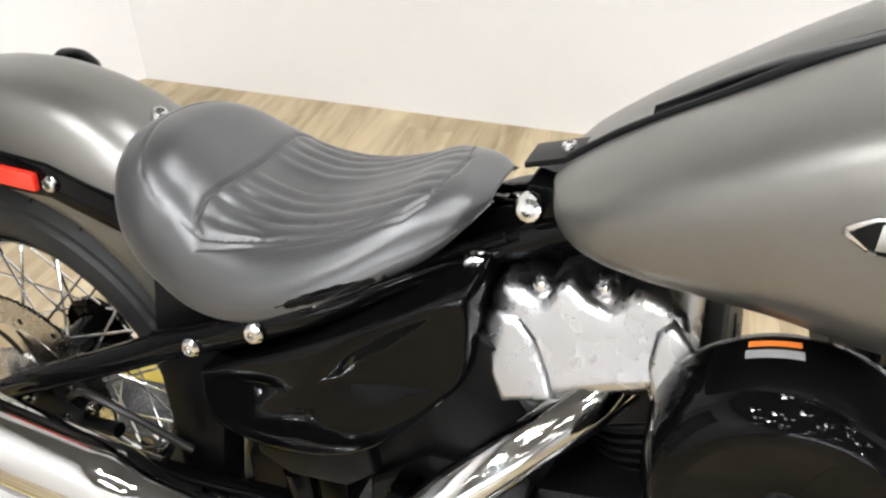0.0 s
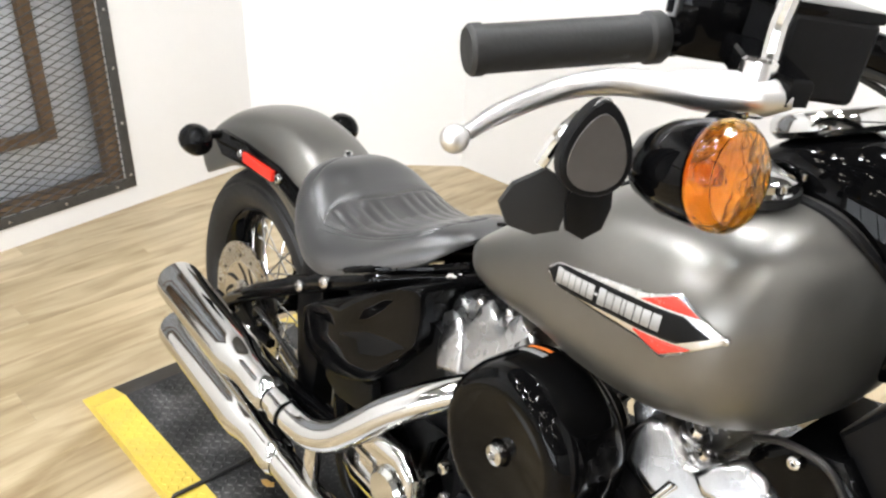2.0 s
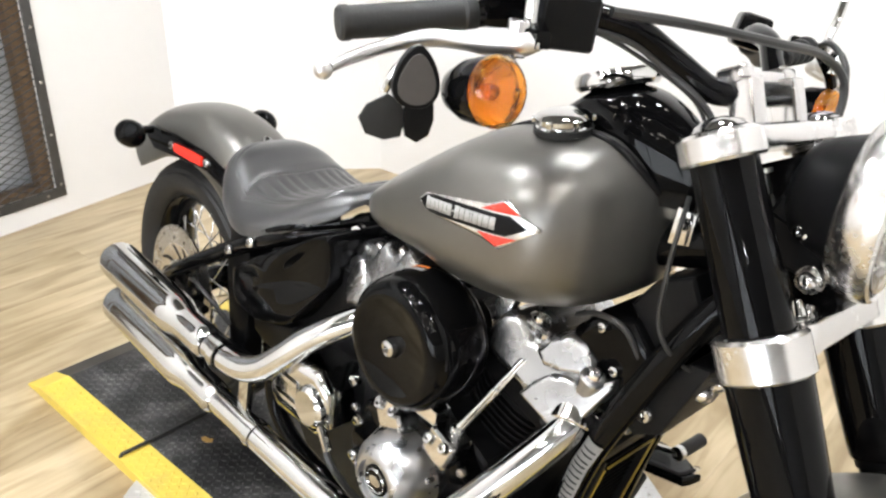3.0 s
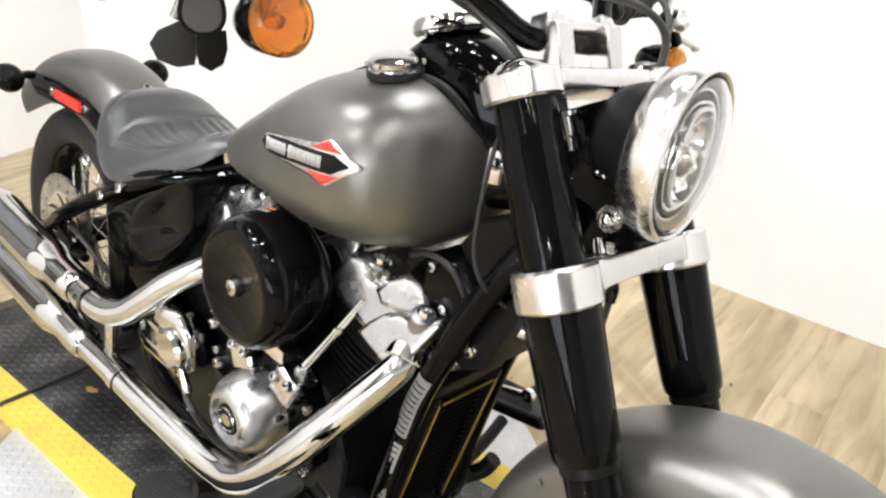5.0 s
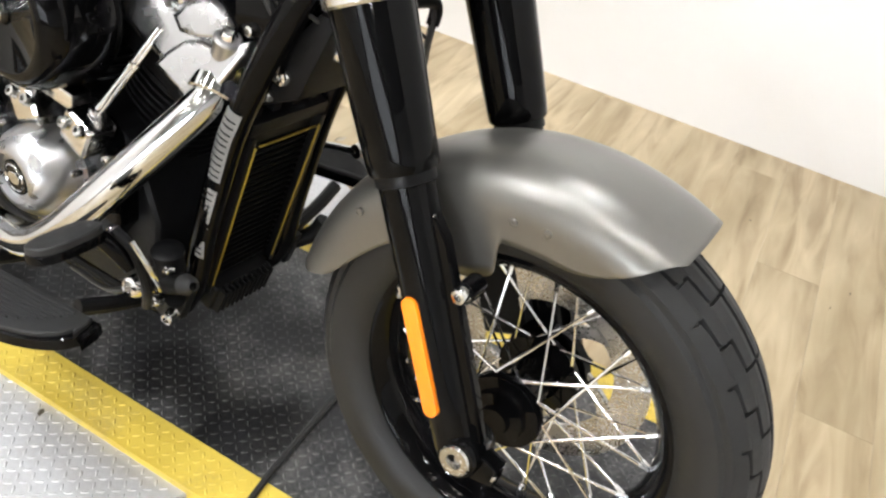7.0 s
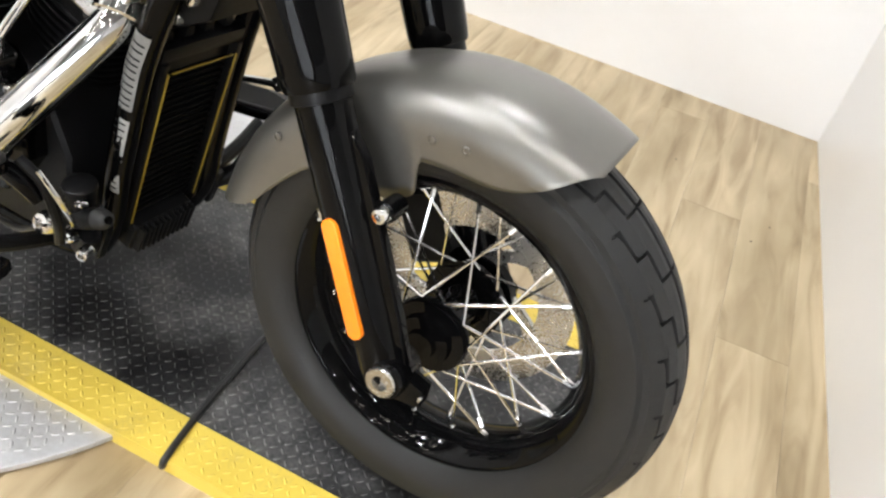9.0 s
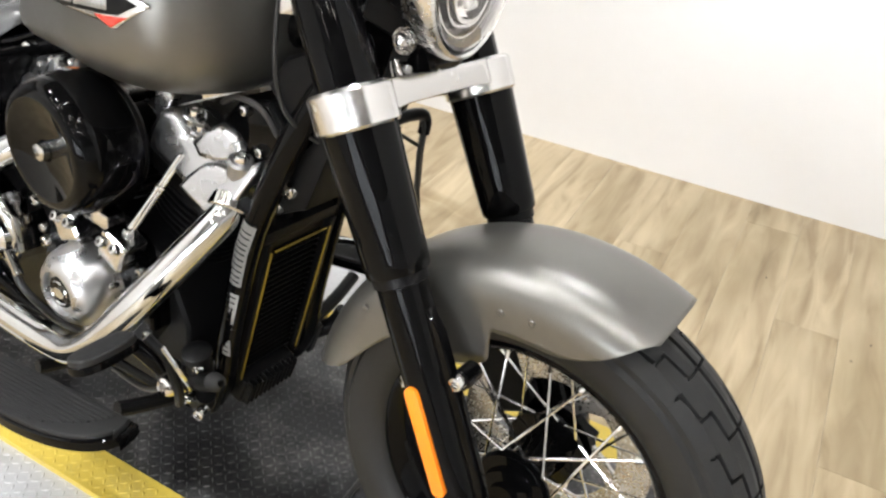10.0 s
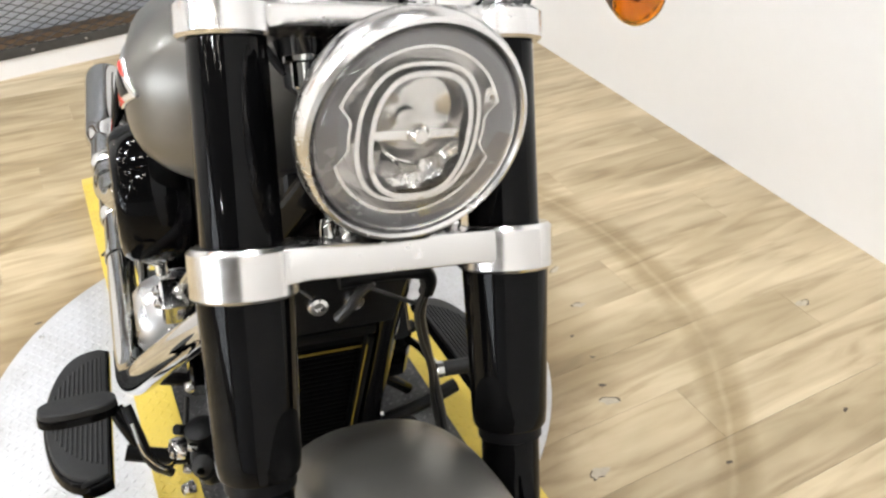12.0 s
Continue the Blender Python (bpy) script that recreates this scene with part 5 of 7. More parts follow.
BARS = ROLL @ Matrix.Translation((1.243, 0, -0.003)) @ Matrix.Rotation(radians(-4), 4, "Z") @ Matrix.Translation((-1.243, 0, 0))
handlebar().matrix_basis = BARS
guide = part("cable_guide", prism([(1.236, 0.832), (1.262, 0.836), (1.264, 0.872), (1.240, 0.876)], 0.092, 0.097, SIDE, 0.002), POLISH, bike, "bright cable guide plate")
bolt(guide, (1.252, -0.097, 0.860), (0, -1, 0), 0.008, 0.007)
part("sensor_cable", tube([(1.252, -0.100, 0.892), (1.2554, -0.1115, 0.868), (1.2535, -0.114, 0.827), (1.254, -0.116, 0.785), (1.2525, -0.108, 0.744), (1.264, -0.100, 0.7125), (1.282, -0.072, 0.683), (1.315, -0.040, 0.668)], 0.0030, 8), GRIPR, guide, "thin grey cable")


# ---- key fobs hanging from the brake lever: a thing of its own ----
fobs = empty("key_fob", bike.matrix_basis @ pose(1.121, -0.397, 1.028) @ Matrix.Scale(0.94, 4))
ringm = lathe([(0.0096, -0.0009), (0.0110, 0), (0.0096, 0.0009)], 20, Matrix.Translation((0, 0, -0.002)) @ Matrix.Rotation(radians(90), 4, "Y"), closed=True)
part("split_ring", ringm, CHROME, fobs, "steel split ring")
drop = [(0.0290 * math.sin(g) * (1 - 0.24 * (1 + math.cos(g))), -0.022 + 0.030 * math.cos(g)) for g in np.linspace(0, 2 * math.pi, 33)[:-1]]
face = Matrix(((0.5, 0, 0.866, 0), (0.866, 0, -0.5, 0), (0, 1, 0, 0), (0, 0, 0, 1)))
part("fob_shell", prism(drop, -0.006, 0.006, face, 0.003, 3), SATIN, fobs, "black drop-shaped key fob")
part("fob_inlay", prism([(x * 0.80, y * 0.80 - 0.006) for x, y in drop], 0.0062, 0.0072, face, 0.0004, 1), simple("brushed_fob", (0.075, 0.070, 0.067), 0.4, metal=0.5, grain=0.1), fobs, "brushed fob inlay")
tag = [(-0.020, -0.022), (-0.006, -0.030), (0.000, -0.044), (-0.004, -0.066), (-0.022, -0.070), (-0.042, -0.064), (-0.050, -0.048), (-0.042, -0.034)]
part("fob_tag", prism([(x * 0.94 - 0.002, y * 0.96 - 0.022) for x, y in tag], -0.026, -0.021, face, 0.002, 2), RUBBER, fobs, "black rubber tag")
part("fob_tag", prism([(-0.004, -0.050), (0.024, -0.048), (0.026, -0.066), (0.022, -0.082), (0.010, -0.090), (-0.002, -0.084), (-0.006, -0.066)], -0.024, -0.018, face, 0.002, 2), SATIN, fobs, "small dark tag")
part("swivel_clip", tube([face @ Vector((-0.008, -0.006, -0.012)), face @ Vector((-0.018, -0.020, -0.016)), face @ Vector((-0.026, -0.040, -0.021))], 0.0048, 10), CHROME, fobs, "steel swivel clip")
tagged(fobs, "black key fob and tags hanging from the brake lever", "key fob")


# ---- engine ----
CRANK = Vector((0.931, 0, 0.278))


def cylinder(s, label):
    """One finned cylinder with its polished rocker box; s: 1 for the front one."""
    up = Vector((s * math.sin(radians(22.5)), 0, math.cos(radians(22.5))))
    side = Vector((up.z, 0, -up.x))
    m = Matrix(((side.x, 0, up.x, CRANK.x), (0, 1, 0, 0), (side.z, 0, up.z, CRANK.z), (0, 0, 0, 1)))
    cy = part("cylinder", lathe([(0.0, 0.13), (0.058, 0.13), (0.058, 0.290), (0, 0.290)], 24, m), CAST, bike, label)
    for k in range(13):
        h = 0.158 + k * 0.0120
        r = 0.076 if k < 9 else 0.083
        o = [(r * math.copysign(abs(math.cos(g)) ** 0.7, math.cos(g)), r * 1.08 * math.copysign(abs(math.sin(g)) ** 0.7, math.sin(g))) for g in np.linspace(0, 2 * math.pi, 29)[:-1]]
        part("fin", prism(o, h, h + 0.0042, m, 0.001, 1), CAST, cy)
    # head
    part("cylinder_head", box(0.160, 0.185, 0.056, (0, 0, 0.300), 0.010, None, 3), CAST, cy).matrix_basis = m
    # rocker box: one casting with a flat outer face, a faceted saddle, an arched foot and bolt bosses
    mb = m @ SIDE
    def cast(name, pts, a, b, bev, label=""):
        pts = [(s * x, z) for x, z in pts]
        bm = prism(pts if s > 0 else pts[::-1], a, b, None, bev, 3)
        for v in bm.verts:                      # the outer face leans in towards the top
            if v.co.z > 0:
                v.co.z -= 0.40 * (v.co.y - 0.350)
        bmesh.ops.transform(bm, matrix=mb, verts=bm.verts)
        return part(name, bm, BRIGHT, rb if name != "rocker_box" else cy, label, angle=75)
    rb = None
    low_end = [(0.113, 0.396), (0.115, 0.346), (0.108, 0.328), (-0.058, 0.328), (-0.065, 0.350)]
    front_top = [(-0.063, 0.380), (-0.042, 0.397), (-0.020, 0.393), (-0.006, 0.384), (0.006, 0.388), (0.015, 0.404), (0.029, 0.421), (0.055, 0.424), (0.081, 0.417), (0.102, 0.410)]
    rear_top = [(-0.063, 0.386), (-0.047, 0.400), (-0.030, 0.410), (-0.014, 0.403), (0.0, 0.394), (0.014, 0.406), (0.031, 0.424), (0.049, 0.418), (0.062, 0.407), (0.077, 0.421), (0.094, 0.430), (0.109, 0.420)]
    rb = cast("rocker_box", low_end + (front_top if s > 0 else rear_top), -0.100, 0.112, 0.012, "cast aluminium rocker box cover")
    if s > 0:
        cast("rocker_saddle", [(0.008, 0.380), (0.018, 0.408), (0.031, 0.428), (0.054, 0.431), (0.079, 0.423), (0.088, 0.407), (0.060, 0.385), (0.030, 0.372)], 0.040, 0.116, 0.009)
        cast("rocker_foot", [(0.033, 0.329), (0.037, 0.352), (0.047, 0.375), (0.067, 0.392), (0.090, 0.399), (0.104, 0.416), (0.116, 0.430), (0.122, 0.418), (0.119, 0.358), (0.112, 0.331)], 0.095, 0.124, 0.007)
    else:
        cast("rocker_foot", [(0.063, 0.329), (0.064, 0.350), (0.070, 0.380), (0.082, 0.400), (0.100, 0.409), (0.118, 0.405), (0.121, 0.358), (0.114, 0.331)], 0.095, 0.118, 0.007)
        cast("rocker_lug", [(-0.066, 0.330), (-0.068, 0.362), (-0.054, 0.386), (-0.038, 0.378), (-0.027, 0.354), (-0.024, 0.330)], 0.095, 0.121, 0.007)
    for x, y, z0, z1, rr in ((-0.019, -0.074, 0.376, 0.404, 0.0165), (0.003, -0.078, 0.372, 0.394, 0.0145), (0.094, -0.092, 0.390, 0.420, 0.0175)) if s > 0 else ((0.005, -0.060, 0.380, 0.404, 0.0145), (0.062, -0.060, 0.390, 0.416, 0.0145)):
        p, q = m @ Vector((s * x, y, z0)), m @ Vector((s * x, y - 0.006, z1))
        part("bolt_boss", rod(p, q, rr, 20), BRIGHT, rb)
        bolt(rb, q, q - p, rr * 0.62, 0.010, POLISH)
    if s > 0:
        cast("lifting_lug", [(-0.098, 0.386), (-0.087, 0.400), (-0.067, 0.396), (-0.060, 0.372), (-0.066, 0.352), (-0.084, 0.364)], 0.080, 0.096, 0.004)
    gk = [(s * x, y) for x, y in ((-0.062, -0.108), (0.114, -0.108), (0.114, 0.108), (-0.062, 0.108))]
    part("gasket", prism(gk if s > 0 else gk[::-1], 0.320, 0.3275, m, 0.003, 1), GLOSS, rb)
    part("spark_plug_cap", tube([m @ Vector((s * 0.06, -0.09, 0.333)), m @ Vector((s * 0.085, -0.12, 0.323)), m @ Vector((s * 0.10, -0.10, 0.348))], 0.007, 8), RUBBER, cy)
    return cy


cylinder(1, "black finned front engine cylinder")
cylinder(-1, "black finned rear engine cylinder")

case_out = [(0.56, 0.25), (0.60, 0.20), (0.78, 0.165), (1.00, 0.175), (1.085, 0.235), (1.09, 0.33), (1.045, 0.425), (0.96, 0.47), (0.84, 0.46), (0.74, 0.44), (0.62, 0.43), (0.56, 0.38)]
cc = part("crankcase", prism(case_out, -0.12, 0.125, SIDE, 0.014, 3), CAST, bike, "black cast crankcase and gearbox")
gb = [(0.50, 0.36), (0.74, 0.42), (0.765, 0.50), (0.735, 0.575), (0.66, 0.60), (0.52, 0.56)]
part("gearbox_housing", prism(gb, -0.105, 0.108, SIDE, 0.012, 3), CAST, cc, "black cast gearbox housing")
cam_out = [(0.80, 0.27), (0.88, 0.235), (1.00, 0.25), (1.05, 0.32), (1.05, 0.40), (1.00, 0.455), (0.90, 0.46), (0.81, 0.42), (0.775, 0.34)]
part("cam_chest", prism(cam_out, 0.12, 0.160, SIDE, 0.010, 3), GLOSS, cc, "gloss black cam chest")
CAMC = Vector((0.918, -0.158, 0.359))
cam_cover = part("cam_cover", lathe([(0, 0.060), (0.034, 0.060), (0.036, 0.068), (0.041, 0.068), (0.050, 0.062), (0.061, 0.048), (0.067, 0.030), (0.073, 0.010), (0.075, 0.0)], 56, Matrix.Translation(CAMC) @ AXIS_Y), BRIGHT, cc, "polished cam cover with a black medallion")
part("medallion", lathe([(0, 0.064), (0.024, 0.064), (0.026, 0.0625), (0.026, 0.059)], 40, Matrix.Translation(CAMC) @ AXIS_Y), GLOSS, cam_cover, "black round medallion")
part("medallion_ring", lathe([(0.0175, 0.0642), (0.019, 0.0655), (0.0205, 0.0642)], 40, Matrix.Translation(CAMC) @ AXIS_Y), CHROME, cam_cover)
star = [(0.013 * math.cos(math.pi * k / 8), 0.009 * math.sin(math.pi * k / 8)) for k in range(16)]
part("medallion_mark", prism(star, 0.0642, 0.0655, Matrix.Translation(CAMC) @ SIDE, 0.0004, 1), CHROME, cam_cover)
for k in range(5):
    a = 2 * math.pi * (k + 0.25) / 5
    bolt(cam_cover, CAMC + Vector((0.068 * math.cos(a), -0.012, 0.068 * math.sin(a))), (0, -1, 0), 0.0065, 0.012)
for x, z in ((0.80, 0.30), (0.79, 0.40), (0.86, 0.445), (1.035, 0.42), (1.04, 0.31), (0.98, 0.255), (0.88, 0.25)):
    bolt(cc, (x, -0.160, z), (0, -1, 0), 0.008, 0.007)
# tappet blocks and pushrod tubes
for s, xb in ((1, 1.003), (-1, 0.893)):
    tb = part("tappet_block", box(0.052, 0.045, 0.052, (xb, -0.165, 0.452), 0.010, (0, s * 22, 0), 3), POLISH, cc, "polished tappet block")
    for q in (-0.014, 0.016):
        bolt(tb, (xb + q, -0.186, 0.462), (0, -1, 0.6), 0.009, 0.010)
    for q in (0.0, 0.005):
        a = Vector((xb + s * 0.004 + q * s * 0.6, -0.164 + q * 0.8, 0.468))
        b = Vector((xb + s * 0.068 + q * s * 0.9, -0.108 + q * 0.6, 0.606))
        h = (b - a).length
        part("pushrod_tube", lathe([(0.008, 0), (0.0095, 0.003), (0.0095, 0.016), (0.0052, 0.020), (0.0052, h * 0.58), (0.0070, h * 0.59), (0.0070, h * 0.63), (0.0045, h * 0.64), (0.0045, h)], 18, frame_to(a, b)), CHROME, tb, "chrome pushrod tube")

# starter and gearbox cover
st_out = [(0.595, 0.345), (0.598, 0.410), (0.628, 0.440), (0.735, 0.449), (0.765, 0.42), (0.768, 0.355), (0.74, 0.325), (0.62, 0.322)]
stc = part("starter_cover", prism(st_out, 0.12, 0.205, SIDE, 0.020, 4), CHROME, cc, "chrome starter cover")
part("starter_cap", lathe([(0, 0.012), (0.030, 0.012), (0.037, 0.006), (0.039, -0.02)], 32, Matrix.Translation((0.725, -0.205, 0.382)) @ AXIS_Y), CHROME, stc)
for z in (0.36, 0.40):
    part("starter_rib", box(0.075, 0.008, 0.010, (0.650, -0.206, z), 0.003), CHROME, stc)
for x, z in ((0.79, 0.452), (0.806, 0.385), (0.80, 0.315), (0.61, 0.310)):
    bolt(cc, (x, -0.165, z), (0, -1, 0), 0.010, 0.010)
part("starter_cable", tube([(0.765, -0.205, 0.345), (0.79, -0.21, 0.31), (0.84, -0.19, 0.26), (0.90, -0.16, 0.23)], 0.006, 8), CABLE, cc)
part("starter_lug", rod((0.755, -0.205, 0.36), (0.782, -0.208, 0.325), 0.008, 10), CHROME, cc)

# primary cover on the left side
pr_out = [(0.62, 0.36), (0.64, 0.28), (0.74, 0.22), (0.98, 0.215), (1.06, 0.27), (1.07, 0.36), (1.02, 0.42), (0.86, 0.44), (0.70, 0.43)]
part("primary_cover", prism(pr_out, 0.125, 0.19, Matrix.Scale(-1, 4, (0, 1, 0)) @ SIDE, 0.02, 3), GLOSS, bike, "gloss black primary cover")

# ---- air cleaner ----
AC = Vector((0.930, 0, 0.594))
m = Matrix.Translation(AC) @ AXIS_Y
R = 0.101
ac = part("air_cleaner", lathe([(0.0, 0.130), (R - 0.010, 0.130), (R - 0.001, 0.138), (R + 0.001, 0.150), (R, 0.175), (R - 0.002, 0.200), (R - 0.007, 0.216), (R - 0.016, 0.226), (R - 0.026, 0.2285), (R - 0.031, 0.2265), (0.030, 0.2215), (0.016, 0.2205), (0.013, 0.212), (0, 0.212)], 96, m), GLOSS, bike, "round gloss black air cleaner cover", angle=50)
part("centre_screw", lathe([(0, 0.229), (0.004, 0.229), (0.005, 0.233), (0.0115, 0.231), (0.013, 0.225), (0.013, 0.212)], 20, m), CHROME, ac, "chrome centre screw")
part("backing_plate", lathe([(0, 0.118), (R - 0.014, 0.118), (R - 0.010, 0.124), (R - 0.012, 0.131), (0, 0.131)], 64, m), CAST, ac)
part("intake", rod((0.945, -0.06, 0.60), (0.938, -0.12, 0.598), 0.036, 20), CAST, ac)
# warning print over the rim, as plain bars
for k, (a0, a1, y0, y1) in enumerate(((94, 116, 0.162, 0.172), (95, 115, 0.151, 0.158))):
    rows = [[(AC.x + (R + 0.0012) * math.cos(radians(a)), -y, AC.z + (R + 0.0012) * math.sin(radians(a))) for y in (y0, y1)] for a in np.linspace(a0, a1, 9)]
    part("warning_print", sheet(rows), WARNP if k else GREYP, ac, "orange warning print" if k else "grey warning print")
part("air_bracket", box(0.075, 0.030, 0.024, (0.945, -0.158, 0.486), 0.004, (0, 4, 0)), POLISH, ac)

# ---- frame ----
fr = part("frame", tube([(1.322, -0.040, 0.812), (1.272, -0.074, 0.715), (1.228, -0.088, 0.611), (1.187, -0.092, 0.501), (1.150, -0.094, 0.338), (1.125, -0.094, 0.215), (1.06, -0.094, 0.158), (0.85, -0.10, 0.140), (0.62, -0.11, 0.150), (0.50, -0.12, 0.22), (0.47, -0.12, 0.36)], 0.0185, 14), GLOSS, bike, "gloss black tubular frame")
part("down_tube", tube([(1.322, 0.040, 0.812), (1.272, 0.074, 0.715), (1.228, 0.088, 0.611), (1.187, 0.092, 0.501), (1.150, 0.094, 0.338), (1.125, 0.094, 0.215), (1.06, 0.094, 0.158), (0.85, 0.10, 0.140), (0.62, 0.11, 0.150), (0.50, 0.12, 0.22), (0.47, 0.12, 0.36)], 0.0185, 14), GLOSS, fr)
part("backbone", tube([(1.345, 0, 0.845), (1.20, 0, 0.80), (0.95, 0, 0.735), (0.72, 0, 0.665), (0.58, 0, 0.615)], 0.030, 14), GLOSS, fr)
for s in (-1, 1):
    rl = part("seat_rail", tube([(0.74, s * 0.030, 0.690), (0.68, s * 0.034, 0.660), (0.648, s * 0.044, 0.645), (0.60, s * 0.072, 0.630), (0.52, s * 0.132, 0.602), (0.455, s * 0.150, 0.574), (0.386, s * 0.150, 0.538), (0.33, s * 0.150, 0.511)], 0.017, 12), GLOSS, fr, "gloss black seat rail")
    part("swing_arm", tube([(0.36, s * 0.151, 0.525), (0.22, s * 0.154, 0.448), (0.10, s * 0.146, 0.378), (0.024, s * 0.138, 0.326)], 0.0165, 12), GLOSS, fr, "gloss black swing arm")
    part("swing_arm", tube([(0.47, s * 0.13, 0.30), (0.30, s * 0.136, 0.285), (0.14, s * 0.138, 0.290), (0.004, s * 0.138, 0.304)], 0.020, 12), GLOSS, fr)
    part("axle_plate", box(0.085, 0.014, 0.060, (0.024, s * 0.138, 0.312), 0.006), GLOSS, fr)
    bolt(fr, (0.024, s * 0.146, 0.304), (0, s, 0), 0.018, 0.012, STEEL, "axle_nut")
    bolt(rl, (0.389, s * 0.167, 0.539), (0, s, 0.1), 0.0105, 0.006)
    bolt(rl, (0.467, s * 0.168, 0.580), (0, s, 0.1), 0.0105, 0.006)
    bolt(rl, (0.648, s * 0.061, 0.643), (0.2, s, 0.1), 0.0145, 0.012, POLISH, "tank_mount_bolt")
    bolt(rl, (0.692, s * 0.050, 0.707), (0.1, s, 0.2), 0.0140, 0.014, CHROME, "tank_mount_bolt")
part("tank_mount", box(0.045, 0.075, 0.035, (0.705, 0, 0.706), 0.008), GLOSS, fr)
part("seat_bracket", box(0.066, 0.050, 0.006, (0.708, 0, 0.744), 0.002, (0, -18, 0)), SATIN, fr)
bolt(fr, (0.712, 0, 0.748), (-0.2, 0, 1), 0.008, 0.006)
# plain bars in place of the stickers on the down tube
def tube_label(z0, z1, half, mat, lift, label=""):
    """A printed label wrapped on the outside of the right down tube."""
    a = math.atan2(1.228 - 1.150, 0.611 - 0.338)
    rows = []
    for z in np.linspace(z0, z1, max(2, int((z1 - z0) / 0.006))).tolist():
        x = lerp(z, (0.338, 0.501, 0.611), (1.150, 1.187, 1.228))
        rows.append([Vector((x, -0.0925, z)) + (0.0187 + lift) * Vector((math.cos(a) * math.sin(g), -math.cos(g), -math.sin(a) * math.sin(g))) for g in np.linspace(-half, half, 9).tolist()])
    return part("sticker" if label else "sticker_bar", sheet(rows), mat, fr, label)


rs = random.Random(3)
for z0, z1 in ((0.440, 0.548), (0.368, 0.425), (0.306, 0.360)):
    tube_label(z0, z1, 0.72, LABELP if z0 > 0.43 else GREYP, 0.0003, "pale grey printed sticker")
    z = z0 + 0.006
    while z < z1 - 0.006:
        tube_label(z, z + 0.0028, 0.52, SATIN, 0.0006)
        z += 0.0085 + 0.003 * rs.random()
# lower front mount with bolts, behind the fork
gus = [(1.285, 0.690), (1.312, 0.690), (1.268, 0.578), (1.205, 0.545), (1.21, 0.60)]
part("gusset", prism(gus, -0.07, 0.07, SIDE, 0.006), CAST, fr, "black cast frame gusset")
for y in (-0.030, 0.012):
    bolt(fr, (1.292, y, 0.640), (1, 0, 0.2), 0.013, 0.010, POLISH)
bolt(fr, (1.245, -0.0715, 0.60), (0, -1, 0), 0.012, 0.010)
bolt(fr, (1.222, -0.0715, 0.568), (0, -1, 0), 0.010, 0.010)

# ---- oil cooler between the down tubes ----
ROT = math.degrees(math.atan2(0.075, 0.31))
oc = part("oil_cooler", box(0.028, 0.150, 0.300, (1.142, 0.0, 0.358), 0.006, (0, ROT, 0)), SATIN, bike, "black oil cooler with yellow lined frame")
OM = pose(1.142, 0, 0.358, 0, ROT, 0)
for k in range(22):
    part("cooler_fin", box(0.006, 0.116, 0.0045, (0, 0, 0), 0.001, None, 1), COREBLACK, oc).matrix_basis = OM @ pose(0.0160, 0, -0.125 + k * 0.0118)
# side frames, each with a thin dull yellow line along its inner edge
for s in (-1, 1):
    part("cooler_frame", box(0.016, 0.010, 0.300, (0, 0, 0), 0.003), SATIN, oc).matrix_basis = OM @ pose(0.020, s * 0.068, 0)
    part("cooler_lining", box(0.003, 0.0018, 0.270, (0, 0, 0), 0.001), YELLOWW, oc, "thin yellow line").matrix_basis = OM @ pose(0.0288, s * 0.063, 0.0)
part("cooler_lining", box(0.003, 0.112, 0.0018, (0, 0, 0), 0.001), YELLOWW, oc).matrix_basis = OM @ pose(0.0288, 0, 0.135)
part("cooler_top", box(0.040, 0.150, 0.022, (0, 0, 0), 0.006), CAST, oc).matrix_basis = OM @ pose(0.004, 0, 0.160)
for k in range(4):
    part("cooler_tab", box(0.022, 0.016, 0.018, (0, 0, 0), 0.004), CAST, oc).matrix_basis = OM @ pose(0.0, -0.055 + 0.036 * k, 0.176)
vr = part("voltage_regulator", box(0.050, 0.115, 0.055, (1.116, -0.004, 0.196), 0.010, (0, 18, 0), 3), CAST, bike, "ribbed black voltage regulator")
for k in range(11):
    part("regulator_rib", box(0.020, 0.0045, 0.050, (0, 0, 0), 0.0015, None, 1), CAST, vr).matrix_basis = pose(1.142, -0.054 + 0.01 * k, 0.190, 0, 18, 0)

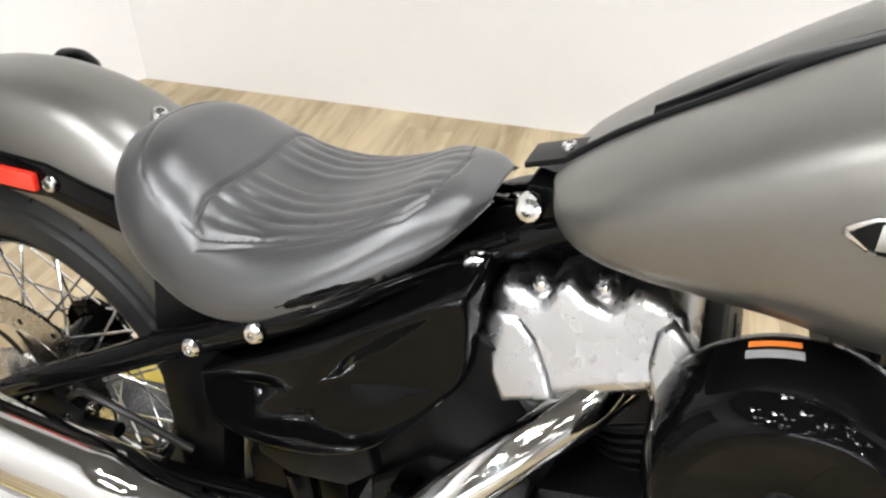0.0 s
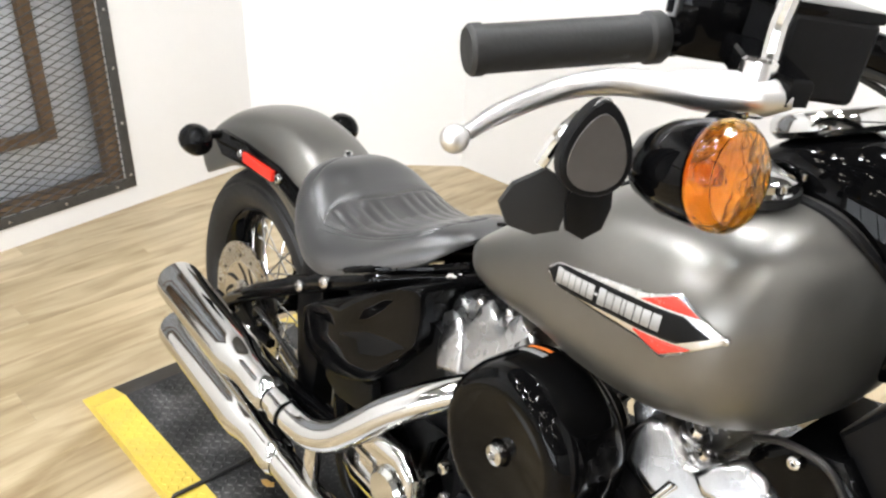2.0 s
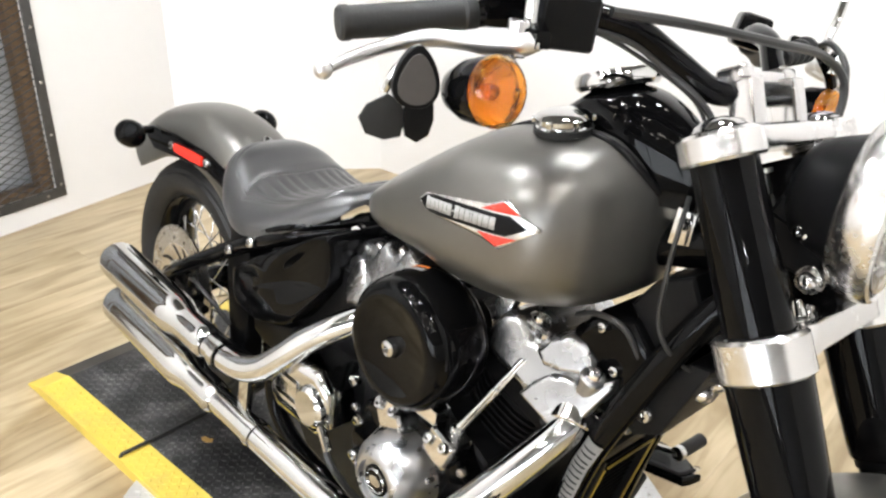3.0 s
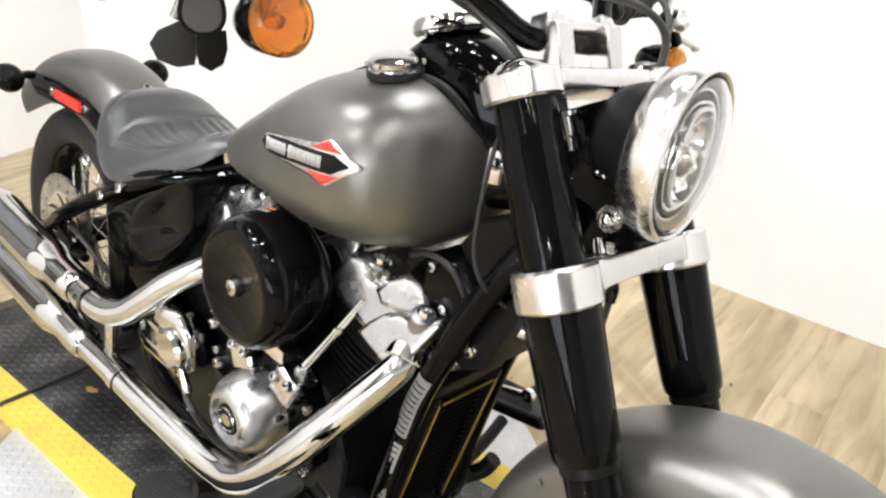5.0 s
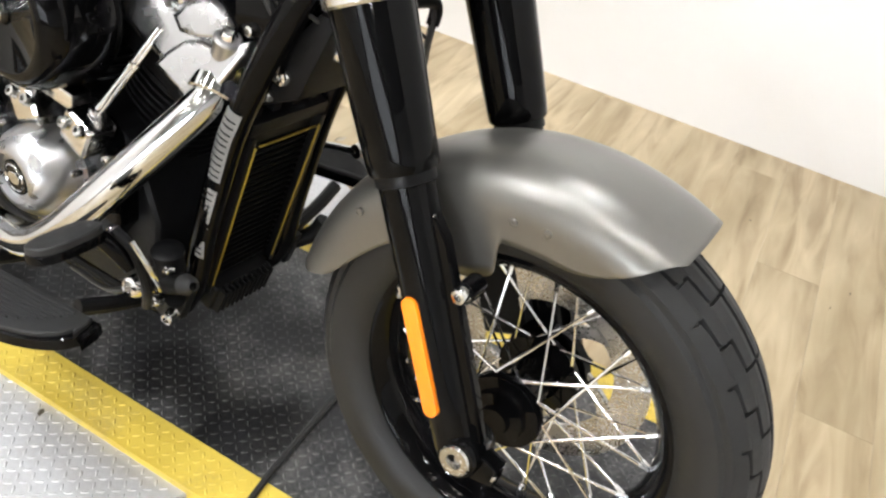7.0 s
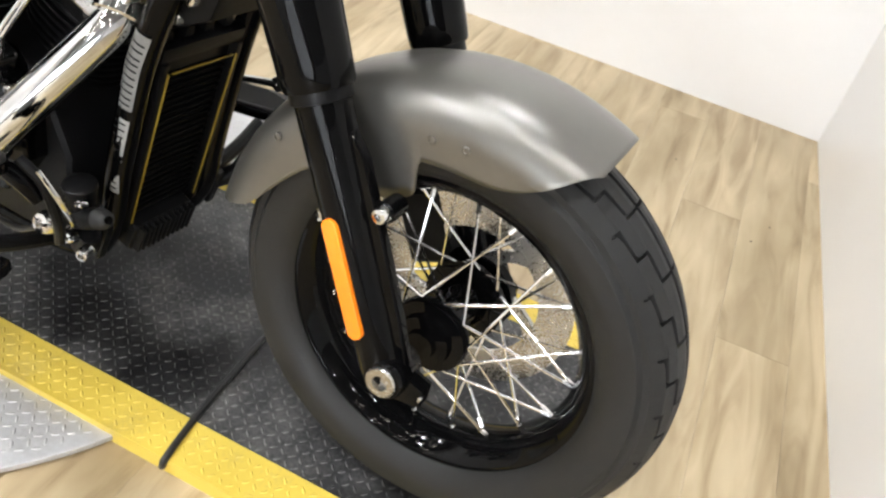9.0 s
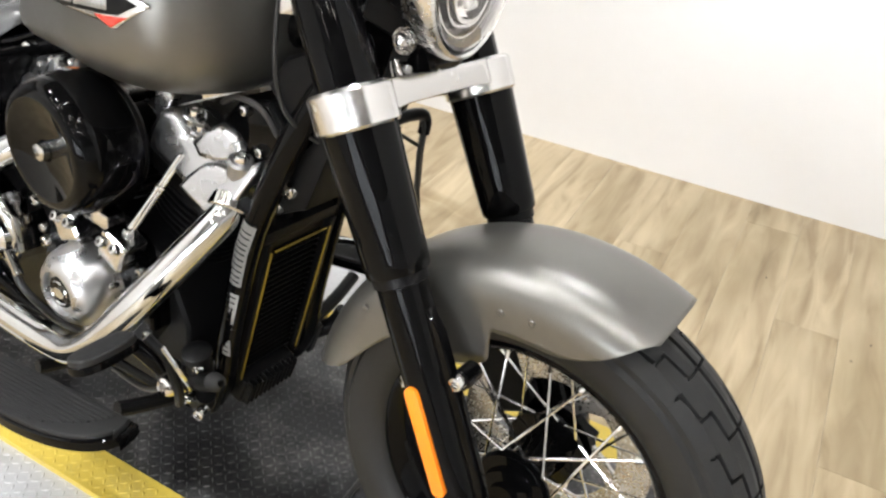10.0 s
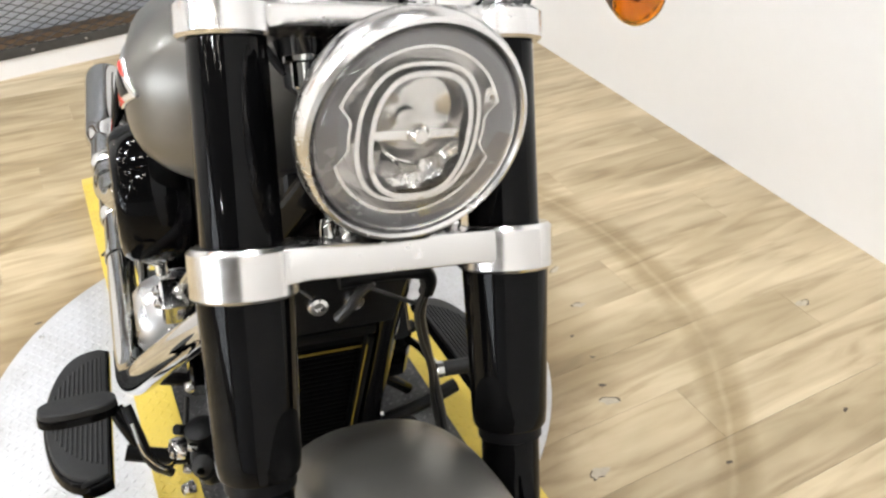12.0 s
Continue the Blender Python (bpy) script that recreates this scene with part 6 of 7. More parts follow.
# ---- oil tank / side covers ----
def side_cover(s):
    out = [(0.382, 0.496), (0.44, 0.535), (0.52, 0.580), (0.60, 0.624), (0.650, 0.650), (0.667, 0.642), (0.668, 0.570), (0.656, 0.548), (0.628, 0.514), (0.575, 0.458), (0.50, 0.430), (0.43, 0.426), (0.392, 0.434), (0.381, 0.456)]
    mm = SIDE if s < 0 else Matrix.Scale(-1, 4, (0, 1, 0)) @ SIDE
    bm = bmesh.new()
    ring = spline([(*p, 0) for p in out + out[:1]], 6)[:-1]
    cx, cz = 0.525, 0.525
    rows = []
    for q, h in ((1.0, 0.02), (1.0, 0.136), (0.995, 0.142), (0.984, 0.1455), (0.966, 0.1475), (0.92, 0.1490), (0.75, 0.1510), (0.5, 0.1525), (0.25, 0.1530)):
        rows.append([(cx + (p[0] - cx) * q, cz + (p[1] - cz) * q, h + (0.004 - 0.025 * (p[0] - 0.38) + 0.016 * (1 - ((p[0] - 0.50) / 0.15) ** 2)) * (h > 0.11)) for p in ring])
    sheet(rows, bm, close_u=True)
    bm.verts.ensure_lookup_table()
    k = len(ring)
    bm.faces.new([bm.verts[len(bm.verts) - k + i] for i in range(k)])
    bmesh.ops.transform(bm, matrix=mm, verts=bm.verts)
    ob = part("oil_tank" if s < 0 else "side_cover", bm, GLOSS, bike, "gloss black oil tank cover" if s < 0 else "gloss black side cover", angle=50)
    for x, z in ((0.441, 0.491), (0.405, 0.452), (0.425, 0.446)):
        bolt(ob, (x, s * 0.144, z), (0, s, 0), 0.008, 0.012)
    # rolled lip round the lower edge
    part("lower_lip", tube([(x, s * (0.137 - 0.025 * (x - 0.38) + 0.016 * (1 - ((x - 0.50) / 0.15) ** 2)), z) for x, z in ((0.390, 0.446), (0.405, 0.434), (0.45, 0.428), (0.51, 0.434), (0.572, 0.459), (0.618, 0.503), (0.654, 0.548))], 0.0048, 10), GLOSS, ob)
    part("lower_bracket", prism([(0.425, 0.418), (0.50, 0.420), (0.565, 0.440), (0.575, 0.405), (0.54, 0.372), (0.47, 0.362), (0.43, 0.380)], 0.118, 0.136, mm, 0.006, 3), SATIN, ob, "satin black lower bracket")
    return ob


side_cover(-1)
side_cover(1)
# ribbed strands added along the seat rails to break up lamp reflections into glints
for s in (-1, 1):
    strand_line = spline([(0.425, s * 0.150, 0.577), (0.46, s * 0.154, 0.594), (0.52, s * 0.143, 0.621), (0.575, s * 0.110, 0.640), (0.625, s * 0.076, 0.655), (0.675, s * 0.060, 0.676)], 9)
    rings = [(*q, 0.0052 + 0.0012 * (k % 2)) for k, q in enumerate(strand_line)]
    part("glint_strand", tube(rings, 0.006, 8, 1), GLOSS, fr, "black ribbed strand along the seat rail, added for small glints")
part("inner_mudguard", prism([(0.30, 0.20), (0.345, 0.20), (0.38, 0.45), (0.36, 0.60), (0.31, 0.62), (0.285, 0.45)], -0.115, 0.115, SIDE, 0.01), SATIN, bike, "black inner mudguard")
part("shock_linkage", box(0.14, 0.16, 0.06, (0.44, 0, 0.28), 0.012), CAST, bike)
hw = part("brake_caliper", box(0.085, 0.040, 0.060, (0.125, -0.120, 0.335), 0.012, (0, 20, 0), 3), CAST, bike, "black rear brake caliper")
for x, z in ((0.10, 0.352), (0.15, 0.335), (0.175, 0.40), (0.20, 0.37)):
    bolt(hw, (x, -0.138, z), (0, -1, 0), 0.008, 0.010)
part("brake_line", tube([(0.15, -0.13, 0.36), (0.20, -0.15, 0.40), (0.26, -0.15, 0.39), (0.33, -0.13, 0.34)], 0.005, 8), CABLE, hw)
part("caliper_bracket", tube([(0.02, -0.125, 0.30), (0.10, -0.128, 0.315), (0.22, -0.13, 0.33)], 0.010, 10), CAST, hw)
# front caliper on the left leg
fc = part("brake_caliper", box(0.070, 0.050, 0.110, (1.535, 0.092, 0.360), 0.014, (0, -27, 0), 3), CAST, bike, "black front brake caliper")
part("brake_line", tube([(1.525, 0.10, 0.42), (1.45, 0.112, 0.425), (1.375, 0.116, 0.455), (1.343, 0.113, 0.496), (1.330, 0.101, 0.550), (1.339, 0.084, 0.605), (1.345, 0.073, 0.650), (1.345, 0.076, 0.680), (1.345, 0.074, 0.700)], 0.005, 8), CABLE, fc, "black brake hose")
part("sensor_wire", tube([(1.52, 0.09, 0.43), (1.44, 0.104, 0.432), (1.368, 0.108, 0.462), (1.338, 0.105, 0.500), (1.337, 0.097, 0.552), (1.342, 0.078, 0.607), (1.348, 0.067, 0.652), (1.348, 0.072, 0.682), (1.346, 0.066, 0.706)], 0.0035, 8), CABLE, fc)
part("hose_clip", rod((1.345, 0.0116, 0.694), (1.343, 0.072, 0.658), 0.0026, 8), CABLE, fc)
part("hose_sleeve", tube([(1.345, -0.022, 0.708), (1.345, 0.025, 0.711), (1.345, 0.066, 0.706), (1.345, 0.078, 0.694), (1.345, 0.076, 0.676)], 0.0085, 12), SATIN, fc, "thick black hose sleeve under the fork clamp")
part("hose_end", tube([(1.345, 0.014, 0.702), (1.345, 0.002, 0.690), (1.345, -0.008, 0.674), (1.340, -0.020, 0.655)], 0.0060, 10), CABLE, fc)

# ---- exhaust ----
def exhaust(line, muffler, label):
    ob = part("exhaust_pipe", tube(line, 0.0245, 20, 8), CHROME, bike, label, angle=60)
    (x0, y0, z0), (x1, y1, z1) = muffler
    h = math.dist((x0, y0, z0), (x1, y1, z1))
    prof = [(0.0245, -0.03), (0.030, -0.022), (0.0315, 0.0), (0.0315, 0.055), (0.034, 0.075), (0.0405, 0.10), (0.0425, 0.125), (0.0425, h - 0.060), (0.0435, h - 0.055), (0.0435, h - 0.012), (0.0420, h - 0.003), (0.0395, h), (0.0375, h - 0.003), (0.0365, h - 0.03), (0.030, h - 0.05), (0, h - 0.05)]
    mf = part("muffler", lathe(prof, 40, frame_to((x0, y0, z0), (x1, y1, z1))), CHROME, ob, "chrome muffler", angle=40)
    part("muffler_core", lathe([(0, h - 0.048), (0.030, h - 0.047), (0.0365, h - 0.028)], 28, frame_to((x0, y0, z0), (x1, y1, z1))), CAST, mf, "dark muffler mouth")
    return ob


e1 = exhaust([(0.800, -0.080, 0.568), (0.768, -0.118, 0.547), (0.724, -0.158, 0.516), (0.682, -0.188, 0.480), (0.648, -0.211, 0.442), (0.612, -0.229, 0.408), (0.566, -0.240, 0.390), (0.50, -0.244, 0.386), (0.40, -0.244, 0.388)], ((0.43, -0.245, 0.388), (0.018, -0.233, 0.3975)), "chrome rear exhaust pipe")
e2 = exhaust([(1.165, -0.085, 0.570), (1.158, -0.115, 0.540), (1.118, -0.165, 0.468), (1.070, -0.208, 0.392), (1.030, -0.229, 0.338), (0.985, -0.240, 0.300), (0.930, -0.243, 0.284), (0.80, -0.244, 0.280), (0.60, -0.244, 0.281), (0.40, -0.243, 0.284)], ((0.46, -0.244, 0.282), (0.022, -0.2345, 0.2934)), "chrome front exhaust pipe")
part("pipe_flange", rod((1.158, -0.09, 0.565), (1.162, -0.105, 0.548), 0.034, 20), CHROME, e2)
bolt(e2, (1.172, -0.090, 0.551), (0.2, -1, 0.1), 0.009, 0.014)
part("pipe_clamp", box(0.030, 0.014, 0.115, (0.575, -0.240, 0.335), 0.005, (0, 6, 0)), CHROME, e1, "chrome pipe bracket")
part("pipe_band", lathe([(0.0255, -0.009), (0.0272, -0.009), (0.0272, 0.009), (0.0255, 0.009)], 28, frame_to((0.50, -0.246, 0.387), (0.40, -0.245, 0.388))), CHROME, e1)
part("pipe_band", lathe([(0.0255, -0.009), (0.0272, -0.009), (0.0272, 0.009), (0.0255, 0.009)], 28, frame_to((0.62, -0.244, 0.281), (0.40, -0.245, 0.281))), CHROME, e2)
for x in (0.28, 0.33):
    bolt(e1, (x, -0.205, 0.335), (0, -1, 0.2), 0.007, 0.010, STEEL)
part("muffler_bracket", box(0.12, 0.012, 0.06, (0.30, -0.190, 0.335), 0.004), SATIN, e1)


# ---- floorboards and controls ----
def floorboard(s):
    m = pose(1.0, s * 0.262, 0.262, 0, -9.5, 0)
    if s > 0:
        m = m @ Matrix.Scale(1, 4)
    out = []
    for k in range(26):
        a = math.pi * k / 25
        x = 0.178 * math.cos(a)
        y = 0.081 * math.sin(a) ** 0.75
        out.append((x, s * (0.030 + y)))
    out[0], out[-1] = (0.180, s * 0.029), (-0.180, s * 0.029)
    out.insert(1, (0.186, s * 0.056))
    line = out + [(-0.170, s * 0.016), (0.172, s * 0.016)]
    if s < 0:
        line = line[::-1]
    b = part("floorboard", prism(line, -0.016, 0.0, m, 0.006, 3), GLOSS, bike, "gloss black half-moon floorboard with rubber mat")
    part("mat", prism([(x * 0.945, y * 0.91 + s * 0.006) for x, y in line], -0.002, 0.006, m, 0.004, 3), RUBBER, b, "ribbed black rubber mat")
    for k in range(11):
        y = 0.030 + k * 0.0066
        hx = 0.160 * math.sqrt(max(0.02, 1 - (y / 0.101) ** 2)) * 0.93
        part("mat_rib", box(2 * hx, 0.0035, 0.003, (0, 0, 0), 0.001, None, 1), RUBBER, b).matrix_basis = m @ pose(0.0, s * y, 0.0066)
    part("board_hinge", tube([(1.10, s * 0.262, 0.262), (1.11, s * 0.20, 0.245), (1.12, s * 0.10, 0.225)], 0.012, 10), CAST, b)
    part("board_hinge", tube([(0.90, s * 0.262, 0.232), (0.91, s * 0.20, 0.220), (0.92, s * 0.11, 0.200)], 0.012, 10), CAST, b)
    return b


floorboard(-1)
floorboard(1)
pad = [(0.024 * math.copysign(abs(math.cos(g)) ** 0.75, math.cos(g)), 0.048 * math.copysign(abs(math.sin(g)) ** 0.7, math.sin(g))) for g in np.linspace(0, 2 * math.pi, 33)[:-1]]
PEDAL = pose(1.152, -0.305, 0.408, -4, -14, 8)
bp = part("brake_pedal", prism(pad, -0.005, 0.006, PEDAL, 0.003, 3), GLOSS, bike, "black brake pedal with a rubber pad")
part("pedal_pad", prism([(x * 0.96, y * 0.97) for x, y in pad], 0.006, 0.015, PEDAL, 0.004, 3), RUBBER, bp)
part("pedal_web", tube([(1.150, -0.262, 0.402, 0.010), (1.165, -0.250, 0.385, 0.012), (1.178, -0.240, 0.360, 0.009)], 0.01, 12), GLOSS, bp)
part("pedal_arm", tube([(1.160, -0.248, 0.412), (1.185, -0.238, 0.385), (1.190, -0.226, 0.330), (1.165, -0.205, 0.275)], 0.007, 10), CAST, bp)
part("pedal_rod", tube([(1.185, -0.243, 0.405), (1.205, -0.232, 0.365), (1.188, -0.205, 0.310), (1.10, -0.190, 0.262)], 0.0032, 8), CHROME, bp, "thin chrome brake rod")
mc = part("master_cylinder", tube([(1.105, -0.150, 0.262, 0.014), (1.125, -0.155, 0.272, 0.017), (1.165, -0.160, 0.290, 0.017), (1.185, -0.162, 0.300, 0.012)], 0.016, 14), CAST, bike, "black rear brake master cylinder")
part("fluid_cup", lathe([(0, 0), (0.018, 0), (0.020, 0.004), (0.020, 0.030), (0.022, 0.032), (0.022, 0.040), (0.016, 0.043), (0, 0.043)], 20, frame_to((1.148, -0.152, 0.296), (1.150, -0.160, 0.34))), SATIN, mc)
part("cylinder_boot", lathe([(0.008, 0), (0.015, 0.004), (0.010, 0.008), (0.014, 0.012), (0.009, 0.016), (0.012, 0.020), (0.006, 0.026)], 16, frame_to((1.185, -0.162, 0.300), (1.205, -0.166, 0.310))), RUBBER, mc)
bolt(mc, (1.183, -0.180, 0.255), (0.3, -1, 0), 0.010, 0.014)
bolt(mc, (1.125, -0.186, 0.275), (0, -1, 0.3), 0.017, 0.018, POLISH)
bolt(mc, (1.155, -0.178, 0.262), (0, -1, 0.3), 0.008, 0.010)
bolt(mc, (1.168, -0.172, 0.318), (0, -1, 0.5), 0.006, 0.008)
part("brake_line", tube([(1.11, -0.15, 0.262), (1.09, -0.175, 0.245), (1.04, -0.175, 0.215), (0.95, -0.165, 0.200)], 0.0045, 8), CABLE, mc)
part("brake_switch", rod((1.118, -0.172, 0.300), (1.132, -0.190, 0.322), 0.008, 12), CAST, mc)
for s in (-1, 1):
    cb = part("control_bracket", tube([(1.075, s * 0.100, 0.190), (1.115, s * 0.130, 0.205), (1.150, s * 0.150, 0.232), (1.165, s * 0.158, 0.262)], 0.015, 12), CAST, bike, "black forward control bracket")
    part("bracket_foot", box(0.050, 0.018, 0.070, (1.118, s * 0.112, 0.218), 0.007, (0, 18, 0), 3), CAST, cb)
    bolt(cb, (1.112, s * 0.122, 0.240), (0, s, 0), 0.008, 0.008)
    bolt(cb, (1.124, s * 0.122, 0.196), (0, s, 0), 0.008, 0.008)
sl = part("shift_lever", tube([(1.06, 0.180, 0.350), (1.12, 0.180, 0.380), (1.192, 0.180, 0.400)], 0.0065, 10), CHROME, bike, "chrome shift lever with rubber peg")
part("shift_peg", rod((1.193, 0.186, 0.400), (1.198, 0.245, 0.403), 0.0115, 16), RUBBER, sl)
part("peg_collar", rod((1.192, 0.175, 0.400), (1.193, 0.187, 0.4005), 0.0125, 16), CHROME, sl)
part("side_stand", tube([(0.92, 0.135, 0.175), (0.90, 0.22, 0.10), (0.885, 0.268, 0.048)], 0.012, 12), GLOSS, bike, "gloss black side stand")
em = part("engine_mount_cover", prism([(1.115, 0.600), (1.120, 0.668), (1.150, 0.702), (1.205, 0.712), (1.248, 0.668), (1.240, 0.612), (1.195, 0.570), (1.150, 0.572)], -0.075, 0.078, SIDE, 0.016, 4), GLOSS, bike, "gloss black engine mount cover")
for x, z in ((1.196, 0.640), (1.212, 0.606), (1.168, 0.690)):
    bolt(em, (x, -0.079, z), (0, -1, 0.1), 0.008, 0.008)
part("mount_wire", tube([(1.125, -0.080, 0.690), (1.160, -0.088, 0.708), (1.200, -0.082, 0.700), (1.232, -0.070, 0.650)], 0.004, 8), CABLE, em)
part("neck_cover", prism([(1.185, 0.725), (1.215, 0.770), (1.260, 0.790), (1.290, 0.735), (1.262, 0.680), (1.235, 0.668)], -0.060, 0.060, SIDE, 0.010, 3), SATIN, bike, "black cover below the steering head")


# ---- loose things round the stand ----
hold = empty("tie_strap", pose(0, 0, 0))
part("strap", tube([(0.147, -0.352, -0.008), (0.147, -0.345, 0.0045), (0.146, -0.325, 0.0054), (0.137, -0.224, 0.0052), (0.125, -0.10, 0.0052), (0.112, 0.05, 0.0052)], 0.0048, 8), CABLE, hold)
tagged(hold, "black cord lying across the tread plate", "cord")
hold = empty("tie_strap", pose(0, 0, 0))
part("strap", tube([(1.349, -0.212, -0.014), (1.351, -0.204, 0.004), (1.335, -0.135, 0.0056), (1.318, -0.04, 0.0056), (1.305, 0.04, 0.0056), (1.29, 0.16, 0.0056)], 0.0056, 8), CABLE, hold)
tagged(hold, "black cord lying across the tread plate", "cord")
lf = empty("leaf", pose(0.220, -0.174, 0.003))
part("blade", prism([(-0.016, 0), (-0.006, 0.008), (0.006, 0.004), (0.012, 0.009), (0.017, -0.002), (0.004, -0.008), (-0.008, -0.006)], 0, 0.0015, pose(0, 0, 0, 8, 5, 30)), LEAF, lf)
tagged(lf, "small dry brown leaf scrap on the plate", "leaf")


# ---- the barred window in the rear wall ----
def grille():
    o = Vector((*REAR_TOP, 0)) + rear_dir * OPEN_S
    inward = Vector((-rear_dir.y, rear_dir.x, 0))        # into the room
    m = Matrix(((rear_dir.x, 0, inward.x, o.x), (rear_dir.y, 0, inward.y, o.y), (0, 1, 0, 0), (0, 0, 0, 1)))   # s, z, out
    g = empty("window_1", m)
    W, z0, z1 = OPEN_W, OPEN_Z0, OPEN_Z1
    def bar(name, s0, s1, q0, q1, d0, d1, mat, bev=0.003, label=""):
        return part(name, box(s1 - s0, q1 - q0, d1 - d0, ((s0 + s1) / 2, (q0 + q1) / 2, (d0 + d1) / 2), bev), mat, g, label)
    k = 0.030
    for s0, s1, q0, q1 in ((-k, 0.008, z0 - k, z1 + k), (W - 0.008, W + k, z0 - k, z1 + k), (0.008, W - 0.008, z0 - k, z0 + 0.008), (0.008, W - 0.008, z1 - 0.008, z1 + k)):
        f = bar("angle_frame", s0, s1, q0, q1, 0.0, 0.006, IRON, 0.0015, "dark iron angle frame")
    for q in np.arange(z0 + 0.02, z1, 0.20).tolist():
        bolt(f, (-0.012, q, 0.006), (0, 0, 1), 0.006, 0.003, STEEL, "screw")
    for q in np.arange(0.05, W, 0.20).tolist():
        bolt(f, (q, z0 - 0.012, 0.006), (0, 0, 1), 0.006, 0.003, STEEL, "screw")
    t = 0.055
    for s0, s1, q0, q1 in ((0, t, z0, z1), (W - t, W, z0, z1), (t, W - t, z0, z0 + t * 0.6), (t, W - t, z1 - t, z1)):
        bar("window_frame", s0 + 0.001, s1 - 0.001, q0 + 0.001, q1 - 0.001, -0.075, -0.020, OLDWOOD, 0.004, "brown weathered wooden frame")
    for s0, s1, q0, q1 in ((0.19, 0.235, 0.27, 1.8), (W - 0.235, W - 0.19, 0.27, 1.8), (0.236, W - 0.236, 0.27, 0.31), (0.236, W - 0.236, 1.76, 1.8)):
        bar("sash", s0, s1, q0, q1, -0.105, -0.075, OLDWOOD, 0.004, "brown wooden sash")
    bar("pane", 0.001, W - 0.001, z0 + 0.001, z1 - 0.001, -0.135, -0.110, PANE, 0, "pale grey window pane")
    # expanded metal: crossing zigzag strands
    px, pz, th = 0.034, 0.0135, 0.0022
    verts, faces = [], []
    nr = int((z1 - z0) / pz)
    nc = int(W / px)
    for i in range(nr):
        for j in range(nc):
            up = 1 if (i + j) % 2 else 0
            a = (j * px, z0 + (i + up) * pz)
            b = ((j + 1) * px, z0 + (i + 1 - up) * pz)
            c = len(verts)
            for (x, z), d in ((a, 0), (b, 0), (b, 1), (a, 1)):
                verts.append((x, z + (th if d else 0), -0.012 - (0.003 if d else 0)))
                verts.append((x, z + (th if d else 0), -0.0155 - (0.003 if d else 0)))
            faces += [(c, c + 2, c + 4, c + 6), (c + 1, c + 7, c + 5, c + 3), (c, c + 1, c + 3, c + 2), (c + 6, c + 4, c + 5, c + 7)]
    me = bpy.data.meshes.new("mesh_screen")
    me.from_pydata(verts, [], faces)
    me.materials.append(IRON)
    o2 = new("mesh_screen", me)
    o2.parent = g
    tagged(o2, "dark expanded metal screen", kind="stuff")
    tagged(g, "window behind an expanded metal screen in a dark iron frame", "window", kind="structure")


grille()

# ---- baseless wall joints, floor planks and chips ----
PL, PW = 1.22, 0.150
mp = bpy.data.meshes.new("plank")
bmp = box(PL - 0.0004, PW - 0.0004, 0.006, (0, 0, -0.003), 0.0004, None, 1)
bmp.to_mesh(mp)
bmp.free()
mp.materials.append(WOOD)
rng = random.Random(5)
PLANK_YAW = 98.0
pm = Matrix.Rotation(radians(PLANK_YAW), 4, "Z")
def cut_by(poly, a, b):
    """Keeps the part of a polygon that lies to the right of the way from a to b."""
    def side(p):
        return (b[0] - a[0]) * (p[1] - a[1]) - (b[1] - a[1]) * (p[0] - a[0])
    out = []
    for p, q in zip(poly, poly[1:] + poly[:1]):
        sp, sq = side(p), side(q)
        if sp <= 0:
            out.append(p)
        if (sp < 0 < sq) or (sq < 0 < sp):
            t = sp / (sp - sq)
            out.append((p[0] + (q[0] - p[0]) * t, p[1] + (q[1] - p[1]) * t))
    return out


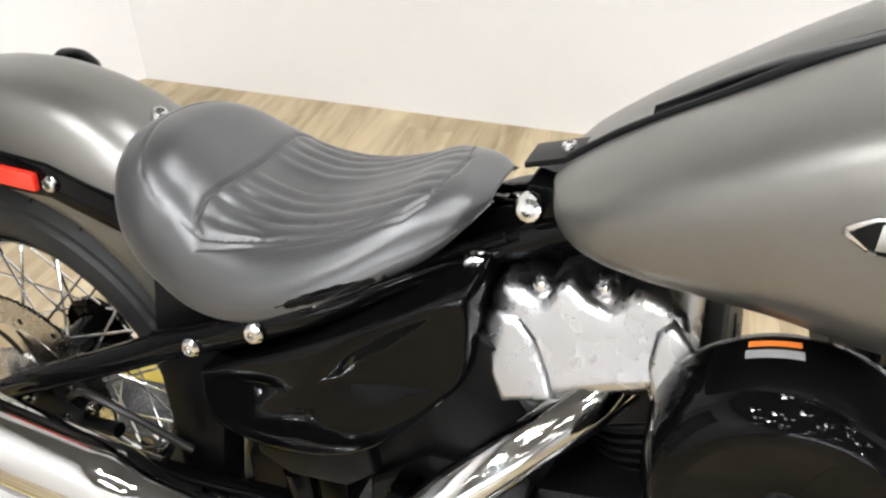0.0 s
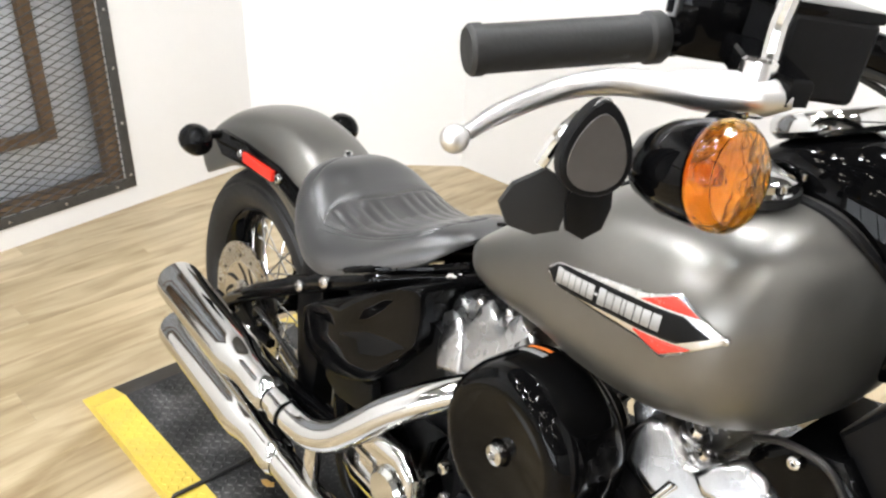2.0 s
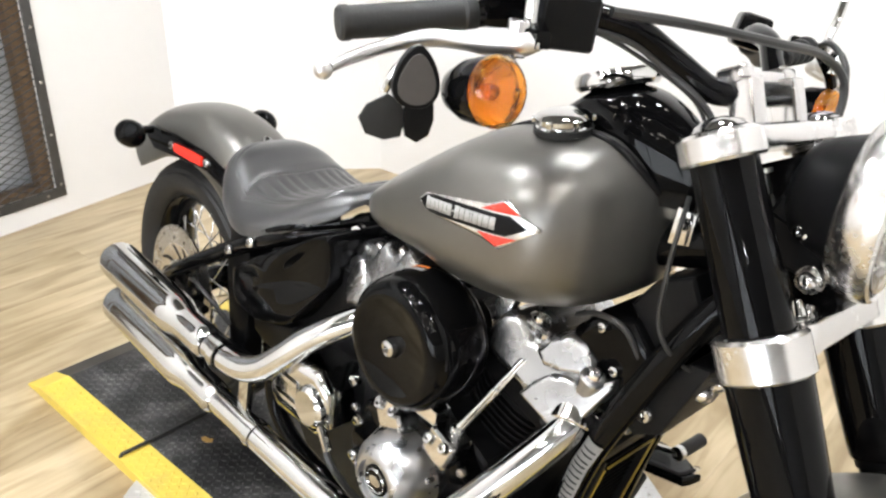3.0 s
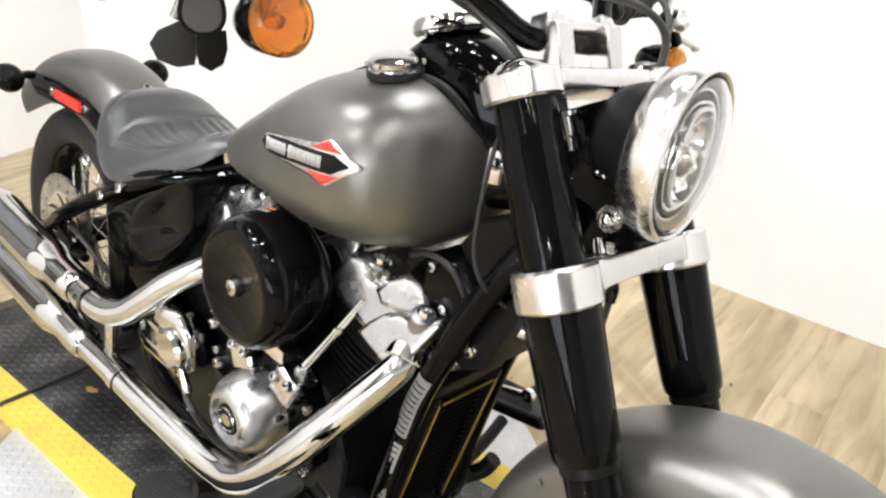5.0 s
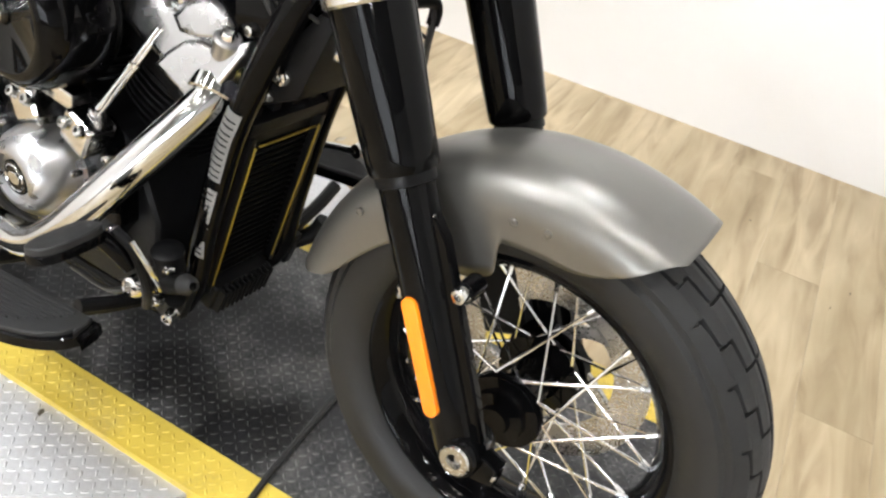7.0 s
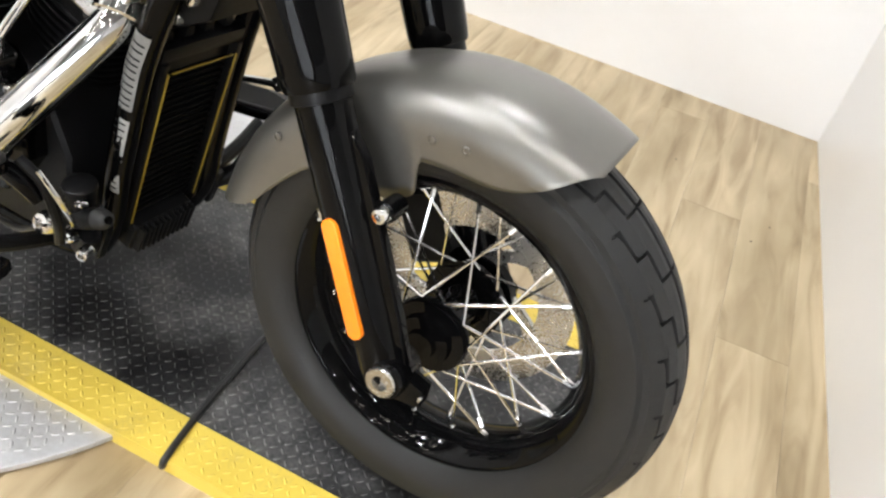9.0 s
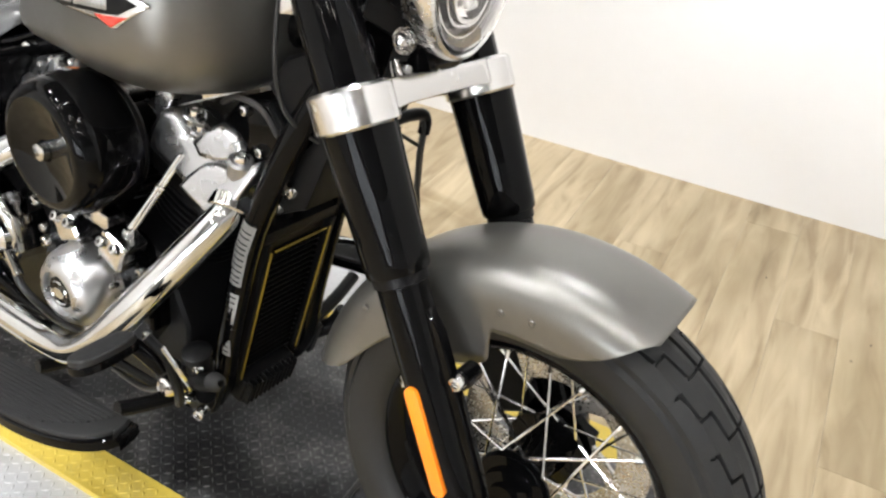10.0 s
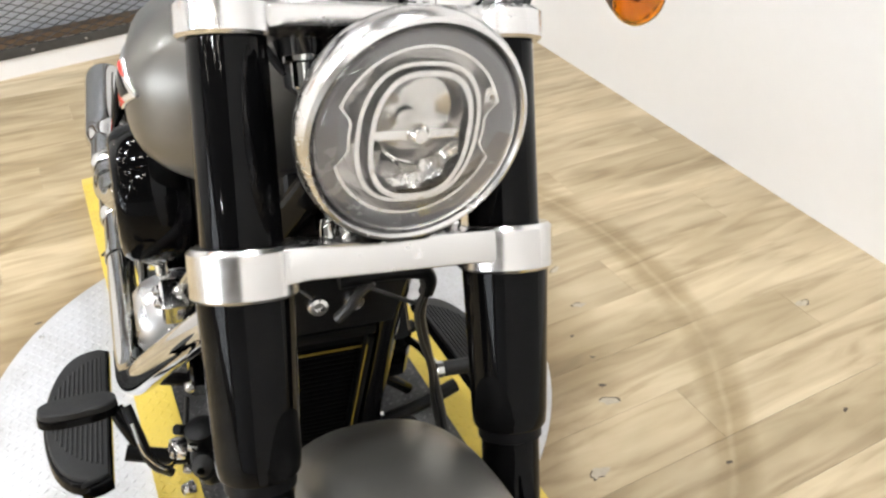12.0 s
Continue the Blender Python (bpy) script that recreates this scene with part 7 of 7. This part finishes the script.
for i in range(-7, 8):
    for j in range(-36, 37):
        shift = (j * 0.37) % 1.0 * PL
        p = pm @ Vector((i * PL + shift, j * PW, 0))
        if not (-2.4 < p.x < 4.4 and -2.7 < p.y < 2.3):
            continue
        place = Matrix.Translation((p.x, p.y, FLOOR)) @ pm
        rect = [tuple((place @ Vector((sx * (PL / 2 - 0.0002), sy * (PW / 2 - 0.0002), 0)))[:2]) for sx, sy in ((-1, -1), (1, -1), (1, 1), (-1, 1))]
        poly = cut_by(cut_by(cut_by(rect, CORNER, BACK_R), REAR_TOP, CORNER), REAR_END, REAR_TOP)
        if poly:
            poly = cut_by(poly, BACK_R, FRONT_END) if p.y > -0.3 or p.x < 2.2 else cut_by(poly, FRONT_END, (8.0, 0.4))
        if len(poly) < 3:
            continue
        if poly == rect:
            o = new("plank", mp)
        else:
            inv = place.inverted()
            bmq = prism([tuple((inv @ Vector((*q, FLOOR)))[:2]) for q in poly], -0.006, 0.0)
            o = part("plank", bmq, WOOD, None, smooth=False)
        o.parent = floor
        o.matrix_basis = place
CHIP = simple("chip", (0.40, 0.345, 0.265), 0.6, grain=0.35, scale=260)
CHIPEDGE = simple("chip_edge", (0.075, 0.058, 0.040), 0.7, grain=0.5, scale=260)
CHIPS = ((1.005, 0.655, 0.016), (0.701, 0.741, 0.013), (1.164, 0.543, 0.017), (1.192, 1.112, 0.006), (0.959, 0.663, 0.006), (0.879, 1.267, 0.014), (0.797, 0.674, 0.004), (0.555, 0.747, 0.012), (0.875, 0.686, 0.004), (1.225, 0.797, 0.005), (1.955, 1.144, 0.003), (1.668, 1.262, 0.003), (1.93, 1.05, 0.003), (1.50, 0.80, 0.006), (0.36, -0.494, 0.006), (0.974, -0.272, 0.006))
for k, (x, y, r) in enumerate(CHIPS):
    o = [((r * (0.7 + 0.6 * rng.random())) * math.cos(a) * 1.4, (r * (0.4 + 0.5 * rng.random())) * math.sin(a)) for a in np.linspace(0, 2 * math.pi, 14)[:-1]]
    on_plate = y < -0.2
    place = pose(x, y, (DISC_Z + 0.0016) if on_plate else FLOOR, 0, 0, 70 + 17 * (k % 4))
    small = r < 0.007
    chip = part("floor_chip", prism(o, 0, 0.0005, place), CHIPEDGE if small else CHIP, None)
    if not small:
        # the broken rim: a thin dark crescent along one side
        n = len(o)
        arc = [o[(q + 2 * k) % n] for q in range(7)]
        inner = [(px * (0.80 + 0.10 * rng.random()), pz * (0.76 + 0.12 * rng.random())) for px, pz in arc[::-1]]
        part("chip_rim", prism(arc + inner, 0.0002, 0.0012, place), CHIPEDGE, chip, "dark broken rim")
    tagged(chip, "small dark chip in the floor" if small else "pale worn chip in the floor with a dark broken rim", "floor chip", "floor chips")
